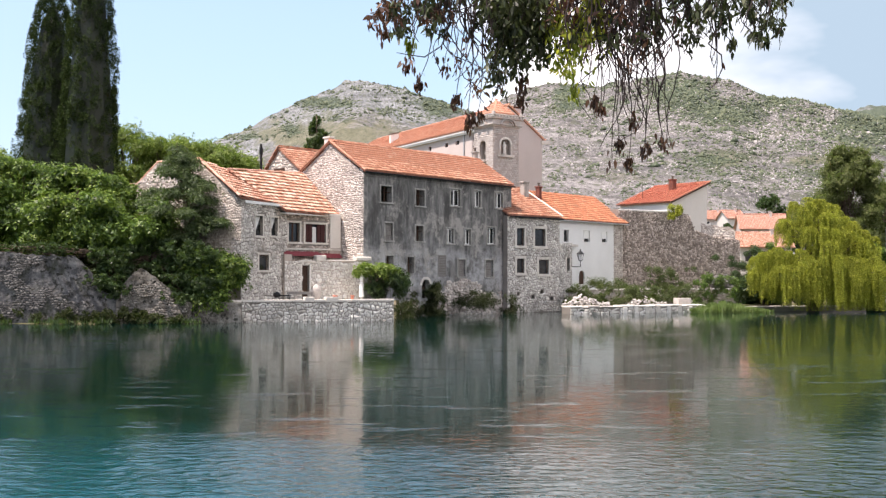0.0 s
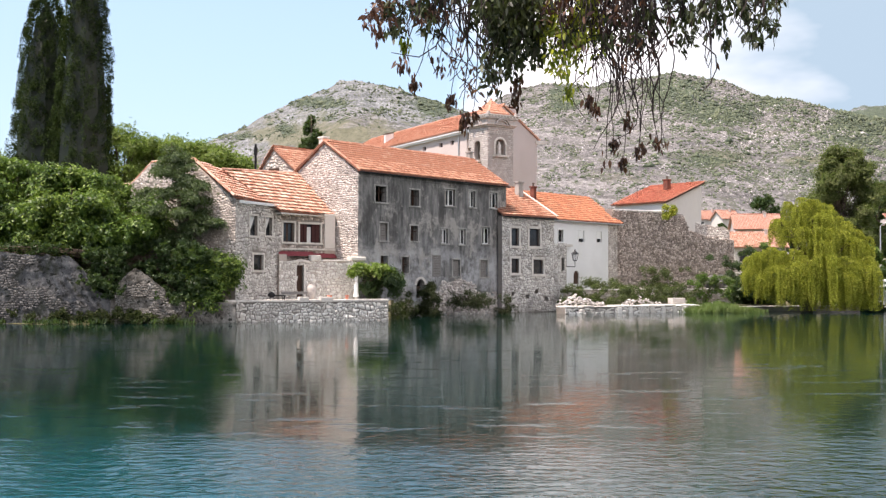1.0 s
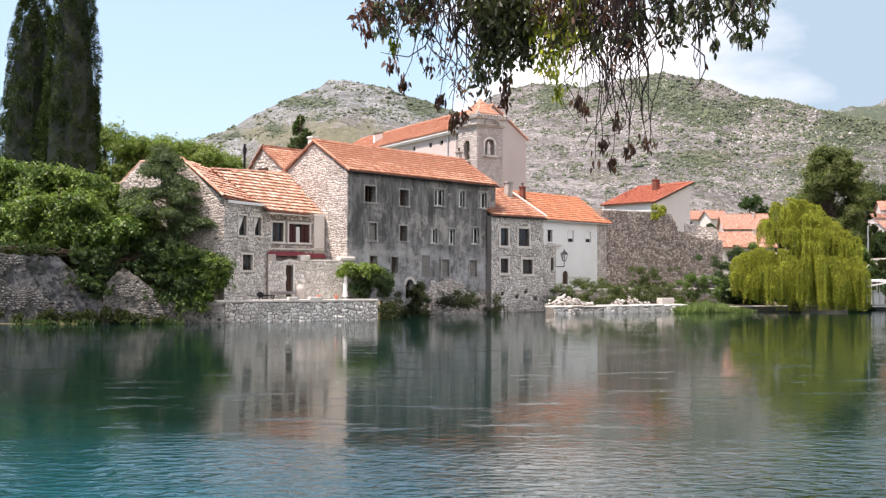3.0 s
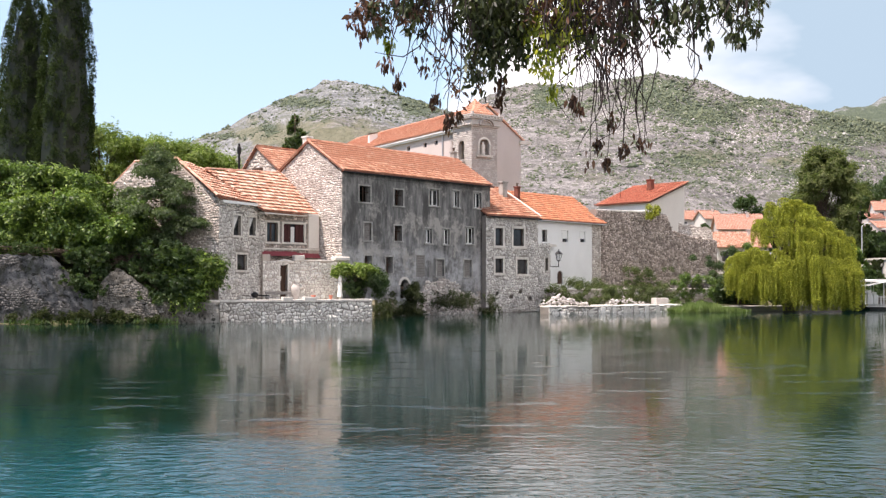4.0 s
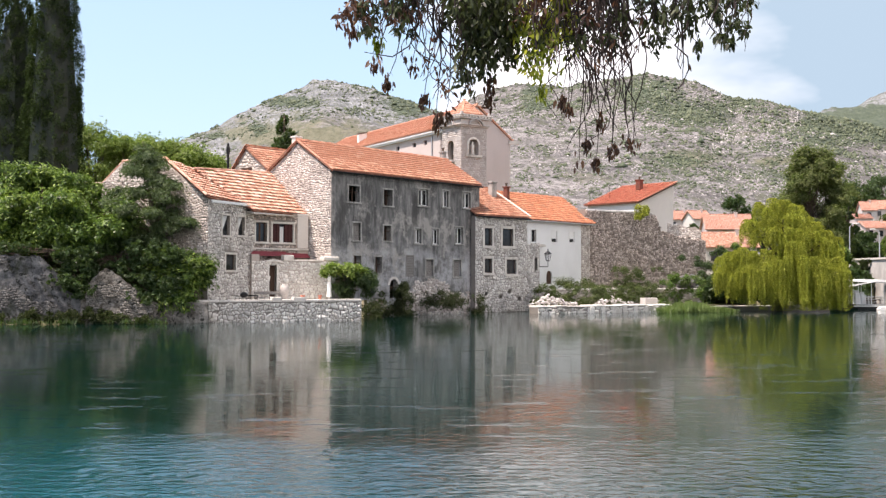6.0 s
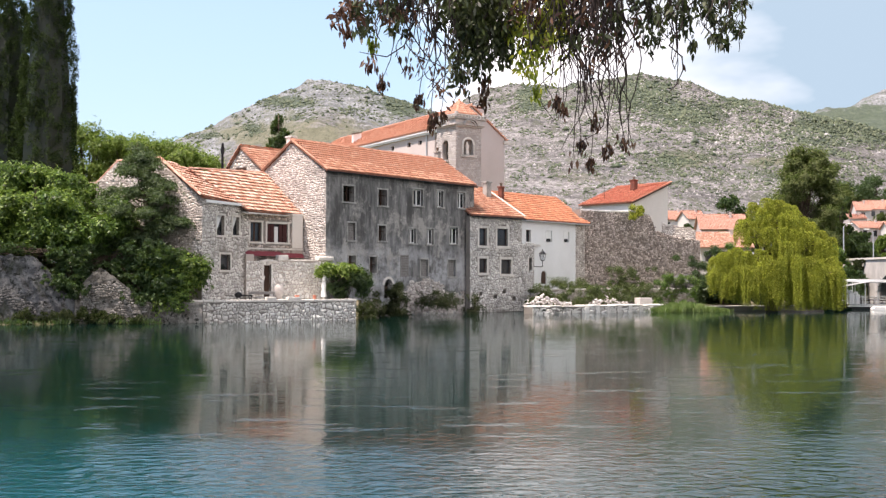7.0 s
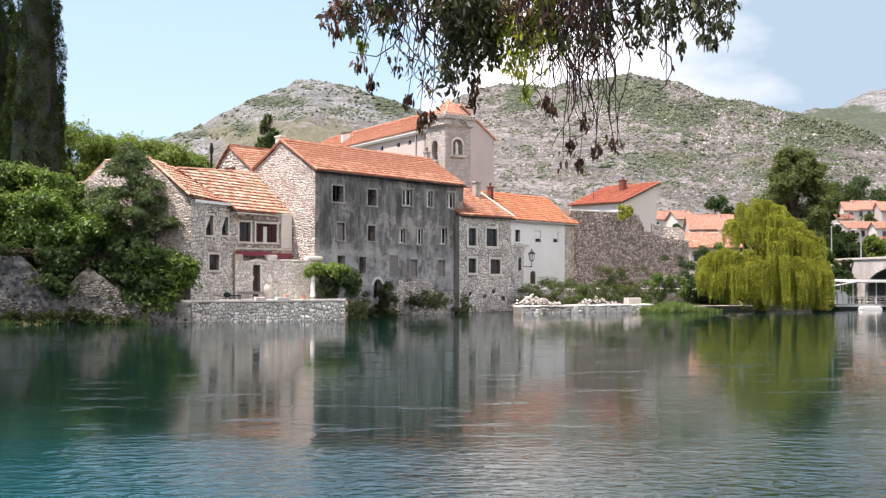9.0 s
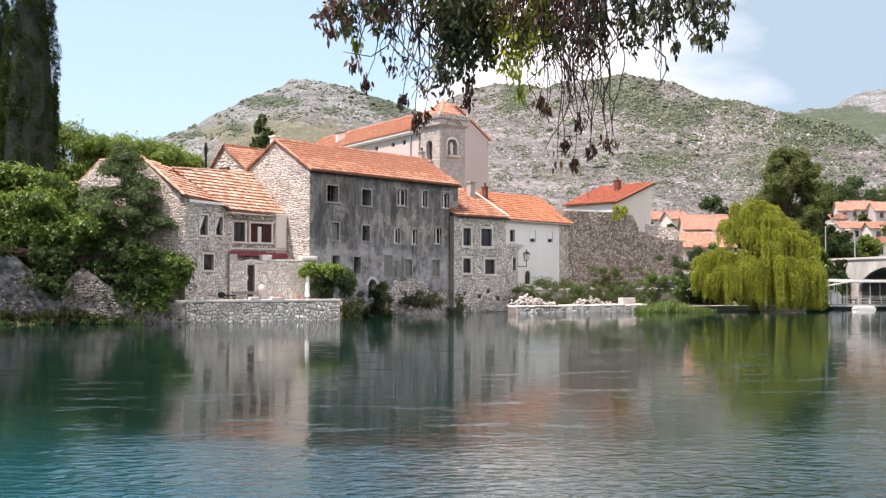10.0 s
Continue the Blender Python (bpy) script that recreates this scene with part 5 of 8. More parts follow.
for x0, x1, z0, z1 in small:
    part("window_shade", Build().box(0.2, 0.25, x0, x1, z0, z1), M_GLASS, ch)
tiled_roof(ch, "roof_left", [(-0.5, CL + 0.2, CE - 0.3), (-0.5, -0.2, CE - 0.3), (CW / 2, -0.2, CR), (CW / 2, CL + 0.2, CR)], M_TILE_CHURCH, rngt, 0, "fresh terracotta roof", M_TILE_CHURCH)
tiled_roof(ch, "roof_right", [(CW + 0.4, -0.2, CE - 1.1), (CW + 0.4, CL + 0.2, CE - 1.1), (CW / 2, CL + 0.2, CR), (CW / 2, -0.2, CR)], M_TILE_CHURCH, rngt, 0, "", M_TILE_CHURCH)
ridge_caps(ch, (CW / 2, -0.2, CR + 0.06), (CW / 2, CL, CR + 0.06), M_TILE_CHURCH, rngt)
part("eaves_return", Build().box(CW - 0.2, CW + 1.3, -0.25, 0.1, CE - 1.5, CE - 1.1), M_TRIM, ch)
part("parapet_wall", Build().prism([(1.0, 19.9), (2.2, 20.6), (2.2, 21.9), (1.0, 21.6)], "y", 24.0, 24.4), M_WHITE, ch)
for k in range(6):
    part("parapet_tile", Build().box(0.95 + k * 0.22, 1.1 + k * 0.22, 23.9, 24.5, 21.62 + k * 0.05, 21.78 + k * 0.05), M_DECK, ch)
stack = part("chimney", Build().box(5.3, 6.6, 0.6, 1.2, 20.0, 22.3), M_PINK, ch, bevel=0.02)
part("chimney_cap", Build().box(5.2, 6.7, 0.5, 1.3, 22.52, 22.66), M_TRIM, stack)
for k in range(4):
    part("chimney_leg", Build().box(5.34 + k * 0.38, 5.46 + k * 0.38, 0.65, 1.15, 22.3, 22.52), M_BRICK, stack)
part("downpipe", Build().tube([(-0.1, 2.2, 12), (-0.1, 2.2, 19.2)], [0.09, 0.09], 8), M_METAL_GREY, ch)

m_t = along(5.23, 115.0, 56)
tw = thing("bell_tower", m_t, "square stone bell tower with dentilled cornice and tiled cap", "tower")
TS, TB, TT = 3.4, 6.0, 19.0
niche = (1.0, 2.3, 15.9, 17.5)
walls_t = walled(Build(), 0, TS, TB, TT, 0.5, [niche])
wf = part("wall_front", walls_t, M_MORTAR_PINK, tw, "smooth weathered ashlar")
clad(tw, wf, Matrix.Identity(4), 0, TS, 9.0, TT, 0.34, 0.2, [(0.55, 2.75, 15.6, 17.9)], 111, M_ASHLAR, 0, None, None, 0.01, 0.006, 0.2)
left_t = walled(Build(), 0, TS - 0.5, TB, TT, 0.5, [(1.0, 2.1, 15.4, 17.6)])
left_t.v = [(q, TS - p, r) for p, q, r in left_t.v]
wlft = part("wall_left", left_t, M_MORTAR_PINK, tw)
clad(tw, wlft, Matrix(((0, 1, 0, 0), (-1, 0, 0, TS), (0, 0, 1, 0), (0, 0, 0, 1))), 0, TS, 9.0, TT, 0.34, 0.2, [(1.0, 2.1, 15.4, 17.8)], 112, M_ASHLAR, 0, None, None, 0.01, 0.006, 0.2)
part("opening_arch", Build().prism([(TS - 1.0, 17.0), (TS - 1.0, 17.6), (TS - 2.1, 17.6), (TS - 2.1, 17.0)] + [(TS - 1.55 - 0.55 * math.cos(a), 17.0 + 0.5 * math.sin(a)) for a in [math.pi * i / 8 for i in range(1, 8)]], "x", 0.02, 0.4), M_MORTAR_PINK, tw)
part("balcony", Build().box(-0.5, 0.0, TS - 2.3, TS - 0.8, 15.1, 15.35), M_ASHLAR, tw, bevel=0.03)
part("wall_back", Build().box(0.5, TS, TS - 0.5, TS, TB, TT).box(TS - 0.5, TS, 0.5, TS - 0.5, TB, TT), M_TRIM, tw)
part("belfry_floor", Build().box(0.5, TS - 0.5, 0.5, TS - 0.5, 15.0, 15.3).box(0.5, TS - 0.5, 0.5, TS - 0.5, 18.8, 19.0), M_MORTAR, tw)
half = [(1.65 + 0.65 * math.cos(a), 17.0 + 0.62 * math.sin(a)) for a in [math.pi * i / 8 for i in range(9)]]
part("niche_arch", Build().prism([(1.65 + 0.85 * math.cos(a), 17.0 + 0.82 * math.sin(a)) for a in [math.pi * i / 8 for i in range(9)]] + half[::-1], "y", -0.08, 0.0).box(0.8, 1.0, -0.08, 0.0, 15.9, 17.0).box(2.3, 2.5, -0.08, 0.0, 15.9, 17.0).box(0.6, 2.7, -0.2, 0.0, 15.65, 15.9), M_STONE_PALE, tw, "moulded niche surround")
part("niche_back", Build().box(1.0, 2.3, 0.35, 0.4, 15.9, 17.6), M_MORTAR, tw)
for e, z0, z1 in ((0.14, 18.85, 19.0), (0.3, 19.0, 19.16), (0.18, 19.16, 19.66), (0.42, 19.66, 19.82), (0.34, 19.82, 20.0), (0.52, 20.0, 20.12)):
    part("cornice_course", Build().box(-e, TS + e, -e, TS + e, z0, z1), M_ASHLAR, tw, "weathered stone cornice course", bevel=0.03)
for k in range(11):
    x = -0.34 + k * (TS + 0.68) / 10
    part("dentil", Build().box(x - 0.1, x + 0.1, -0.5, -0.34, 19.83, 19.99), M_STONE_PALE, tw)
    part("dentil", Build().box(-0.5, -0.34, x - 0.1, x + 0.1, 19.83, 19.99), M_STONE_PALE, tw)
for face in range(2):
    for rr, zz, deep in ((0.85, 19.02, 0.52), (0.6, 19.02, 0.4)):
        arcs = [(TS / 2 + (rr + g) * math.cos(a), zz + (rr + g) * 0.72 * math.sin(a)) for g, seq in ((0.14, range(11)), (0.0, range(10, -1, -1))) for a in [math.pi * i / 10 for i in seq]]
        part("arched_moulding", Build().prism(arcs, "y" if face == 0 else "x", -deep, 0.0), M_ASHLAR, tw, "curved stone pediment")
for px in (-0.3, TS + 0.0):
    part("acroterion", Build().prism([(px, 20.1), (px + 0.3, 20.1), (px + 0.26, 20.4), (px + 0.04, 20.4)], "y", -0.45, -0.15), M_ASHLAR, tw)
apex = (TS / 2, TS / 2, 21.9)
e = -0.3
ring = [(-e, -e, 20.3), (TS + e, -e, 20.3), (TS + e, TS + e, 20.3), (-e, TS + e, 20.3)]
part("cap_base", Build().box(-e + 0.1, TS + e - 0.1, -e + 0.1, TS + e - 0.1, 20.1, 20.3), M_MORTAR_DARK, tw)
for k in range(4):
    p, q = ring[k], ring[(k + 1) % 4]
    p2 = tuple(Vector(p).lerp(Vector(apex), 0.93))
    q2 = tuple(Vector(q).lerp(Vector(apex), 0.93))
    tiled_roof(tw, "cap_slope", [p, q, q2, p2], M_TILE_CHURCH, rngt, 0, "", M_TILE_CHURCH)
    ridge_caps(tw, p, apex, M_TILE_CHURCH, rngt, "hip_tiles")
statue = part("niche_statue", Build().lathe([(0.24, 15.92), (0.2, 16.2), (0.17, 16.6), (0.22, 16.95), (0.1, 17.1), (0.12, 17.22), (0.03, 17.34)], 1.65, 0.2, 12), M_STONE_PALE, None, "small weathered stone statue standing in the tower niche", smooth=True)
statue.matrix_world = m_t
statue["category"] = "statue"
# ---- terrace ----
m_ter = along(-13.47, 69.61, 66.7)
ter = thing("terrace", m_ter, "stone river terrace with pale rubble retaining wall", "terrace", kind="structure")
tb = Build().box(0, 11.07, 0.06, 0.45, -2, 1.28)
tb.box(10.62, 11.07, 0.45, 7.0, -2, 1.28).box(0.0, 0.45, 0.45, 3.5, -2, 1.28)
tw_ = part("retaining_wall", tb, M_MORTAR, ter)
part("terrace_floor", Build().prism([(0.45, 0.45), (10.62, 0.45), (10.62, 8.0), (4.0, 6.5), (0.45, 3.0)], "z", 1.0, 1.12), M_TRIM, ter)
rng = random.Random(81)
stones = stone_quads(rng, 0.0, 11.07, -0.3, 1.24, 0.26, 0.22, lambda x, z: True, [], 0.03, 0.025)
for s in stones:
    part("stone", stone_mesh("stone", [[(p[0], p[1] + 0.055, p[2]) for p in s]]), M_STONE_PALE_ONE, tw_)
side = stone_quads(rng, 0.5, 7.0, -0.3, 1.24, 0.4, 0.26, lambda x, z: True, [], 0.035, 0.05)
m_side = Matrix(((0, -1, 0, 11.07), (1, 0, 0, 0), (0, 0, 1, 0), (0, 0, 0, 1)))
part("rubble", stone_mesh("rubble", [[tuple(m_side @ Vector(p)) for p in s] for s in side]), M_STONE_PALE, tw_, "rubble stones in mortar", kind="stuff")
x = 0.0
while x < 11.0:
    w = rng.uniform(0.55, 1.1)
    h = rng.choice((0.13, 0.14, 0.15, 0.3)) if 4.6 < x < 10 else 0.14
    part("coping_stone", Build().box(x, min(x + w, 11.1) - 0.02, rng.uniform(-0.05, -0.01), 0.5, 1.26, 1.28 + h), M_TRIM, ter, bevel=0.02)
    x += w

# courtyard wall with its doorway
m_in = along(-10.6, 75.3, 62)
cy = thing("courtyard_wall", m_in, "pale rubble courtyard wall with narrow arched doorway", "wall")
d = (0.96, 1.5, 1.1, 3.75)
ib = walled(Build(), -0.3, 5.6, 1.0, 4.0, 0.4, [d])
ib.box(-0.3, 0.25, 0.0, 0.4, 4.0, 4.45)
iw = part("masonry", ib, M_MORTAR_WARM, cy)
clad(cy, iw, Matrix.Identity(4), -0.3, 5.6, 1.1, 4.0, 0.22, 0.2, [d], 91, M_STONE_PALE, 220, M_STONE_PALE_ONE)
part("door_lintel", Build().prism([(0.45, 3.8), (0.8, 4.02), (1.3, 4.12), (1.9, 4.0), (2.1, 3.8), (1.9, 3.86), (1.25, 3.95), (0.8, 3.86)], "y", -0.12, 0.45), M_TRIM, cy, "pale arched door lintel", bevel=0.02)
part("door_jamb", Build().box(1.5, 1.62, -0.06, 0.3, 1.1, 3.8), M_STONE_PALE, cy)
part("door_jamb", Build().box(0.84, 0.96, -0.04, 0.3, 1.1, 3.8), M_STONE_PALE, cy)
part("door", Build().box(0.97, 1.49, 0.34, 0.39, 1.1, 3.75), M_WOOD_DARK, cy, "dark wooden door in shadow")
part("wall_block", Build().box(2.0, 2.75, -0.08, 0.5, 4.0, 4.42), M_TRIM, cy, "pale stone block on the wall", bevel=0.04)
part("wall_cap", Build().box(2.75, 5.0, -0.06, 0.46, 4.0, 4.1), M_TRIM, cy, bevel=0.03)
part("wall_block", Build().box(5.0, 6.2, -0.12, 0.55, 4.05, 4.35), M_TRIM, cy, "pale stone slab on the wall", bevel=0.06)

col = thing("parasol", pose(-5.65, 76.0, 1.12), "closed white fabric parasol standing on the terrace", "parasol")
part("base", Build().box(-0.3, 0.3, -0.3, 0.3, 0.0, 0.1).lathe([(0.08, 0.1), (0.06, 0.4)], sides=10), M_TRIM, col, "grey stone foot", bevel=0.015)
part("pole", Build().tube([(0, 0, 0.1), (0, 0, 2.05)], [0.03, 0.03], 8), M_WHITE_PAINT, col)
fold = Build()
rings = [(0.16, 0.42), (0.14, 0.62), (0.11, 0.9), (0.13, 1.2), (0.09, 1.5), (0.1, 1.75), (0.05, 1.98), (0.03, 2.08)]
for r, z in rings:
    fold.v += [(r * (1 + 0.28 * (k % 2)) * math.cos(math.pi * k / 8), r * (1 + 0.28 * (k % 2)) * math.sin(math.pi * k / 8), z) for k in range(16)]
fold.f += [[i * 16 + k, i * 16 + (k + 1) % 16, i * 16 + 16 + (k + 1) % 16, i * 16 + 16 + k] for i in range(len(rings) - 1) for k in range(16)]
part("canopy", fold, M_WHITE, col, "folded white cloth", smooth=True)
part("strap", Build().lathe([(0.12, 1.46), (0.12, 1.52)], sides=16), M_CREAM, col)
part("finial", Build().lathe([(0.02, 2.05), (0.045, 2.1), (0.04, 2.15), (0.01, 2.18)], sides=10), M_WHITE_PAINT, col)
urn = thing("amphora", pose(-8.62, 75.0, 1.12), "tall pale clay amphora standing by the door", "amphora")
part("body", Build().lathe([(0.12, 0.0), (0.2, 0.3), (0.3, 0.7), (0.33, 0.95), (0.27, 1.15), (0.13, 1.28), (0.12, 1.38), (0.17, 1.42)], sides=18), M_ASHLAR, urn, smooth=True)
part("handle", Build().tube([(0.14, 0, 1.36), (0.33, 0, 1.3), (0.34, 0, 1.1), (0.28, 0, 1.05)], [0.03] * 4, 6), M_ASHLAR, urn)
part("handle", Build().tube([(-0.14, 0, 1.36), (-0.33, 0, 1.3), (-0.34, 0, 1.1), (-0.28, 0, 1.05)], [0.03] * 4, 6), M_ASHLAR, urn)
gr = thing("garden_grill", pose(-11.0, 72.6, 1.12), "black iron garden grill on legs", "grill")
part("bowl", Build().lathe([(0.08, 0.4), (0.2, 0.46), (0.25, 0.58), (0.23, 0.68), (0.12, 0.76), (0.03, 0.8)], sides=16), M_METAL_DARK, gr, smooth=True)
for a in (0.4, 2.5, 4.6):
    part("leg", Build().tube([(0.13 * math.cos(a), 0.13 * math.sin(a), 0.46), (0.26 * math.cos(a), 0.26 * math.sin(a), 0.0)], [0.02, 0.02], 6), M_METAL_DARK, gr)
part("side_shelf", Build().box(0.22, 0.95, -0.18, 0.18, 0.5, 0.58), M_METAL_DARK, gr)
part("shelf_leg", Build().box(0.85, 0.9, -0.03, 0.03, 0.0, 0.5), M_METAL_DARK, gr)
bench = thing("garden_bench", pose(-9.55, 73.6, 1.12, 0, 0, 20), "grey weathered wooden bench against the wall", "bench")
part("seat", Build().box(-0.9, 0.9, -0.22, 0.22, 0.4, 0.46), M_WOOD_GREY, bench)
part("backrest", Build().box(-0.9, 0.9, 0.2, 0.25, 0.6, 0.8), M_WOOD_GREY, bench)
for px in (-0.8, 0.8):
    part("leg", Build().box(px - 0.05, px + 0.05, -0.2, 0.25, 0.0, 0.4), M_WOOD_GREY, bench)
    part("post", Build().box(px - 0.04, px + 0.04, 0.17, 0.22, 0.4, 0.8), M_WOOD_GREY, bench)
for x, y, s in ((7.0, 0.24, 1.0), (8.2, 0.25, 0.8)):
    q = m_ter @ Vector((x, y, 1.57))
    pot = thing("flower_pot", pose(*q), "small terracotta flower pot on the coping", "flower pot", "pots on the coping")
    part("pot", Build().lathe([(0.1 * s, -0.18), (0.15 * s, 0.08), (0.17 * s, 0.08), (0.17 * s, 0.13)], sides=12), M_TILE_RED, pot)

# ---- bank walls on the left ----
m_lb = along(-27.06, 67.04, 82.6)
lb = thing("river_wall", m_lb, "grey lichen-stained river wall with a ruined end", "wall")


def rough_wall(t, x0, x1, top, depth, material, seed, step=0.12, relief=0.075):
    """A crumbling wall: its face and top heave, its outline follows top(x)."""
    cols = np.arange(x0, x1 + step, step)
    rows = 32
    v = []
    for j in range(rows + 2):
        for i, x in enumerate(cols):
            h = float(top(x)) + 0.22 * noise.noise(Vector((x * 1.1, seed, 0.0))) + 0.12 * noise.noise(Vector((x * 3.1, seed, 2.0)))
            f = min(j, rows) / rows
            z = -0.6 + (h + 0.6) * f
            k = relief * (noise.noise(Vector((x * 0.7, z * 0.9, seed))) + 0.6 * noise.noise(Vector((x * 2.2, z * 2.4, seed + 5))) + 0.5 * noise.noise(Vector((x * 5.2, z * 5.6, seed + 9))))
            y = k + 0.12 * f if j <= rows else depth
            v.append((x, y, z if j <= rows else z - 0.1))
    n = len(cols)
    f = [(j * n + i, j * n + i + 1, (j + 1) * n + i + 1, (j + 1) * n + i) for j in range(rows + 1) for i in range(n - 1)]
    b = len(v)
    v += [(x, depth, -0.6) for x in cols]
    f += [((rows + 1) * n + i, (rows + 1) * n + i + 1, b + i + 1, b + i) for i in range(n - 1)]
    f += [tuple([j * n for j in range(rows + 1)] + [(rows + 1) * n, b])[::-1], tuple([j * n + n - 1 for j in range(rows + 1)] + [(rows + 1) * n + n - 1, b + n - 1])]
    me = bpy.data.meshes.new("masonry")
    me.from_pydata(v, [], f)
    part("masonry", me, material, t)


M_STONE_BANK = stone_mat("rubble_bank", (0.07, 0.069, 0.068), (0.11, 0.108, 0.105), (0.185, 0.18, 0.172), grime=(0.035, 0.037, 0.03))
bank_top = lambda x: np.interp(x, [-14, -0.1, 4.4, 4.8, 5.2, 5.55, 5.9, 6.4, 6.9, 7.3], [4.45, 4.4, 4.05, 3.8, 3.4, 2.8, 2.1, 1.85, 1.6, 1.3])
rough_wall(lb, -14.0, 7.3, lambda x: np.interp(x, [-14, -0.1, 4.4, 4.8, 5.2, 5.55, 5.9, 6.4, 6.9, 7.3], [4.45, 4.4, 4.05, 3.8, 3.4, 2.8, 2.1, 1.85, 1.6, 1.3]), 1.2, M_WALL_OLD, 3, relief=0.03)
clad(lb, lb.children[0], pose(0, -0.03, 0), -14.0, 7.2, -0.3, 4.5, 0.17, 0.14, [], 141, M_STONE_BANK, 0, None,
     lambda x, z: z < bank_top(x) - 0.1 and noise.noise(Vector((x * 0.45, z * 0.6, 3.3))) + 0.5 * noise.noise(Vector((x * 1.3, z * 1.5, 8.0))) > 0.1, 0.02, 0.012)
ru = thing("ruined_wall", m_lb @ pose(0, -0.35, 0), "pale ruined wall end with a rounded broken top", "wall")
rough_wall(ru, 6.9, 11.5, lambda x: np.interp(x, [6.9, 7.05, 7.3, 7.6, 8.0, 8.35, 8.7, 9.1, 9.6, 10.15, 10.4, 11.5], [1.3, 1.85, 2.35, 2.85, 3.2, 3.4, 3.25, 2.95, 2.6, 2.1, 1.5, 1.3]), 1.0, M_WALL_RUIN, 11, 0.1, 0.045)
clad(ru, ru.children[0], pose(0, -0.04, 0), 7.2, 11.4, -0.2, 3.4, 0.16, 0.14, [], 143, M_STONE_RUIN, 0, None,
     lambda x, z: z < np.interp(x, [7.05, 7.3, 7.6, 8.0, 8.35, 8.7, 9.1, 9.6, 10.15, 10.4, 11.5], [1.85, 2.35, 2.85, 3.2, 3.4, 3.25, 2.95, 2.6, 2.1, 1.5, 1.3]) - 0.15 and noise.noise(Vector((x * 0.7, z * 0.8, 5.3))) > 0.1, 0.02, 0.014)
lo_ = thing("low_river_wall", m_lb @ pose(0, -0.1, 0), "low brownish rubble river wall", "wall")
rough_wall(lo_, 11.4, 14.5, lambda x: 1.3 + 0 * x, 0.8, M_WALL_RUIN, 17)

# a rough stony foot below the grey house and the stone house
def rough_bank(name, pts, seed, material, label, up=0.9, back=4.0):
    """A sloping bank of rubble from a waterline (points) up to a height behind it."""
    rng = np.random.default_rng(seed)
    pts = [Vector((*p, 0)) for p in pts]
    path, step = [], 0.35
    for p, q in zip(pts, pts[1:]):
        n = max(1, int((q - p).length / step))
        path += [p.lerp(q, i / n) for i in range(n)]
    path.append(pts[-1])
    rows = 7
    v = []
    for j in range(rows):
        f = j / (rows - 1)
        for i, p in enumerate(path):
            k = noise.noise(Vector((i * 0.31, j * 0.6, seed)))
            v.append((p.x + k * 0.25 * (j > 0) - back * 0.35 * f, p.y + back * f + k * 0.3, -0.4 + (up + 0.4) * f ** 0.7 + 0.35 * k * (0 < f)))
    n = len(path)
    f = [(j * n + i, j * n + i + 1, (j + 1) * n + i + 1, (j + 1) * n + i) for j in range(rows - 1) for i in range(n - 1)]
    me = mesh_arrays(name, np.array(v), np.array(f))
    me.materials.append(material)
    return tagged(new(name, me), label, "bank", kind="structure")


rough_bank("bank_foot_left", [(-60, 65.4), (-27, 66.6), (-20, 67.2), (-15, 68.0), (-13.6, 69.0)], 4, M_SOIL, "muddy grassy foot of the river wall", 0.35, 1.0)


def boulders(name, spots, seed, material, label, group):
    """Rough stones, one object each: (x, y, z, size)."""
    rng = random.Random(seed)
    for x, y, z, s in spots:
        bm = bmesh.new()
        o = Vector((rng.uniform(0, 50), rng.uniform(0, 50), 0))
        if s < 0.5:      # a split block with skewed faces
            bmesh.ops.create_cube(bm, size=2 * s)
            for vert in bm.verts:
                vert.co = Vector((vert.co.x * rng.uniform(0.7, 1.35), vert.co.y * rng.uniform(0.5, 1.0), vert.co.z * rng.uniform(0.3, 0.75)))
            bmesh.ops.bevel(bm, geom=bm.edges[:], offset=0.12 * s, segments=1, affect="EDGES", clamp_overlap=True)
            turn = Euler((rng.uniform(-0.7, 0.7), rng.uniform(-0.7, 0.7), 0)).to_matrix()
            for vert in bm.verts:
                vert.co = turn @ vert.co
        else:
            bmesh.ops.create_icosphere(bm, subdivisions=4, radius=s)
            for vert in bm.verts:
                k = 1 + 0.7 * noise.noise(vert.co * (1.3 / s) + o) + 0.35 * noise.noise(vert.co * (3.1 / s) + o) + 0.16 * noise.noise(vert.co * 5.5 + o)
                vert.co = Vector((vert.co.x * k, vert.co.y * k, vert.co.z * k * 0.7))
        me = bpy.data.meshes.new(name)
        bm.to_mesh(me)
        bm.free()
        me.materials.append(material)
        ob = tagged(new(name, me), label, "stone", group)
        ob.matrix_world = pose(x, y, z, 0, 0, rng.uniform(0, 360))


# ---- quay on the right ----
m_q = along(10.4, 87.4, 62)
qy = thing("quay", m_q, "low pale stone quay with upright buttress slabs", "quay", kind="structure")
qw = part("quay_wall", Build().box(-0.3, 14.0, 0.0, 1.2, -2, 0.5), M_MORTAR, qy)
clad(qy, qw, Matrix.Identity(4), -0.3, 14.0, -0.3, 0.48, 0.45, 0.26, [], 101, M_STONE_PALE)
for k in range(8):
    part("buttress", Build().box(4.9 + k * 1.15, 5.3 + k * 1.15, -0.07, 0.1, -1.0, 0.5), M_STONE_PALE_ONE, qy, bevel=0.03)
rng = random.Random(15)
x = -0.3
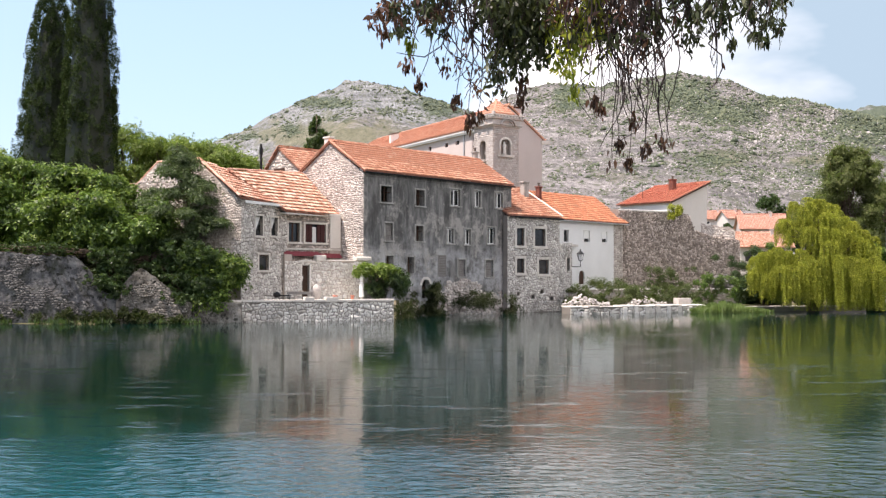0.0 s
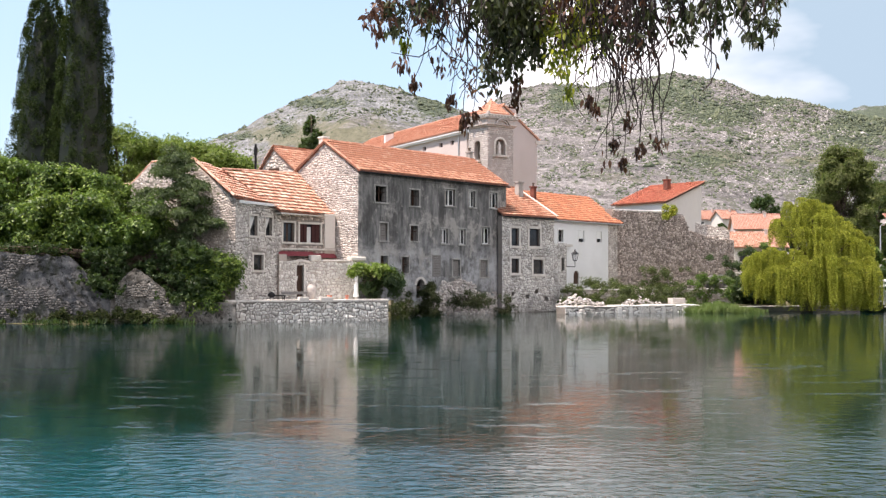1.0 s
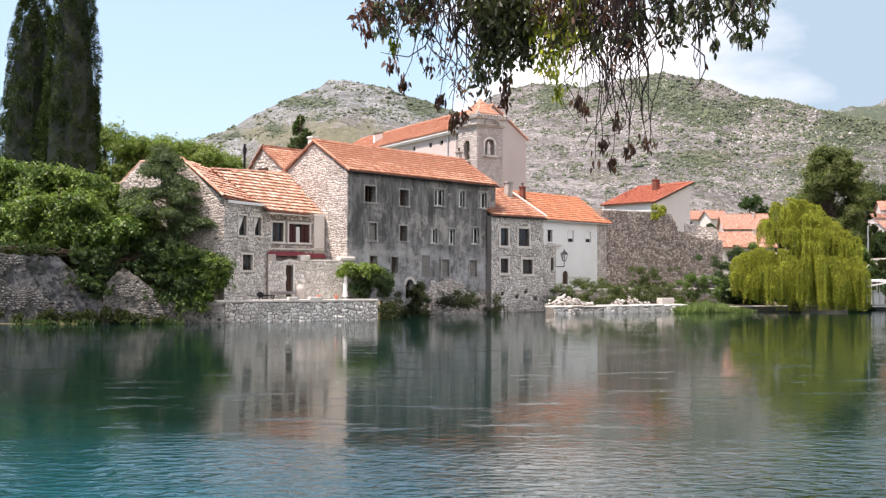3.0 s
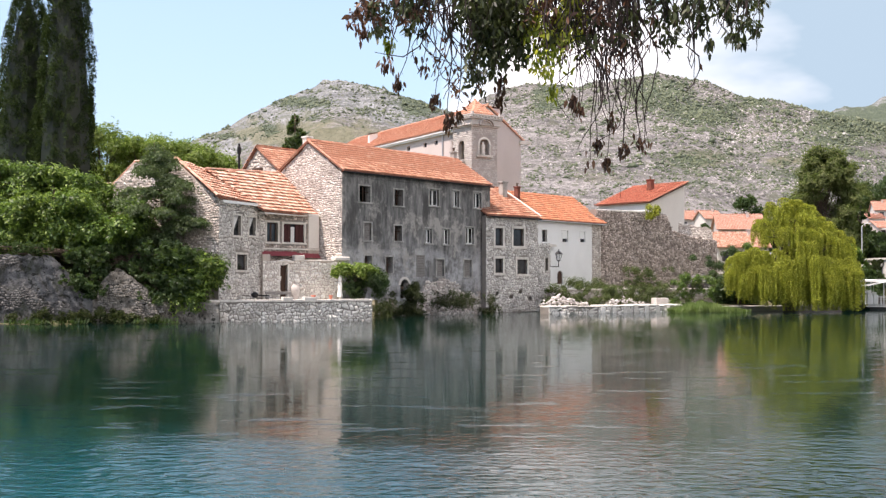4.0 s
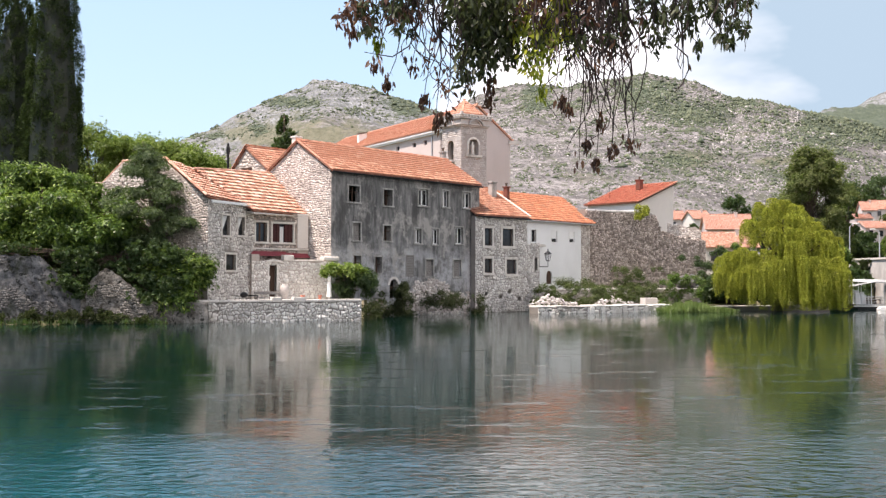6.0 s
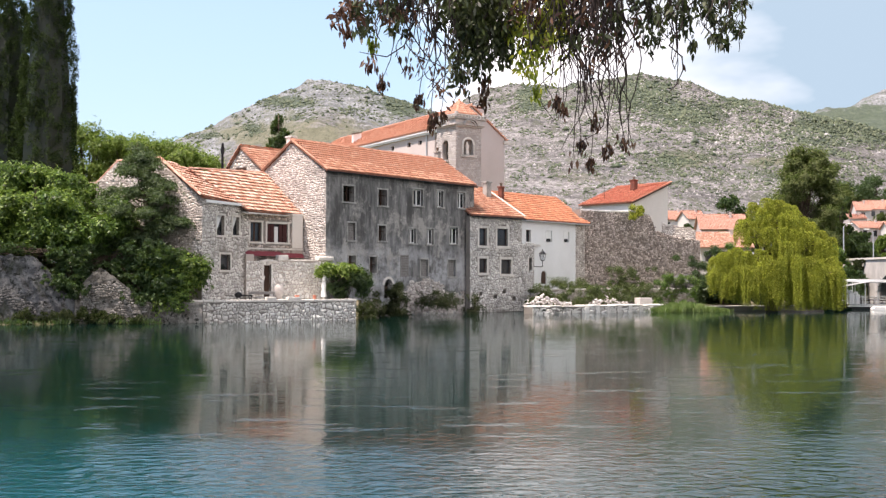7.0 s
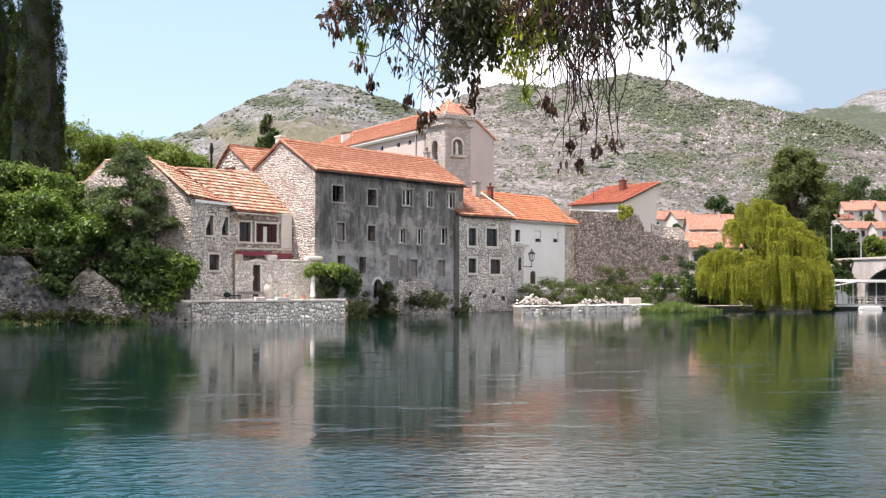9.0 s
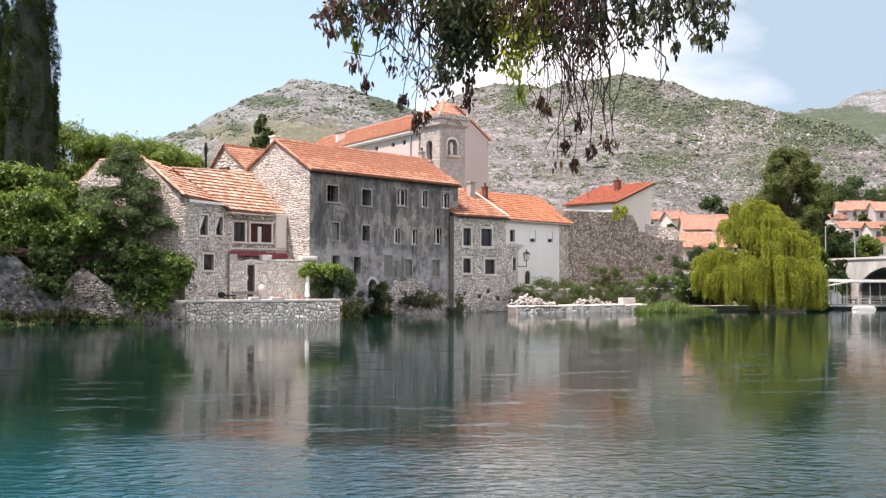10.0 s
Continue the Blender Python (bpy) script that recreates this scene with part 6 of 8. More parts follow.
while x < 13.9:
    w = rng.uniform(0.5, 1.2)
    part("quay_slab", Build().box(x, min(x + w, 14.0) - 0.03, rng.uniform(-0.12, 0.0), 1.3, 0.5, 0.56 + rng.uniform(0.0, 0.1)), M_STONE_PALE_ONE, qy, bevel=0.03)
    x += w
part("quay_floor", Build().prism([(-0.3, 1.2), (24, 1.2), (24, 8), (5.0, 8)], "z", -1.0, 0.52), M_SOIL, qy)
m_g = along(11.0, 93.6, 60)
gw = thing("garden_wall", m_g, "low brown garden retaining wall with flat coping", "wall")
gwall = part("masonry", Build().box(0, 21, 0.0, 0.5, -0.5, 1.8), M_MORTAR_WARM, gw)
clad(gw, gwall, Matrix.Identity(4), 0, 21, 0.3, 1.8, 0.4, 0.22, [], 103, M_STONE_WARM)
part("coping", Build().box(0, 21, -0.08, 0.58, 1.8, 1.92), M_TRIM, gw, bevel=0.02)
blk = thing("stone_block", m_q @ pose(12.3, 1.4, 0.62), "squared pale stone block on the quay", "stone")
part("block", Build().box(-0.7, 0.7, -0.35, 0.35, 0.0, 0.55), M_ASHLAR, blk, bevel=0.03)
far_q = thing("far_quay", along(24.4, 94.6, 66), "low stone quay edge under the willow", "quay", kind="structure")
part("quay_wall", Build().box(0, 16.0, 0.0, 2.5, -2, 0.35), M_MORTAR, far_q)
part("quay_edge", Build().box(0, 16.0, -0.06, 0.5, 0.35, 0.45), M_TRIM, far_q, bevel=0.02)
rng = random.Random(12)
heap = []
for k in range(130):
    u = rng.uniform(0.1, 4.4)
    h = 0.85 * max(0.0, 1 - abs(u - 2.0) / 2.6)
    p = m_q @ Vector((u, 0.7 + rng.uniform(0, 1.6), 0.62 + rng.uniform(0, 1) * h))
    heap.append((*p, rng.choice((0.05, 0.07, 0.08, 0.1, 0.15))))
for k in range(80):
    u = rng.uniform(6.8, 10.6)
    h = 0.7 * max(0.0, 1 - abs(u - 8.5) / 2.2)
    p = m_q @ Vector((u, 1.0 + rng.uniform(0, 1.2), 0.62 + rng.uniform(0, 1) * h))
    heap.append((*p, rng.choice((0.05, 0.06, 0.08, 0.09, 0.13))))
boulders("rubble_stone", heap, 5, M_STONE_WHITE, "broken white limestone in a rubble heap", "rubble heaps on the quay")
boulders("boulder", [(27.0, 104.6, 2.2, 1.25), (28.1, 104.2, 1.6, 0.95), (26.2, 104.2, 1.6, 0.7)], 6, M_STONE_GREYER, "large grey limestone boulder below the fortress wall", "boulders by the wall")

# wall lantern
ln = thing("wall_lantern", m_s @ pose(7.45, 0.1, 0), "black iron wall lantern on a long bracket", "lantern")
part("bracket", Build().tube([(0.0, 0, 3.85), (1.15, 0, 3.85)], [0.035, 0.035], 8), M_METAL_DARK, ln)
part("stem", Build().tube([(1.15, 0, 3.82), (1.15, 0, 4.35)], [0.03, 0.03], 8), M_METAL_DARK, ln)
lamp = part("cage", Build().lathe([(0.1, 4.33), (0.16, 4.37), (0.17, 4.4)], 1.15, 0, 6), M_METAL_DARK, ln)
for k in range(6):
    a = math.pi * k / 3
    part("bar", Build().tube([(1.15 + 0.17 * math.cos(a), 0.17 * math.sin(a), 4.4), (1.15 + 0.29 * math.cos(a), 0.29 * math.sin(a), 4.95)], [0.018, 0.018], 5), M_METAL_DARK, lamp)
part("glass", Build().lathe([(0.15, 4.4), (0.27, 4.94)], 1.15, 0, 6), M_WHITE, lamp, "pale frosted glass")
part("hood", Build().lathe([(0.34, 4.95), (0.32, 5.0), (0.12, 5.18), (0.05, 5.22), (0.05, 5.34), (0.01, 5.4)], 1.15, 0, 12), M_METAL_DARK, ln)

# ---- bridge ----
br = thing("stone_bridge", pose(48.0, 118.0, 0, 0, 0, -90), "pale stone arched bridge over the river", "bridge")
BW = 7.0
arches = [(8.2, 24.0), (28.0, 44.0), (48.0, 64.0), (68.0, 84.0)]
bp = [(-8.0, -2.0)]
for a, c in arches:
    bp += [(a, -2.0)] + [((a + c) / 2 - (c - a) / 2 * math.cos(t), 1.6 + 2.5 * math.sin(t)) for t in [math.pi * i / 14 for i in range(15)]] + [(c, -2.0)]
bp += [(118.0, -2.0), (118.0, 4.85), (-8.0, 4.85)]
part("span", Build().prism(bp, "y", 0.0, BW), M_BRIDGE, br, "pale ashlar masonry")
for a, c in arches[:2]:
    for i in range(18):
        t0, t1 = math.pi * i / 18 + 0.008, math.pi * (i + 1) / 18 - 0.008
        e = lambda t, g: ((a + c) / 2 - ((c - a) / 2 + g) * math.cos(t), 1.6 + (2.5 + g) * math.sin(t))
        part("voussoir", Build().prism([e(t0, 0.0), e(t0, 0.55), e(t1, 0.55), e(t1, 0.0)], "y", -0.06, 0.1), M_BRIDGE, br)
# shade under the arches, put in as a thin dark lining
for a, c in arches[:2]:
    ring = lambda g: [((a + c) / 2 - ((c - a) / 2 - g) * math.cos(t), 1.6 + (2.5 - g) * math.sin(t)) for t in [math.pi * i / 14 for i in range(15)]]
    part("arch_lining", Build().prism([(a + 0.02, -1.0)] + ring(0.02) + [(c - 0.02, -1.0), (c - 0.12, -1.0)] + ring(0.12)[::-1] + [(a + 0.12, -1.0)], "y", 0.15, BW - 0.05), M_MORTAR_DARK, br, "dark lining that stands for the shade under the arch")
part("parapet_coping", Build().box(-8, 118, -0.12, 0.4, 4.85, 5.05).box(-8, 118, BW - 0.4, BW + 0.12, 4.85, 5.05), M_TRIM, br)

# ---- tour boat ----
bo = thing("tour_boat", pose(39.4, 100.2, 0), "white open tour boat with flat canopy moored by the quay", "boat")
hull = Build()
hull.prism([(0.0, 0.9), (1.6, 0.35), (2.2, -0.1), (9.5, -0.1), (9.5, 0.35), (1.9, 0.45)], "y", 0.2, 2.2)
part("hull", hull, M_METAL_DARK, bo, "dark hull")
part("rubbing_strake", Build().box(1.6, 9.5, 0.1, 0.2, 0.28, 0.4), M_WHITE_PAINT, bo)
part("deck", Build().box(1.8, 9.5, 0.0, 2.4, 0.42, 0.52), M_METAL_GREY, bo)
part("float", Build().prism([(3.6, 0.05), (3.9, -0.1), (5.6, -0.1), (5.8, 0.1), (5.5, 0.32), (3.9, 0.32)], "y", -0.5, 0.1), M_WHITE_PAINT, bo, "small white dinghy hull", bevel=0.05)
part("canopy_roof", Build().prism([(1.0, 2.72), (1.0, 2.66), (2.4, 2.55), (9.6, 2.6), (9.6, 2.78), (2.6, 2.82)], "y", -0.2, 2.6), M_WHITE_PAINT, bo, "white canopy roof")
for x in (1.5, 2.0, 3.2, 5.4, 7.4, 9.3):
    for y in (0.05, 2.35):
        part("post", Build().box(x - 0.03, x + 0.03, y - 0.03, y + 0.03, 0.5, 2.7), M_WHITE_PAINT, bo)
for z in (0.72, 0.98, 1.25):
    part("rail", Build().tube([(1.8, 0.05, z), (9.5, 0.05, z)], [0.022, 0.022], 6), M_WHITE_PAINT, bo)
part("gangway_rail", Build().tube([(-1.0, 0.3, 1.35), (0.2, 0.3, 0.95), (1.8, 0.3, 0.75)], [0.025] * 3, 6), M_WHITE_PAINT, bo)
part("gangway_rail", Build().tube([(-1.0, 0.3, 1.7), (0.2, 0.3, 1.4), (1.8, 0.3, 1.3)], [0.025] * 3, 6), M_WHITE_PAINT, bo)
for x in (3.0, 4.2, 5.4, 6.6, 7.8):
    part("table", Build().box(x, x + 0.8, 0.9, 1.5, 1.1, 1.16).box(x + 0.35, x + 0.45, 1.15, 1.25, 0.5, 1.1), M_CREAM, bo, "small pale deck table")
    part("bench", Build().box(x, x + 0.8, 1.7, 2.1, 0.85, 0.92).box(x + 0.1, x + 0.2, 1.75, 2.0, 0.5, 0.85).box(x + 0.6, x + 0.7, 1.75, 2.0, 0.5, 0.85), M_WOOD_DARK, bo)
part("awning", Build().prism([(0.9, 2.18), (1.0, 2.1), (3.6, 2.62), (3.6, 2.7)], "y", -0.35, 1.2), M_WHITE_PAINT, bo, "slanting white awning over the entrance")
for x in (1.75, 2.15, 2.55, 2.95):
    part("rail_post", Build().box(x - 0.025, x + 0.025, 0.0, 0.05, 0.5, 1.3), M_WHITE_PAINT, bo)
for x, h in ((2.2, 1.9), (2.75, 1.75)):
    part("seat_cover", Build().box(x - 0.22, x + 0.22, 0.7, 1.1, 0.5, h - 0.35).box(x - 0.22, x + 0.22, 1.05, 1.15, h - 0.35, h - 0.1), M_WHITE_PAINT, bo, "white covered chair", bevel=0.05)
part("fascia", Build().box(3.0, 9.6, -0.24, -0.2, 2.5, 2.6), M_METAL_GREY, bo)

# street lamps on the far road
def street_lamp(x, y, z0, z1, side):
    s = thing("street_lamp", pose(x, y, z0), "tall grey steel street lamp", "street lamp", "street lamps by the bridge")
    h = z1 - z0
    part("pole", Build().tube([(0, 0, -2), (0, 0, h * 0.93), (side * 0.25, 0, h * 0.98), (side * 0.6, 0, h)], [0.08, 0.06, 0.045, 0.035], 8), M_METAL_GREY, s)
    part("head", Build().box(min(side * 0.5, side * 1.1), max(side * 0.5, side * 1.0), -0.1, 0.1, h - 0.05, h + 0.05), M_WHITE_PAINT, s, bevel=0.03)


street_lamp(48.6, 120.0, 3.5, 9.0, 1)
street_lamp(54.1, 125.0, 3.5, 8.6, -1)

# ---- houses in the distance ----
def far_house(px, py, z, w, l, h, rise, az, wall, roof, wins=3, label="white house with terracotta roof in the far town"):
    """A gabled house: front w long at bearing az, l deep."""
    t = thing("town_house", along(px, py, az, z), label, "house", "houses of the far town")
    b = Build().box(0, w, 0, l, -6, h)
    b.prism([(0.0, h), (l, h), (l / 2, h + rise)], "x", 0.0, w)
    part("wall", b, wall, t)
    for k in range(wins):
        cx = w * (k + 0.5) / wins
        wd = part("window", Build().box(cx - 0.5, cx + 0.5, -0.06, -0.01, h - 2.1, h - 0.7), M_GLASS, t)
        part("sill", Build().box(cx - 0.6, cx + 0.6, -0.12, 0.0, h - 2.22, h - 2.1), M_TRIM, wd)
    rr = random.Random(int(px * 10))
    e = 0.5
    s = e * rise / (l / 2)
    tiled_roof(t, "roof_front", [(-0.4, -e, h - s + 0.12), (w + 0.4, -e, h - s + 0.12), (w + 0.4, l / 2, h + rise + 0.12), (-0.4, l / 2, h + rise + 0.12)], roof, rr, 0, "", roof)
    tiled_roof(t, "roof_back", [(w + 0.4, l + e, h - s + 0.12), (-0.4, l + e, h - s + 0.12), (-0.4, l / 2, h + rise + 0.12), (w + 0.4, l / 2, h + rise + 0.12)], roof, rr, 0, "", roof)
    chimney(t, w * 0.7, l * 0.4, h + rise * 0.5, h + rise + 0.5, 0.4, 0.4, M_PINK)
    return t


far_house(-25.0, 82, 3.5, 3.8, 4.0, 5.6, 0.75, 92, M_CREAM, M_TILE_DUSTY, 1, "low outbuilding with faded tile roof behind the trees")
far_house(40.7, 150, 5.4, 7.0, 6.0, 1.9, 1.9, 92, M_CREAM, M_TILE_PALE, 3, "low cream house with faded tile roof across the bank")
TOWN = (  # place, eaves and ridge height, length, bearing, wall and how many windows
    (124.4, 290, 21.7, 2.2, 7.0, 88, M_CREAM, 3), (120.2, 288, 21.2, 2.2, 3.4, 100, M_CREAM, 1), (129.0, 285, 21.1, 2.2, 6.5, 92, M_PINK, 2),
    (111.1, 270, 17.9, 1.1, 3.8, 96, M_PINK, 1), (105.1, 250, 14.7, 1.5, 7.4, 84, M_PINK, 3), (107.6, 240, 14.2, 1.4, 6.5, 96, M_CREAM, 2),
    (85.4, 190, 9.2, 1.0, 5.5, 95, M_CREAM, 2), (50.4, 185, 11.4, 2.3, 7.5, 96, M_PINK, 3), (61.3, 235, 15.8, 1.7, 3.8, 80, M_CREAM, 1),
    (57.6, 245, 16.2, 1.8, 6.0, 95, M_CREAM, 2), (55.0, 255, 17.0, 1.6, 2.8, 88, M_CREAM, 1), (66.5, 260, 16.4, 1.7, 5.0, 92, M_PINK, 2), (96.0, 262, 15.5, 1.6, 6.0, 90, M_CREAM, 2))
for x, y, eave, rise, w, az, wall, wins in TOWN:
    far_house(x, y, eave - 4.0, w, 6.0, 4.0, rise, az, wall, M_TILE_FAR, wins)
# ---- trees and bushes ----
def limbs(b, rng, base, top, spread, n, r0):
    """A trunk from base to top with limbs; returns the limbs' tips."""
    base, top = Vector(base), Vector(top)
    pts = [base.lerp(top, i / 5) + Vector((rng.uniform(-1, 1), rng.uniform(-1, 1), 0)) * 0.06 * (top - base).length * (0 < i < 5) for i in range(6)]
    b.tube(pts, [r0 * (1 - 0.14 * i) for i in range(6)], 8)
    tips = []
    for k in range(n):
        s = pts[rng.randint(2, 5)]
        a = rng.uniform(0, 2 * math.pi)
        e = s + Vector((math.cos(a) * spread * rng.uniform(0.5, 1), math.sin(a) * spread * rng.uniform(0.5, 1), rng.uniform(0.2, 0.9) * spread))
        mid_ = s.lerp(e, 0.5) + Vector((0, 0, 0.12 * spread))
        b.tube([s, mid_, e], [r0 * 0.4, r0 * 0.25, r0 * 0.08], 6)
        tips.append(e)
    return tips


def leafy(name, label, category, base, clumps, leaves, size, material, seed, trunk=True, squash=0.8, droop=0.0, aspect=0.5, group="", shell=0.3, trunk_r=0.16, soft=1.0, stars=0):
    """A tree or bush: clumps are (x, y, z, radius) round which its leaves grow."""
    nr, rng = np.random.default_rng(seed), random.Random(seed)
    c = np.array(clumps, dtype=float)
    t = thing(name, pose(*base), label, category, group)
    # finer clumps on the big ones give an uneven outline
    sub, rad = [], []
    for x, y, z, r in c:
        n = max(9, int(36 * min(r, 2.2)))
        for _ in range(n):
            d = nr.normal(size=3)
            d /= np.linalg.norm(d)
            d[2] *= squash
            k = nr.uniform(0.25, 1.08)
            sub.append((x + d[0] * r * k, y + d[1] * r * k, z + d[2] * r * k))
            rad.append(r * nr.uniform(0.11, 0.3) * soft)
    sub, rad = np.array(sub), np.array(rad)
    o = np.array(base, dtype=float)
    if stars:
        pts, outs = starry(clumps, leaves // stars, nr)
        v, f = rosette_quads(nr, pts - o, outs, size, stars, aspect, droop)
    else:
        pts = clump_points(nr, sub, rad, leaves, squash, shell) - o
        v, f = leaf_quads(nr, pts, size, droop, aspect)
    me = mesh_arrays("crown", v, f)
    part("crown", me, material, t)
    if trunk:
        b = Build()
        head = c[c[:, 2].argmax(), :3] - o
        tops = limbs(b, rng, (0, 0, -0.3), (head[0] * 0.6, head[1] * 0.6, head[2] * 0.62), 0.5 * c[:, 3].max(), 4, trunk_r)
        for x, y, z, r in c:
            s = Vector((head[0] * 0.3, head[1] * 0.3, head[2] * rng.uniform(0.3, 0.6)))
            e = Vector((x - o[0], y - o[1], z - o[2]))
            b.tube([s, s.lerp(e, 0.5) + Vector((0, 0, 0.1 * r)), e], [trunk_r * 0.45, trunk_r * 0.3, 0.02], 6)
        part("trunk", b, M_BARK, t, "branching bark-covered trunk", smooth=True)
    return t


# laurel and fig trees over the river wall
hedge_top = lambda x: np.interp(x, [-36, -30, -27.5, -24, -21.5, -20, -18.6], [10.6, 10.9, 10.4, 10.0, 9.3, 8.6, 7.0])
rng = random.Random(31)
for i, bx in enumerate((-34.5, -30.6, -27.2, -23.6, -20.4)):
    cl = []
    for k in range(30):
        x, y = bx + rng.uniform(-2.3, 2.3), 71.8 + rng.uniform(-2.6, 2.6)
        top = hedge_top(x) - 0.3 * abs(y - 72)
        r = rng.uniform(0.55, 1.15)
        cl.append((x, y, rng.uniform(4.4, top - r), r))
    for k in range(12):
        x = bx + rng.uniform(-2.2, 2.2)
        r = rng.uniform(0.4, 0.9)
        cl.append((x, 72 + rng.uniform(-1.5, 1.5), hedge_top(x) - r * 0.85, r))
    for k in range(20):
        cl.append((bx + rng.uniform(-2.4, 2.4), 68.9 + rng.uniform(-0.5, 0.9), rng.uniform(4.5, 7.6), rng.uniform(0.4, 0.85)))
    leafy("broadleaf_tree", "dense green broadleaf tree leaning over the river wall", "tree", (bx, 72.0, 3.6), cl, 60000, 0.235, M_LEAF_FIG if i % 2 else M_LEAF, 300 + i, group="trees over the river wall", stars=6, aspect=0.4, droop=0.2)
cl = [(-20.9 + rng.uniform(-1.5, 1.5), 67.9 + rng.uniform(-0.5, 0.9), rng.uniform(1.9, 4.8), rng.uniform(0.5, 0.9)) for k in range(22)]
cl += [(-16.2 + rng.uniform(-1.7, 1.8), 68.7 + rng.uniform(-0.4, 0.9), rng.uniform(1.2, 4.7), rng.uniform(0.55, 0.9)) for k in range(30)]
cl += [(-18.6 + rng.uniform(-1.7, 1.8), 68.9 + rng.uniform(-0.2, 0.9), rng.uniform(3.3, 4.9), rng.uniform(0.5, 0.8)) for k in range(14)]
cl += [(-28 + rng.uniform(-8, 5.5), 67.4 + rng.uniform(-0.2, 0.6), rng.uniform(4.3, 4.9), rng.uniform(0.3, 0.6)) for k in range(26)]
leafy("ivy", "dark ivy hanging over the broken wall", "ivy", (-19.0, 69.8, 3.4), cl, 42000, 0.17, M_LEAF_DARK, 320, trunk_r=0.04)
cl = [(-14.9 + rng.uniform(-1.0, 0.9), 69.4 + rng.uniform(-0.4, 0.5), rng.uniform(0.6, 4.3), rng.uniform(0.5, 0.8)) for k in range(16)]
cl += [(-13.7 + rng.uniform(-0.8, 0.8), 70.1 + rng.uniform(-0.3, 0.4), rng.uniform(2.0, 4.0), rng.uniform(0.45, 0.75)) for k in range(16)]
leafy("fig_bush", "broad-leaved fig bush growing at the terrace corner", "bush", (-14.7, 70.4, 1.0), cl, 26000, 0.2, M_LEAF_FIG, 321, stars=5, aspect=0.45, droop=0.2)

cl = [(-27.06 + 0.99 * u, 66.3 + 0.13 * u + rng.uniform(-0.2, 0.3), rng.uniform(0.0, 0.75), rng.uniform(0.22, 0.42)) for u in [rng.uniform(3.5, 11.0) for k in range(44)] + [rng.uniform(-9, 4) for k in range(16)]]
leafy("waterline_scrub", "dark weedy scrub along the foot of the ruined wall", "bush", (-20.0, 67.4, 0.0), cl, 15000, 0.13, M_LEAF_DULL, 323, trunk=False, soft=2.0)

# cedar in front of the stone house
def tiered(name, label, base, height, reach, material, seed, tiers, needles, size, lean=(0, 0), start=0.12, tilt=0.15):
    nr, rng = np.random.default_rng(seed), random.Random(seed)
    t = thing(name, pose(*base), label, "tree")
    b = Build()
    tip = Vector((lean[0], lean[1], height))
    b.tube([(0, 0, -0.3), tip * 0.5, tip], [0.18, 0.12, 0.03], 8)
    pts = []
    for k in range(tiers):
        f = start + (1 - start) * (k / tiers)
        s = tip * f
        a = rng.uniform(0, 2 * math.pi)
        length = reach * (1 - f) ** 0.75 * rng.uniform(0.65, 1.1) + 0.15
        way = Vector((math.cos(a), math.sin(a), tilt + rng.uniform(-0.1, 0.15)))
        e = s + way * length
        b.tube([s, s.lerp(e, 0.6) + Vector((0, 0, 0.05 * length)), e], [0.05, 0.03, 0.01], 5)
        n = int(needles * (0.25 + length / reach))
        u = nr.uniform(0.15, 1.0, n) ** 0.8
        w = 0.28 * length * (1.1 - u) + 0.16
        side = np.array((-way.y, way.x, 0))
        q = np.array(s)[None] + np.array(way)[None] * (length * u)[:, None] + side[None] * (nr.normal(size=n) * w * 0.8)[:, None]
        q[:, 2] += nr.normal(size=n) * 0.10 - 0.08 * u * length * 0.4
        pts.append(q)
    v, f = leaf_quads(nr, np.concatenate(pts), size, 0.0, 0.3, 1.5)
    part("crown", mesh_arrays("crown", v, f), material, t)
    part("trunk", b, M_BARK, t, smooth=True)
    return t


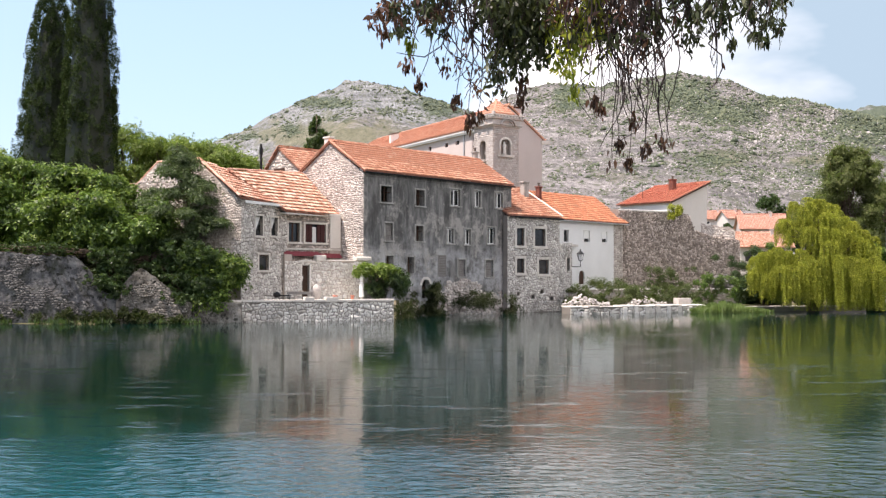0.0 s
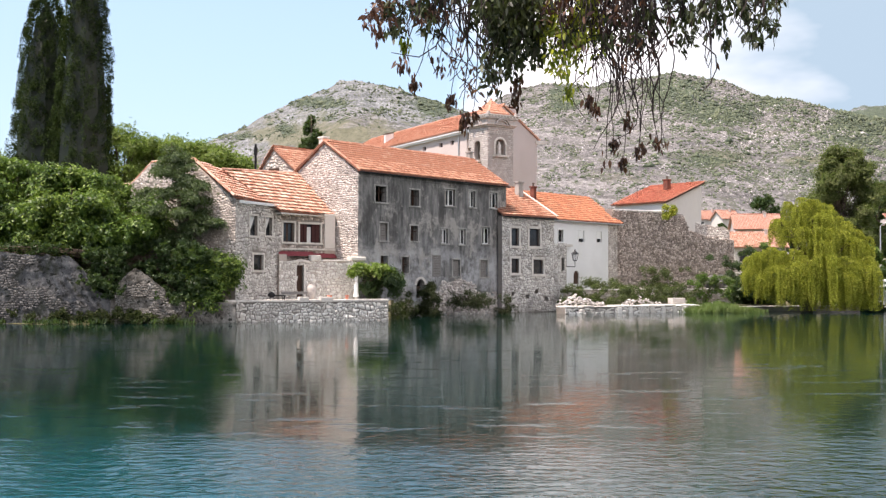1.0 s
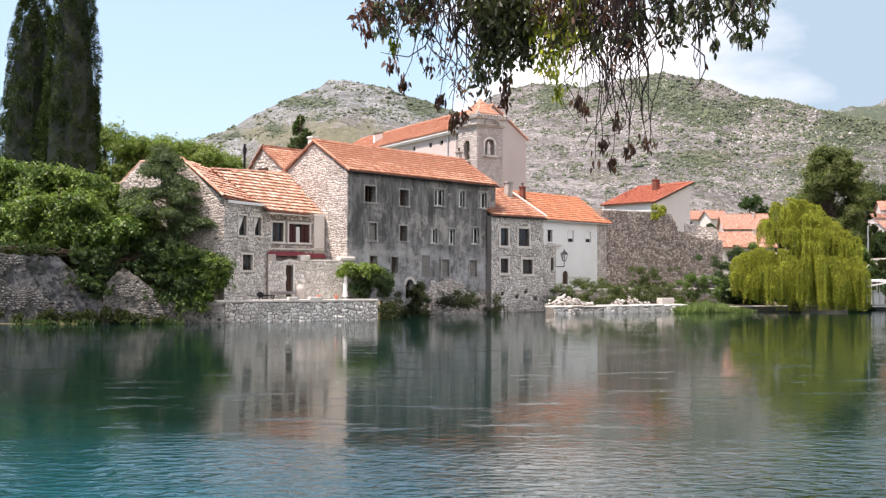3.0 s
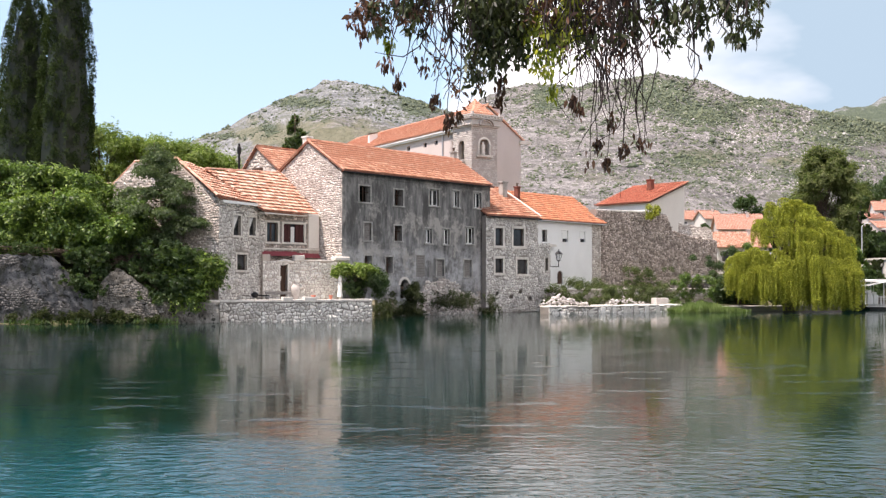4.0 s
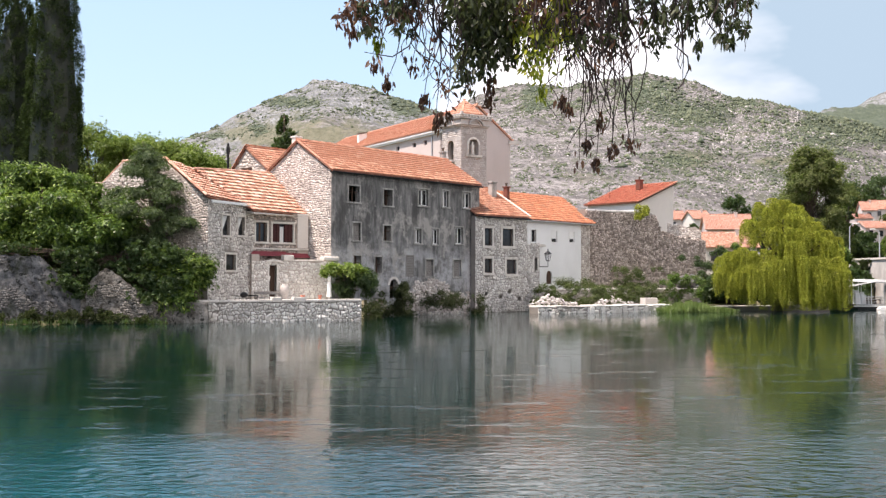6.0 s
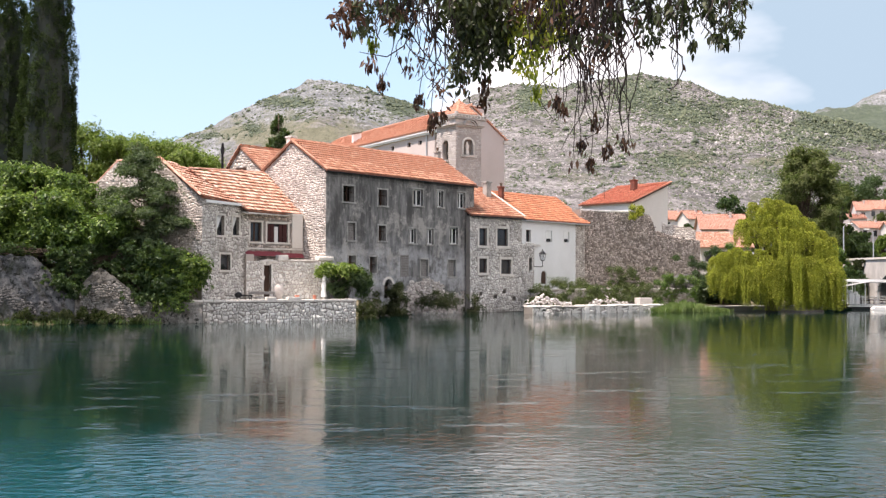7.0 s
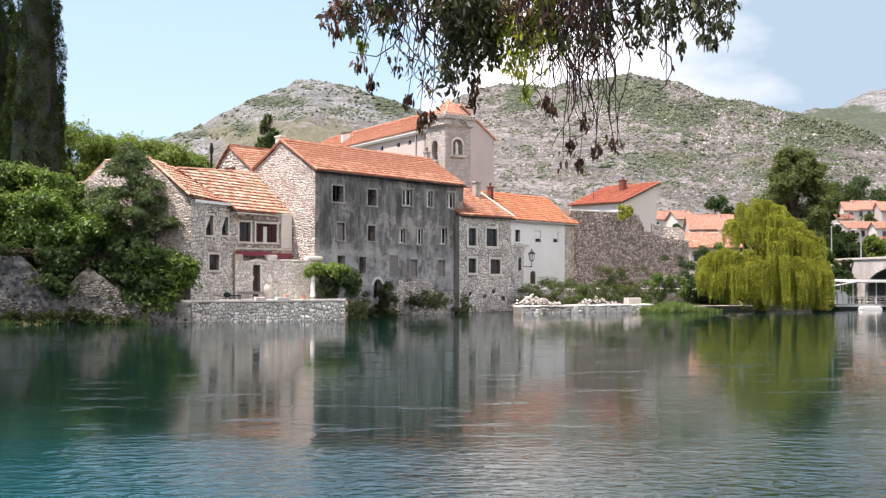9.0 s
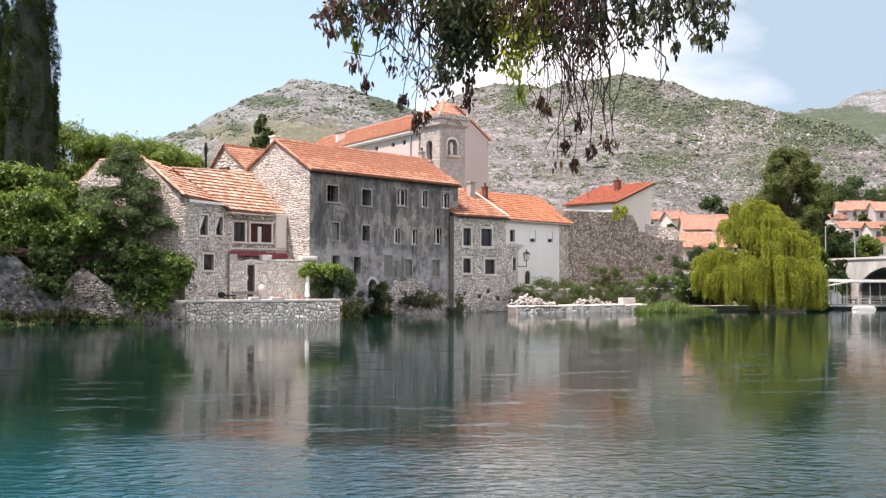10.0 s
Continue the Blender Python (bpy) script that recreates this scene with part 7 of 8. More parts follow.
def cedar(x, y, z, seed):
    """A broad cedar: drooping boughs in tiers, each carrying flat pads of needles."""
    nr, rng = np.random.default_rng(seed), random.Random(seed)
    t = thing("cedar", pose(x, y, z), "grey-green cedar with layered drooping boughs before the stone house", "tree")
    b = Build()
    b.tube([(0, 0, -0.3), (-0.25, 0.1, 3.0), (-0.6, 0.2, 5.6), (-0.95, 0.2, 7.9)], [0.2, 0.15, 0.09, 0.02], 8)
    b.tube([(-0.45, 0.15, 4.6), (0.0, 0.1, 6.0), (0.15, 0.0, 7.1)], [0.08, 0.05, 0.015], 6)
    pts, outs = [], []
    for k in range(50):
        f = (k + rng.uniform(0, 1)) / 50
        h = 0.7 + f * 7.1
        wide = np.interp(f, [0, 0.2, 0.45, 0.65, 0.8, 0.92, 1], [2.3, 3.0, 2.9, 2.0, 1.15, 0.55, 0.12])
        lean = -0.95 * f if k % 3 else -0.1 * f
        s = Vector((lean, 0.15, h if k % 3 else min(h, 6.9)))
        a = rng.uniform(0, 2 * math.pi)
        length = wide * rng.uniform(0.4, 1.1)
        e = s + Vector((math.cos(a) * length + 0.45 * (1 - f), math.sin(a) * length * 0.8, rng.uniform(-0.6, 0.5)))
        m_ = s.lerp(e, 0.55) + Vector((0, 0, 0.14 * length))
        b.tube([s, m_, e], [0.05, 0.03, 0.008], 5)
        for q in range(3 + int(3.2 * length)):
            u = rng.uniform(0.5, 1.08)
            c = s.lerp(m_, u / 0.55) if u < 0.55 else m_.lerp(e, (u - 0.55) / 0.45)
            c = np.array(c) + nr.normal(size=3) * (0.2, 0.2, 0.06)
            n = int(rng.uniform(40, 85))
            d = nr.normal(size=(n, 3)) * (0.27, 0.27, 0.09) * rng.uniform(0.7, 1.25)
            d[:, 2] -= 0.5 * (d[:, 0] ** 2 + d[:, 1] ** 2)
            pts.append(c + d)
            o = d * (1.2, 1.2, 1) + (0, 0, 0.25)
            outs.append(o / np.linalg.norm(o, axis=1)[:, None])
    v, f = rosette_quads(nr, np.concatenate(pts), np.concatenate(outs), 0.17, 3, 0.3, 0.05)
    part("crown", mesh_arrays("crown", v, f), M_CEDAR, t)
    part("trunk", b, M_BARK, t, smooth=True)


cedar(-16.4, 70.9, 3.7, 41)
tiered("fir_tree", "dark fir tree behind the roofs", (-12.2, 105, 6.0), 12.4, 3.4, M_LEAF_DARK, 42, 80, 300, 0.3, (0, 0), 0.1, 0.1)

# cypresses
def cypress(x, y, z, h, r, seed, taper):
    nr = np.random.default_rng(seed)
    t = thing("cypress", pose(x, y, z), "tall dark columnar cypress behind the trees", "tree", "pair of cypresses")
    n = 1250
    f = nr.uniform(0, 1, n) ** 0.9
    a = nr.uniform(0, 2 * np.pi, n)
    prof = np.interp(f, [0, 0.06, 0.25, 0.5, 0.75, 0.92, 1], taper) * r
    wob = 1 + 0.09 * np.sin(a * 3 + f * 9 + seed) + 0.07 * np.sin(a * 7 - f * 23)
    rr = prof * wob * nr.uniform(0.84, 1.0, n)
    c = np.stack([rr * np.cos(a), rr * np.sin(a), f * h], 1)
    out = np.stack([np.cos(a), np.sin(a), np.zeros(n)], 1)
    tall, fat = nr.uniform(0.45, 1.0, n), nr.uniform(0.16, 0.3, n)
    k = np.repeat(np.arange(n), 84)
    u = nr.uniform(0, 1, len(k))                     # upright plumes, fat below and pointed above
    d = nr.normal(size=(len(k), 3)) * (1, 1, 0.3)
    d /= np.linalg.norm(d, axis=1)[:, None]
    pts = c[k] + out[k] * (0.16 * u)[:, None] + d * (fat[k] * np.sqrt(np.clip(1.05 - u, 0, 1)))[:, None]
    pts[:, 2] += (u - 0.4) * tall[k]
    o = d + out[k] * 0.3 + (0, 0, 0.9)
    v, q = rosette_quads(nr, pts, o / np.linalg.norm(o, axis=1)[:, None], 0.14, 1, 0.42, -0.5)
    part("crown", mesh_arrays("crown", v, q), M_CYPRESS, t)
    # opaque dark core added inside the crown to stand for its shaded depth
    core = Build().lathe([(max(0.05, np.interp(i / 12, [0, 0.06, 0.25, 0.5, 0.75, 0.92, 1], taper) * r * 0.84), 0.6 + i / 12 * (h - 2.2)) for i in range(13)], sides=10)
    part("inner_wood", core, M_LEAF_CORE, t, "opaque dark core for the crown's shaded depth")
    part("trunk", Build().tube([(0, 0, -1), (0, 0, h * 0.5), (0, 0, h * 0.9)], [0.3, 0.18, 0.05], 8), M_BARK, t)


cypress(-28.5, 88, 4.5, 27.5, 2.35, 51, [0.75, 1.0, 1.0, 0.86, 0.62, 0.34, 0.05])
cypress(-33.0, 92, 4.5, 23.0, 2.9, 52, [0.7, 1.0, 1.0, 0.9, 0.66, 0.36, 0.05])

# umbrella pines and other crowns behind
rng = random.Random(61)
for i, (x, y, z, w, h) in enumerate(((-31.4, 108, 16.4, 2.6, 1.7), (-27.2, 110, 15.9, 3.3, 1.6), (-23.2, 111, 15.0, 3.2, 1.5), (-20.2, 112, 13.7, 2.6, 1.4), (-29.2, 111, 15.6, 2.4, 1.5), (-25.2, 112, 15.4, 2.7, 1.5), (-21.7, 113, 14.3, 2.4, 1.4), (-38.5, 86, 11.9, 2.8, 1.6), (-35.4, 84, 11.8, 1.6, 1.2))):
    cl = []
    for k in range(16):
        a, q = rng.uniform(0, 6.28), rng.uniform(0, 1) ** 0.5
        cl.append((x + w * q * math.cos(a), y + w * q * math.sin(a), z + h * (0.5 - q * q) - 0.2 + rng.uniform(-0.3, 0.3), rng.uniform(0.8, 1.15)))
        cl.append((x + w * q * math.cos(a), y + w * q * math.sin(a), z - 1.4 - rng.uniform(0, 5.0), rng.uniform(0.8, 1.1)))
    leafy("stone_pine", "rounded light green pine crown behind the roofs", "tree", (x, y, 4.0), cl, 21000, 0.27, M_PINE, 400 + i, group="pines behind the houses", trunk_r=0.22, stars=5, aspect=0.35)

# terrace plants
cl = [(-6.2 + 3.0 * rng.uniform(0, 1), 76.3 + rng.uniform(-0.4, 0.5), 3.4 + rng.uniform(-0.3, 0.22), rng.uniform(0.18, 0.38)) for k in range(26)]
leafy("climbing_vine", "bright yellow-green vine over the courtyard wall and parasol", "vine", (-5.5, 76.5, 1.1), cl, 4600, 0.2, M_LEAF_VINE, 71, trunk_r=0.03, stars=4, aspect=0.55)
cl = [(-3.9 + rng.uniform(-1.3, 1.3), 77.0 + rng.uniform(-0.6, 0.5), rng.uniform(1.7, 3.0), rng.uniform(0.4, 0.6)) for k in range(14)]
leafy("laurel_bush", "dark glossy laurel bush on the terrace", "bush", (-3.9, 77.0, 1.1), cl, 12000, 0.18, M_LEAF_DARK, 72, trunk_r=0.03, stars=5, aspect=0.42)

# scrub at the foot of the houses
for i, (x, y, z, w, h, n, mat) in enumerate((
        (-0.9, 80.9, 0.2, 0.9, 2.0, 6500, M_LEAF_DULL), (2.2, 84.2, 0.9, 1.3, 0.9, 1500, M_LEAF_DULL), (3.2, 85.2, 0.8, 0.9, 1.2, 1300, M_LEAF_DULL), (5.4, 87.0, 0.2, 0.5, 1.2, 1100, M_LEAF_DULL),
        (-2.4, 79.2, 0.3, 0.6, 0.9, 1200, M_LEAF_DULL), (-2.75, 75.6, 0.0, 0.35, 1.0, 1800, M_LEAF_DULL),
        (12.6, 92.6, 0.9, 1.5, 1.5, 5200, M_LEAF_SCRUB), (15.6, 94.2, 0.8, 1.7, 1.2, 4800, M_LEAF_SCRUB), (20.0, 99.0, 2.0, 1.5, 1.7, 4600, M_LEAF_SCRUB),
        (18.3, 95.6, 0.9, 1.0, 1.3, 2600, M_LEAF_SCRUB), (21.6, 97.3, 1.1, 1.5, 1.2, 3400, M_LEAF_SCRUB),
        (24.0, 96.2, 0.5, 1.35, 2.4, 7000, M_LEAF), (28.9, 105.4, 1.6, 1.6, 3.8, 12000, M_LEAF_DARK), (31.8, 106.2, 1.6, 1.6, 4.6, 9000, M_LEAF), (28.6, 100.0, 1.2, 2.0, 1.2, 4500, M_LEAF_SCRUB), (15.0, 99.0, 2.0, 2.0, 0.7, 3000, M_LEAF_SCRUB))):
    cl = [(x + rng.gauss(0, 0.7) * w, y + rng.uniform(-0.5, 0.5), z - 0.15 + rng.uniform(0, 1) ** 1.6 * h * 1.15, rng.uniform(0.14, 0.42) * (0.6 + 0.3 * w)) for k in range(34)]
    leafy("bush", "scrubby green bush at the foot of the walls", "bush", (x, y, z - 0.2), cl, int(n * 2.0), 0.13, mat, 500 + i, group="bushes on the bank", trunk_r=0.012, stars=4, aspect=0.4)
cl = [(26.1 + rng.uniform(-0.9, 0.9), 110.0, 8.9 + rng.uniform(-0.2, 0.8), rng.uniform(0.3, 0.5)) for k in range(8)]
leafy("wall_shrub", "yellow-green shrub growing on the fortress wall", "bush", (23.4, 109.0, 9.2), [(a - 2.7, b - 1.0, c + 0.25, d * 0.8) for a, b, c, d in cl], 2400, 0.17, M_WILLOW, 73, trunk_r=0.03, stars=4)

# reeds along the quay
nr = np.random.default_rng(75)
n = 3800
m_reed = along(20.9, 91.2, 70)
u = nr.uniform(0, 7.2, n)
hgt = nr.uniform(0.35, 0.8, n) * np.interp(u, [0, 1.5, 3.0, 5, 7.2], [0.6, 1.1, 1.3, 0.8, 0.4])
base = np.stack([u, nr.normal(size=n) * 0.45, np.full(n, -0.05)], 1)
lean = nr.normal(size=(n, 3)) * 0.18
side = np.stack([nr.normal(size=n), nr.normal(size=n), np.zeros(n)], 1)
side /= np.linalg.norm(side, axis=1)[:, None]
tip = base + lean
tip[:, 2] = hgt
midp = base + lean * 0.3
midp[:, 2] = hgt * 0.55
v = np.stack([base, midp + side * 0.03, tip, midp - side * 0.03], 1).reshape(-1, 3)
ob = part("reeds", mesh_arrays("reeds", v, np.arange(4 * n).reshape(-1, 4)), M_REED, None, "bright green reeds along the quay", kind="stuff")
ob.matrix_world = m_reed
ob["category"] = "reeds"
n = 2600
u = nr.choice(nr.uniform(-34, 13, 60), n) + nr.normal(size=n) * 0.25
base = np.stack([u, -0.9 + nr.normal(size=n) * 0.3, np.full(n, 0.0)], 1)
lean = nr.normal(size=(n, 3)) * 0.12
tip = base + lean
tip[:, 2] = nr.uniform(0.1, 0.45, n)
side = nr.normal(size=(n, 3)) * (1, 1, 0)
side /= np.linalg.norm(side, axis=1)[:, None]
midp = base * 0.5 + tip * 0.5
v = np.stack([base, midp + side * 0.04, tip, midp - side * 0.04], 1).reshape(-1, 3)
ob = part("bank_grass", mesh_arrays("bank_grass", v, np.arange(4 * n).reshape(-1, 4)), M_LEAF_DARK, None, "dull green grass at the waterline", kind="stuff")
ob.matrix_world = m_lb
ob["category"] = "grass"

cl = [(47.7, 114.6 + rng.uniform(-1.8, 1.6), rng.uniform(2.6, 5.0), rng.uniform(0.3, 0.6)) for k in range(16)]
leafy("bridge_ivy", "brownish ivy hanging over the bridge end", "ivy", (47.7, 115.0, 1.0), cl, 5000, 0.2, M_LEAF_DULL, 74, trunk_r=0.02, soft=1.5)

# weeping willow
def willow(x, y, seed):
    nr, rng = np.random.default_rng(seed), random.Random(seed)
    t = thing("weeping_willow", pose(x, y, 0.2), "large weeping willow with yellow-green hanging branches", "tree")
    b = Build()
    # domes of hanging shoots: centre, crown height, radius, dome height, length of the shoots
    lobes = [(0.7, 0.2, 9.5, 1.2, 1.3, 3.4), (0.5, -0.5, 8.6, 1.2, 1.2, 3.4), (0.2, -1.2, 7.4, 1.3, 1.1, 3.2), (-0.5, 0.4, 9.75, 1.4, 1.5, 3.0), (1.9, 0.6, 9.2, 1.4, 1.4, 2.8), (0.6, -0.7, 8.5, 1.5, 1.2, 2.6), (-2.3, 0.0, 8.0, 0.9, 1.2, 3.0), (-1.5, -1.2, 7.2, 1.3, 1.1, 2.6), (1.9, -1.3, 7.2, 1.4, 1.1, 3.0), (3.2, 0.4, 7.9, 1.1, 1.0, 3.2),
             (4.8, 0.2, 6.9, 1.2, 1.1, 4.6), (5.9, -0.2, 5.8, 0.8, 1.0, 4.2), (3.7, -1.2, 6.2, 1.2, 1.0, 4.4), (0.3, -2.2, 6.0, 1.3, 1.0, 3.6), (-3.3, -0.6, 5.5, 1.0, 0.9, 2.6), (-4.8, -0.4, 4.9, 1.1, 0.9, 2.4), (-2.4, -2.0, 5.2, 1.2, 1.0, 3.4),
             (-4.0, -1.6, 3.9, 1.1, 0.8, 2.6), (2.2, -2.6, 4.8, 1.3, 0.9, 4.2), (4.7, -1.6, 4.6, 1.2, 0.9, 4.2), (-0.9, -3.0, 4.2, 1.3, 0.8, 3.8), (-5.6, -0.6, 3.6, 0.7, 0.6, 1.8), (3.4, -2.6, 3.6, 1.2, 0.8, 3.6), (0.9, -3.0, 4.8, 1.4, 0.8, 4.8), (4.6, -2.4, 3.8, 1.2, 0.8, 3.8), (-2.6, -2.8, 3.9, 1.3, 0.8, 3.6), (-4.6, -1.2, 3.2, 0.9, 0.7, 2.8), (5.6, -1.0, 4.2, 0.9, 0.7, 3.8), (2.4, -3.2, 3.2, 1.2, 0.6, 3.2)]
    b.tube([(0, 0, -0.5), (0.1, 0.1, 1.6), (0.0, 0.0, 3.0)], [0.55, 0.45, 0.38], 10)
    pts = []
    for lx, ly, top, rx, rz, drop in lobes:
        lx *= 0.89
        b.tube([(0, 0, 2.6), (lx * 0.5, ly * 0.5, 2.6 + (top - 3) * 0.55), (lx, ly, top - 0.6)], [0.26, 0.14, 0.03], 7)
        for k in range(8):
            # a tuft of shoots that arch out and then hang
            a, q = rng.uniform(0, 2 * math.pi), rng.uniform(0.0, 1) ** 0.5
            cx, cy = lx + rx * q * math.cos(a), ly + rx * q * math.sin(a) * 0.9
            cz = top - rz * (1 - math.sqrt(max(0, 1 - q * q * 0.96))) - rng.uniform(0, 0.25)
            tr = rng.uniform(0.4, 0.8)
            hang_ = min(cz - 0.1, drop * (rng.uniform(0.3, 0.75) if top > 6.3 else rng.uniform(0.55, 1.15)))
            b.tube([(lx * 0.8, ly * 0.8, top - 1.0), (lx * 0.3 + cx * 0.7, ly * 0.3 + cy * 0.7, cz - 0.1), (cx, cy, cz)], [0.05, 0.03, 0.01], 4)
            for w in range(30):
                g, rr = rng.uniform(0, 2 * math.pi), tr * rng.uniform(0.25, 1.0) ** 0.5
                length = max(0.5, hang_ * rng.uniform(0.55, 1.1))
                n = int(30 * (length + rr))
                u = np.linspace(0.08, 1, n)
                reach = rr * np.minimum(1, 1.9 * u) ** 0.6
                fall = 0.28 * tr * np.sin(np.minimum(u * 4.5, math.pi)) - length * np.clip(u - 0.12, 0, 1) ** 1.25 * 1.15
                sway = nr.normal(size=2) * 0.07
                px = cx + reach * math.cos(g) + sway[0] * u * u + nr.normal(size=n) * 0.04
                py = cy + reach * math.sin(g) + sway[1] * u * u + nr.normal(size=n) * 0.04
                pts.append(np.stack([px, py, np.maximum(cz + fall + nr.normal(size=n) * 0.03, 0.0)], 1))
    v, f = leaf_quads(nr, np.concatenate(pts), 0.125, 0.75, 0.28)
    part("crown", mesh_arrays("crown", v, f), M_WILLOW, t)
    part("trunk", b, M_BARK, t, smooth=True)


willow(32.1, 95.2, 81)

# tall dense tree behind the willow
rng = random.Random(90)
cl = []
for k in range(210):
    f = rng.uniform(0.0, 1.0)
    wide = np.interp(f, [0, 0.3, 0.62, 0.85, 1], [4.0, 4.5, 4.3, 3.2, 1.3])
    q, a = rng.uniform(0.1, 1) ** 0.5, rng.uniform(0, 6.28)
    cl.append((49.9 + wide * q * math.cos(a), 135 + wide * q * math.sin(a), 4.5 + f * 14.1, rng.uniform(0.6, 1.05)))
leafy("tall_tree", "tall dense olive-green tree behind the willow", "tree", (49.9, 135, 3.0), cl, 165000, 0.25, M_POPLAR, 599, trunk_r=0.05, stars=5, aspect=0.45, droop=0.45)

# trees of the far town; dark clumps near willow and boat added as shade
rng = random.Random(91)
for i, (x, y, z0, top, w, n, mat) in enumerate((
        (56.4, 141, 3, 13.8, 2.2, 9000, M_LEAF_DARK), (53.9, 138, 3, 12.0, 2.6, 9000, M_POPLAR), (60.0, 200, 6, 18.0, 3.4, 5000, M_LEAF_DARK), (55.0, 190, 6, 14.0, 2.2, 3000, M_LEAF_DARK),
        (120, 300, 12, 29.0, 5.5, 9000, M_POPLAR), (127, 305, 12, 30.5, 6.5, 9000, M_LEAF_DARK), (136, 310, 12, 32.5, 6.5, 9000, M_LEAF_DARK), (146, 310, 12, 30.0, 6.0, 6000, M_POPLAR), (64.4, 145, 3, 8.6, 2.0, 9000, M_PINE), (58.6, 140, 3, 8.6, 2.3, 9000, M_LEAF_DARK), (61.2, 143, 3, 7.6, 1.8, 6000, M_LEAF_DARK), (29.0, 99.5, 0.4, 3.4, 2.2, 5000, M_LEAF_DARK), (33.5, 100.5, 0.4, 3.8, 2.6, 6000, M_LEAF_DARK), (43.0, 109.0, 0.4, 2.6, 2.4, 6000, M_LEAF_DARK), (46.2, 113.0, 0.8, 4.0, 2.2, 6000, M_LEAF_DARK), (55.5, 117.0, 0.4, 3.6, 3.0, 6000, M_LEAF_DARK), (60.5, 122.0, 0.4, 4.0, 3.2, 6000, M_LEAF_DARK), (38.0, 103.0, 0.4, 4.0, 2.4, 6000, M_LEAF_DARK),
        (112, 283, 12, 19.6, 3.0, 4000, M_POPLAR), (118, 282, 12, 19.2, 2.6, 4000, M_LEAF_DARK), (124, 282, 12, 19.8, 2.8, 4000, M_POPLAR), (131, 280, 12, 18.4, 3.0, 4000, M_LEAF_DARK), (103, 246, 9, 12.8, 2.2, 4000, M_LEAF_DARK), (108, 238, 9, 11.6, 2.4, 4000, M_POPLAR), (112, 236, 9, 12.0, 2.2, 4000, M_LEAF_DARK), (115, 262, 11, 16.4, 2.4, 3500, M_POPLAR), (52.5, 182, 6, 10.4, 1.8, 3500, M_POPLAR), (60.5, 232, 9, 14.4, 1.8, 3000, M_LEAF_DARK), (57, 240, 9, 14.8, 1.6, 3000, M_POPLAR), (45.5, 117, 3, 6.6, 1.8, 4500, M_LEAF), (68, 215, 8, 14.5, 2.4, 3000, M_LEAF_DARK), (76, 232, 10, 17, 2.5, 3000, M_POPLAR), (88, 250, 12, 20, 3, 3000, M_POPLAR), (47, 205, 8, 14, 2.4, 2500, M_POPLAR), (102, 215, 9, 15, 3.0, 3000, M_POPLAR))):
    cl, h = [], top - z0
    for k in range(34):
        f = rng.uniform(0.1, 1)
        q, a = rng.uniform(0.2, 1) ** 0.5, rng.uniform(0, 6.28)
        ww = w * np.interp(f, [0.1, 0.45, 0.75, 1], [0.7, 1, 0.85, 0.3])
        cl.append((x + ww * q * math.cos(a), y + ww * q * math.sin(a), z0 + f * h * 0.95, w * rng.uniform(0.3, 0.42)))
    leafy("far_tree", "dark green tree or bush beyond the river", "tree", (x, y, z0), cl, int(n * 2.0), 0.45 if y > 150 else 0.34, mat, 600 + i, group="trees of the far town", trunk_r=0.3)

# ---- the tree that hangs over the near bank ----
nt = thing("overhanging_tree", pose(5.6, 1.6, 1.1), "tree on the near bank with hanging twigs and half-dry leaves", "tree")
S7 = 7.0 / 1939.0
O7 = Vector((5.6, 1.6, 1.1))


def hang(px, py, y=7.0):
    """A place in the hanging canopy: sideways and downward steps of 3.6 mm from the axis."""
    return Vector(((px - 784) * S7 * y / 7.0, y, 2.9 + (491.4 - py) * S7 * y / 7.0)) - O7


def leaf_shape_mesh(name, spots, nr, size, curl=0.25):
    """Pointed leaves with a midrib fold: spots are positions and hanging directions."""
    n = len(spots)
    p = np.array([s[0] for s in spots])
    d = np.array([s[1] for s in spots])
    d /= np.linalg.norm(d, axis=1)[:, None]
    side = np.cross(d, nr.normal(size=(n, 3)))
    side /= np.linalg.norm(side, axis=1)[:, None]
    nor = np.cross(side, d)
    L = (size * nr.uniform(0.6, 1.3, n))[:, None]
    w = L * nr.uniform(0.13, 0.21, n)[:, None]
    up = nor * L * curl
    v = np.stack([p, p + d * L * 0.3 + side * w - up * 0.25, p + d * L * 0.68 + side * w * 0.75 - up * 0.3, p + d * L - up * 0.5,
                  p + d * L * 0.68 - side * w * 0.75 - up * 0.3, p + d * L * 0.3 - side * w - up * 0.25], 1).reshape(-1, 3)
    k = np.arange(n)[:, None] * 6
    f = np.concatenate([k + np.array([0, 1, 2, 3]), k + np.array([0, 3, 4, 5])])
    return mesh_arrays(name, v, f)


tb = Build()
tb.tube([(0, 0, -0.3), (0.1, 0.1, 1.5), (0.0, 0.3, 3.2), (-0.3, 0.8, 4.4), (-0.2, 1.0, 6.5)], [0.34, 0.28, 0.24, 0.2, 0.1], 12)
part("trunk", tb, M_BARK, nt, smooth=True)
lb_ = Build()
lb_.tube([(-0.2, 0.6, 3.8), (-1.2, 2.6, 4.6), tuple(hang(1420, -190)), tuple(hang(1180, -150)), tuple(hang(900, -120)), tuple(hang(680, -90))], [0.16, 0.11, 0.07, 0.05, 0.035, 0.015], 8)
part("limb", lb_, M_BARK, nt, smooth=True)

nr = np.random.default_rng(17)
rng = random.Random(17)
LEAVES = {"green": [], "yellow": [], "dry": []}


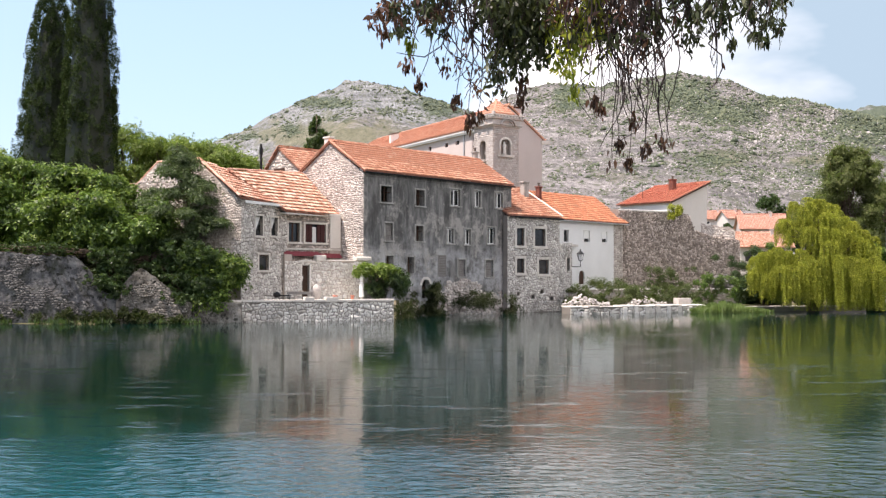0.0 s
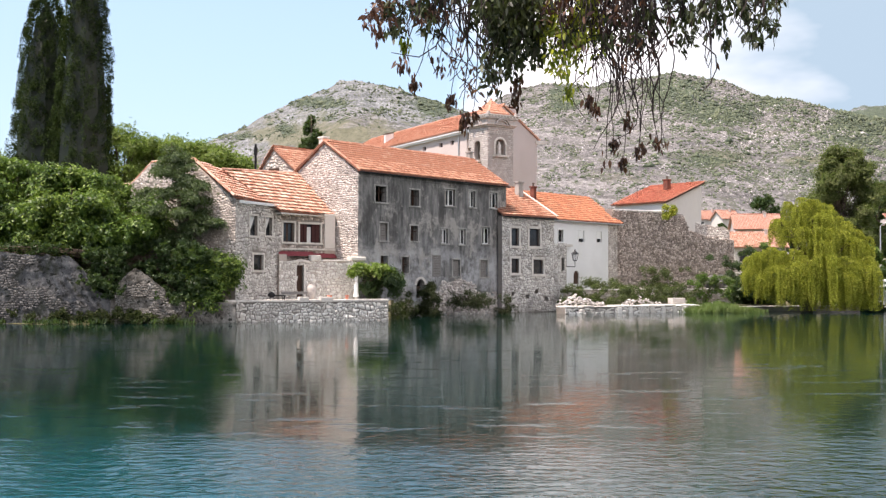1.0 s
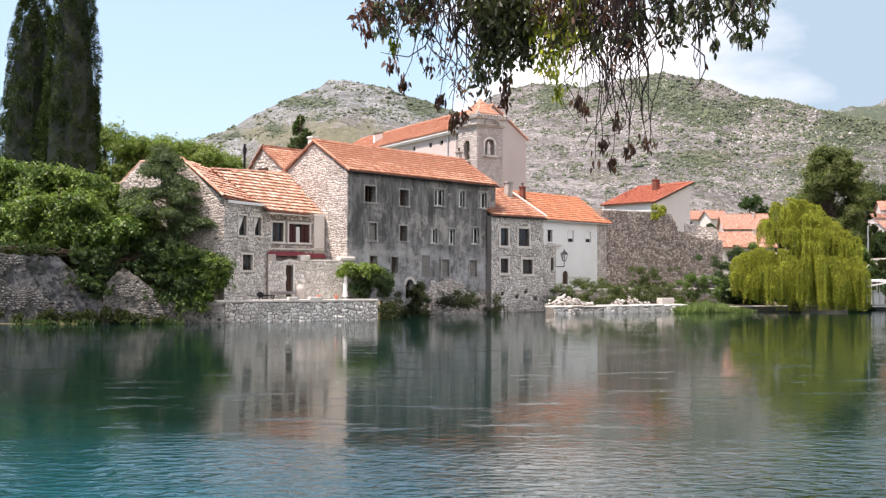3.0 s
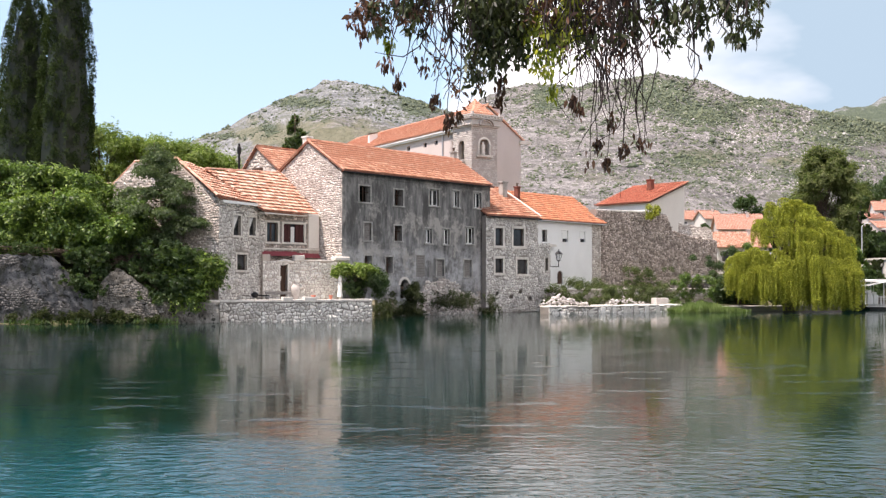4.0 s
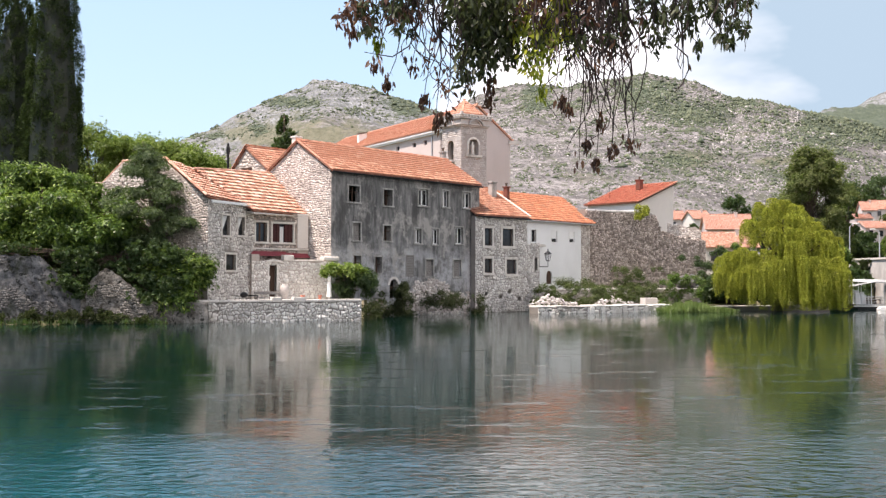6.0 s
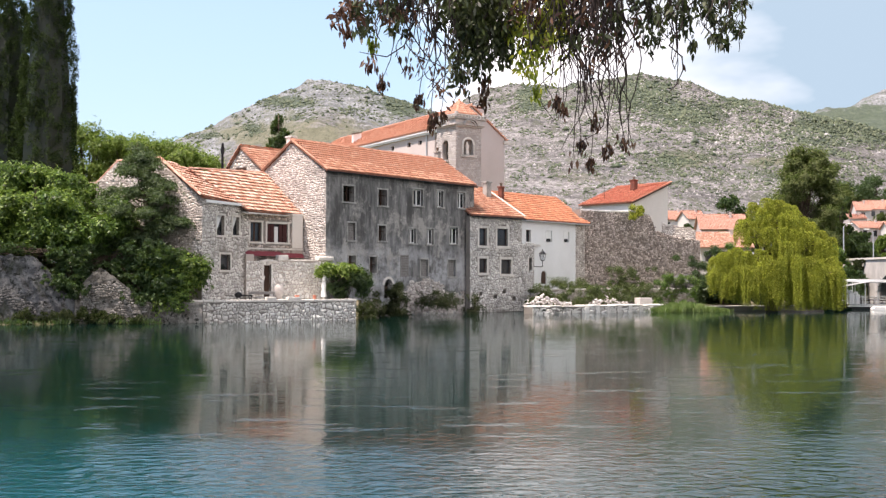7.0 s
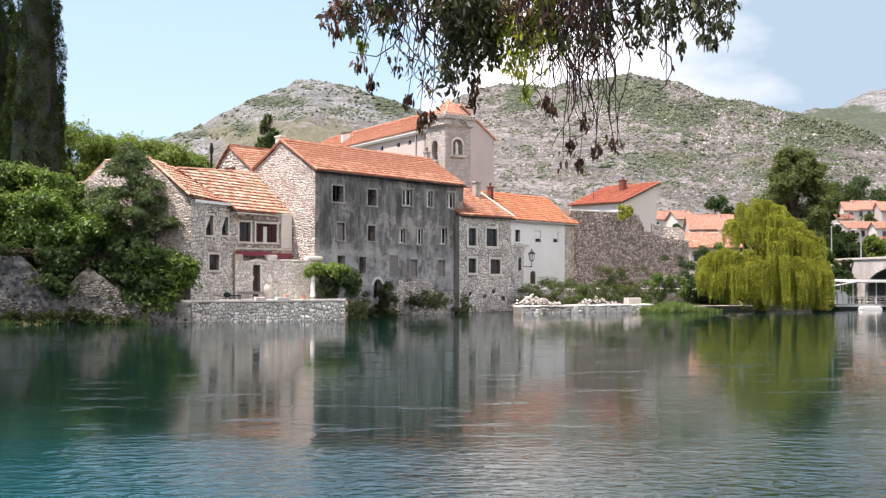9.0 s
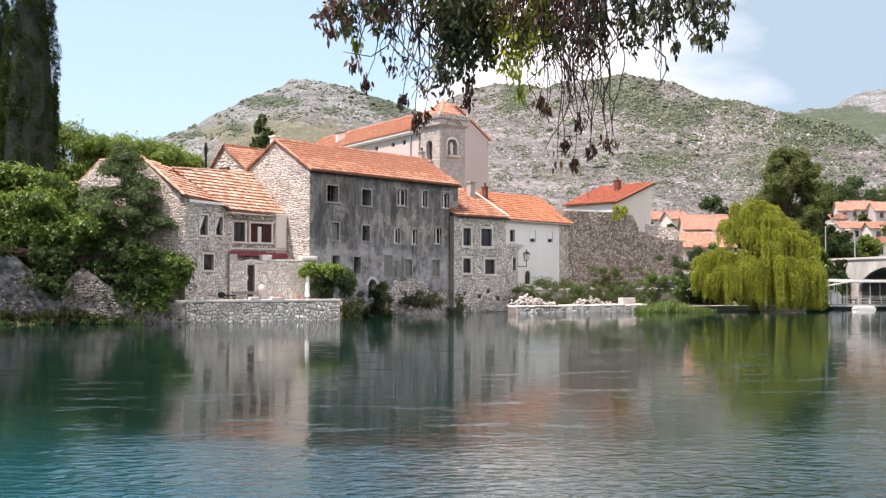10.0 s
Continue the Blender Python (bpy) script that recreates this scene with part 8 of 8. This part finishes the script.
def twig(x0, x1, y1, wig=22, y0=-120, r=0.0078, depth=0.35):
    """A hanging twig from the limb down to (x1, y1); returns its points."""
    n = 22
    yy = 7.0 + rng.uniform(-depth, depth)
    ph, amp = rng.uniform(0, 6.28), rng.uniform(0.4, 1.0) * wig
    q1, q2 = rng.uniform(3.0, 7.0), rng.uniform(10, 18)
    pts = []
    for i in range(n):
        f = i / (n - 1)
        x = x0 + (x1 - x0) * f ** 1.4 + (amp * math.sin(ph + f * q1) + 0.45 * amp * math.sin(ph * 2 + f * q2)) * f
        pts.append(hang(x + rng.uniform(-1.5, 1.5), y0 + (y1 - y0) * f + 0.25 * amp * math.sin(ph + f * q2) * f, yy + 0.05 * math.sin(ph + f * q1)))
    part("twig", Build().tube(pts, [r * (1 - 0.72 * i / (n - 1)) for i in range(n)], 5), M_TWIG, nt)
    return pts


def dress(pts, kind, n, f0, f1, spread=0.03):
    """Leaves along a stretch of a twig."""
    knots = [rng.uniform(f0, f1) for _ in range(max(2, n // 13))]
    for _ in range(int(n * 0.8)):
        f = min(max(rng.choice(knots) + rng.gauss(0, 0.010), f0), f1) * (len(pts) - 1)
        i = min(int(f), len(pts) - 2)
        p = pts[i].lerp(pts[i + 1], f - i)
        q = np.array(p) + nr.normal(size=3) * spread * 0.58 * np.array((1, 1, 0.9))
        LEAVES[kind].append((q, nr.normal(size=3) * 0.55 + np.array((0, 0, -1.0))))


def cluster(p, kind, n, r=0.05):
    for _ in range(n):
        LEAVES[kind].append((np.array(p) + nr.normal(size=3) * r * np.array((0.7, 0.7, 1.0)), nr.normal(size=3) * 0.24 + np.array((0, 0, -1.0))))


def bunch(xa, xb, count, ya, yb, kind, n, f0, f1, wig=22, lean=28, spread=0.03, end=0):
    """A bunch of twigs between two bearings, ending between two heights."""
    for k in range(count):
        x = xa + (xb - xa) * (k + rng.uniform(0.1, 0.9)) / count
        pts = twig(x + rng.uniform(-lean, lean), x, rng.uniform(ya, yb), wig)
        dress(pts, kind, n, f0, f1, spread)
        if end:
            cluster(pts[-1], kind, end, 0.035)


bunch(664, 708, 8, 15, 42, "dry", 44, 0.72, 1.0, spread=0.035)
bunch(700, 800, 18, 15, 80, "green", 34, 0.68, 1.0, spread=0.03)
bunch(740, 800, 9, 20, 95, "dry", 22, 0.66, 1.0)
bunch(790, 865, 24, 60, 205, "dry", 5, 0.9, 1.0, 46, 60)
bunch(862, 955, 36, 30, 132, "green", 120, 0.5, 1.0, spread=0.06)
bunch(870, 900, 6, 120, 165, "green", 40, 0.78, 1.0, spread=0.03)
bunch(955, 1010, 10, 20, 70, "dry", 40, 0.6, 1.0, spread=0.035)
bunch(972, 1068, 26, 60, 162, "yellow", 52, 0.5, 1.0, spread=0.042)
bunch(1000, 1110, 18, 10, 100, "dry", 24, 0.5, 1.0, spread=0.03)
bunch(1030, 1090, 10, 40, 110, "green", 30, 0.5, 1.0, spread=0.035)
bunch(1062, 1165, 36, 120, 268, "dry", 7, 0.42, 0.66, 48, 60)
bunch(1085, 1150, 14, 60, 180, "dry", 7, 0.4, 0.8, 44, 60)
bunch(1100, 1165, 14, 40, 120, "green", 22, 0.5, 1.0)
bunch(1160, 1250, 13, 15, 75, "green", 24, 0.62, 1.0)
bunch(1200, 1225, 3, 65, 90, "green", 20, 0.78, 1.0)
bunch(1235, 1310, 15, 20, 78, "green", 24, 0.6, 1.0)
bunch(1300, 1392, 17, 15, 66, "green", 34, 0.6, 1.0, spread=0.032)
bunch(1340, 1390, 5, 60, 82, "green", 22, 0.78, 1.0)
bunch(1255, 1280, 4, 100, 150, "dry", 2, 0.9, 1.0, 14)

# single dangling bunches of dry leaves
for x0, x1, y1, kind, n in ((735, 666, 55, "dry", 26), (760, 708, 55, "green", 22), (770, 722, 78, "yellow", 26), (780, 715, 112, "dry", 22), (790, 746, 150, "dry", 30),
                            (815, 788, 118, "dry", 14), (830, 806, 178, "dry", 26), (845, 832, 215, "dry", 24), (850, 852, 205, "dry", 14), (905, 922, 148, "dry", 26), (908, 918, 172, "dry", 22),
                            (1060, 1056, 175, "dry", 16), (1062, 1058, 190, "dry", 24), (1085, 1092, 252, "dry", 26), (1110, 1114, 285, "dry", 18), (1095, 1088, 290, "dry", 4),
                            (1120, 1128, 218, "dry", 18), (1130, 1150, 262, "dry", 18), (1140, 1168, 252, "dry", 12), (1150, 1185, 250, "dry", 4), (1000, 1018, 162, "yellow", 24), (1280, 1292, 72, "green", 14)):
    pts = twig(x0, x1, y1 - 8, 8)
    cluster(pts[-1] - Vector((0, 0, 0.02)), kind, int(n * 1.8), 0.024)
pts = [hang(x, y) for x, y in ((1148, -100), (1150, 20), (1162, 70), (1176, 105), (1178, 130), (1168, 158), (1164, 190), (1168, 215), (1175, 245))]
part("twig", Build().tube(pts, [0.008, 0.0075, 0.007, 0.0065, 0.006, 0.005, 0.004, 0.003, 0.002], 6), M_TWIG, nt)
pts = [hang(x, y) for x, y in ((1285, -100), (1278, 40), (1255, 75), (1278, 95), (1280, 118), (1268, 145), (1254, 160))]
part("twig", Build().tube(pts, [0.007, 0.0065, 0.006, 0.005, 0.0045, 0.004, 0.002], 6), M_TWIG, nt)
pts = [hang(x, y) for x, y in ((800, -100), (796, 40), (780, 80), (750, 100), (722, 96), (700, 92))]
part("twig", Build().tube(pts, [0.006, 0.005, 0.0045, 0.004, 0.003, 0.002], 6), M_TWIG, nt)
for kind, mat, size in (("green", M_BLADE_GREEN, 0.054), ("yellow", M_BLADE_YELLOW, 0.05), ("dry", M_BLADE_DRY, 0.049)):
    part("foliage", leaf_shape_mesh("foliage", LEAVES[kind], nr, size), mat, nt, {"green": "dark green leaves", "yellow": "yellow-green leaves", "dry": "withered brown leaves"}[kind], kind="stuff")
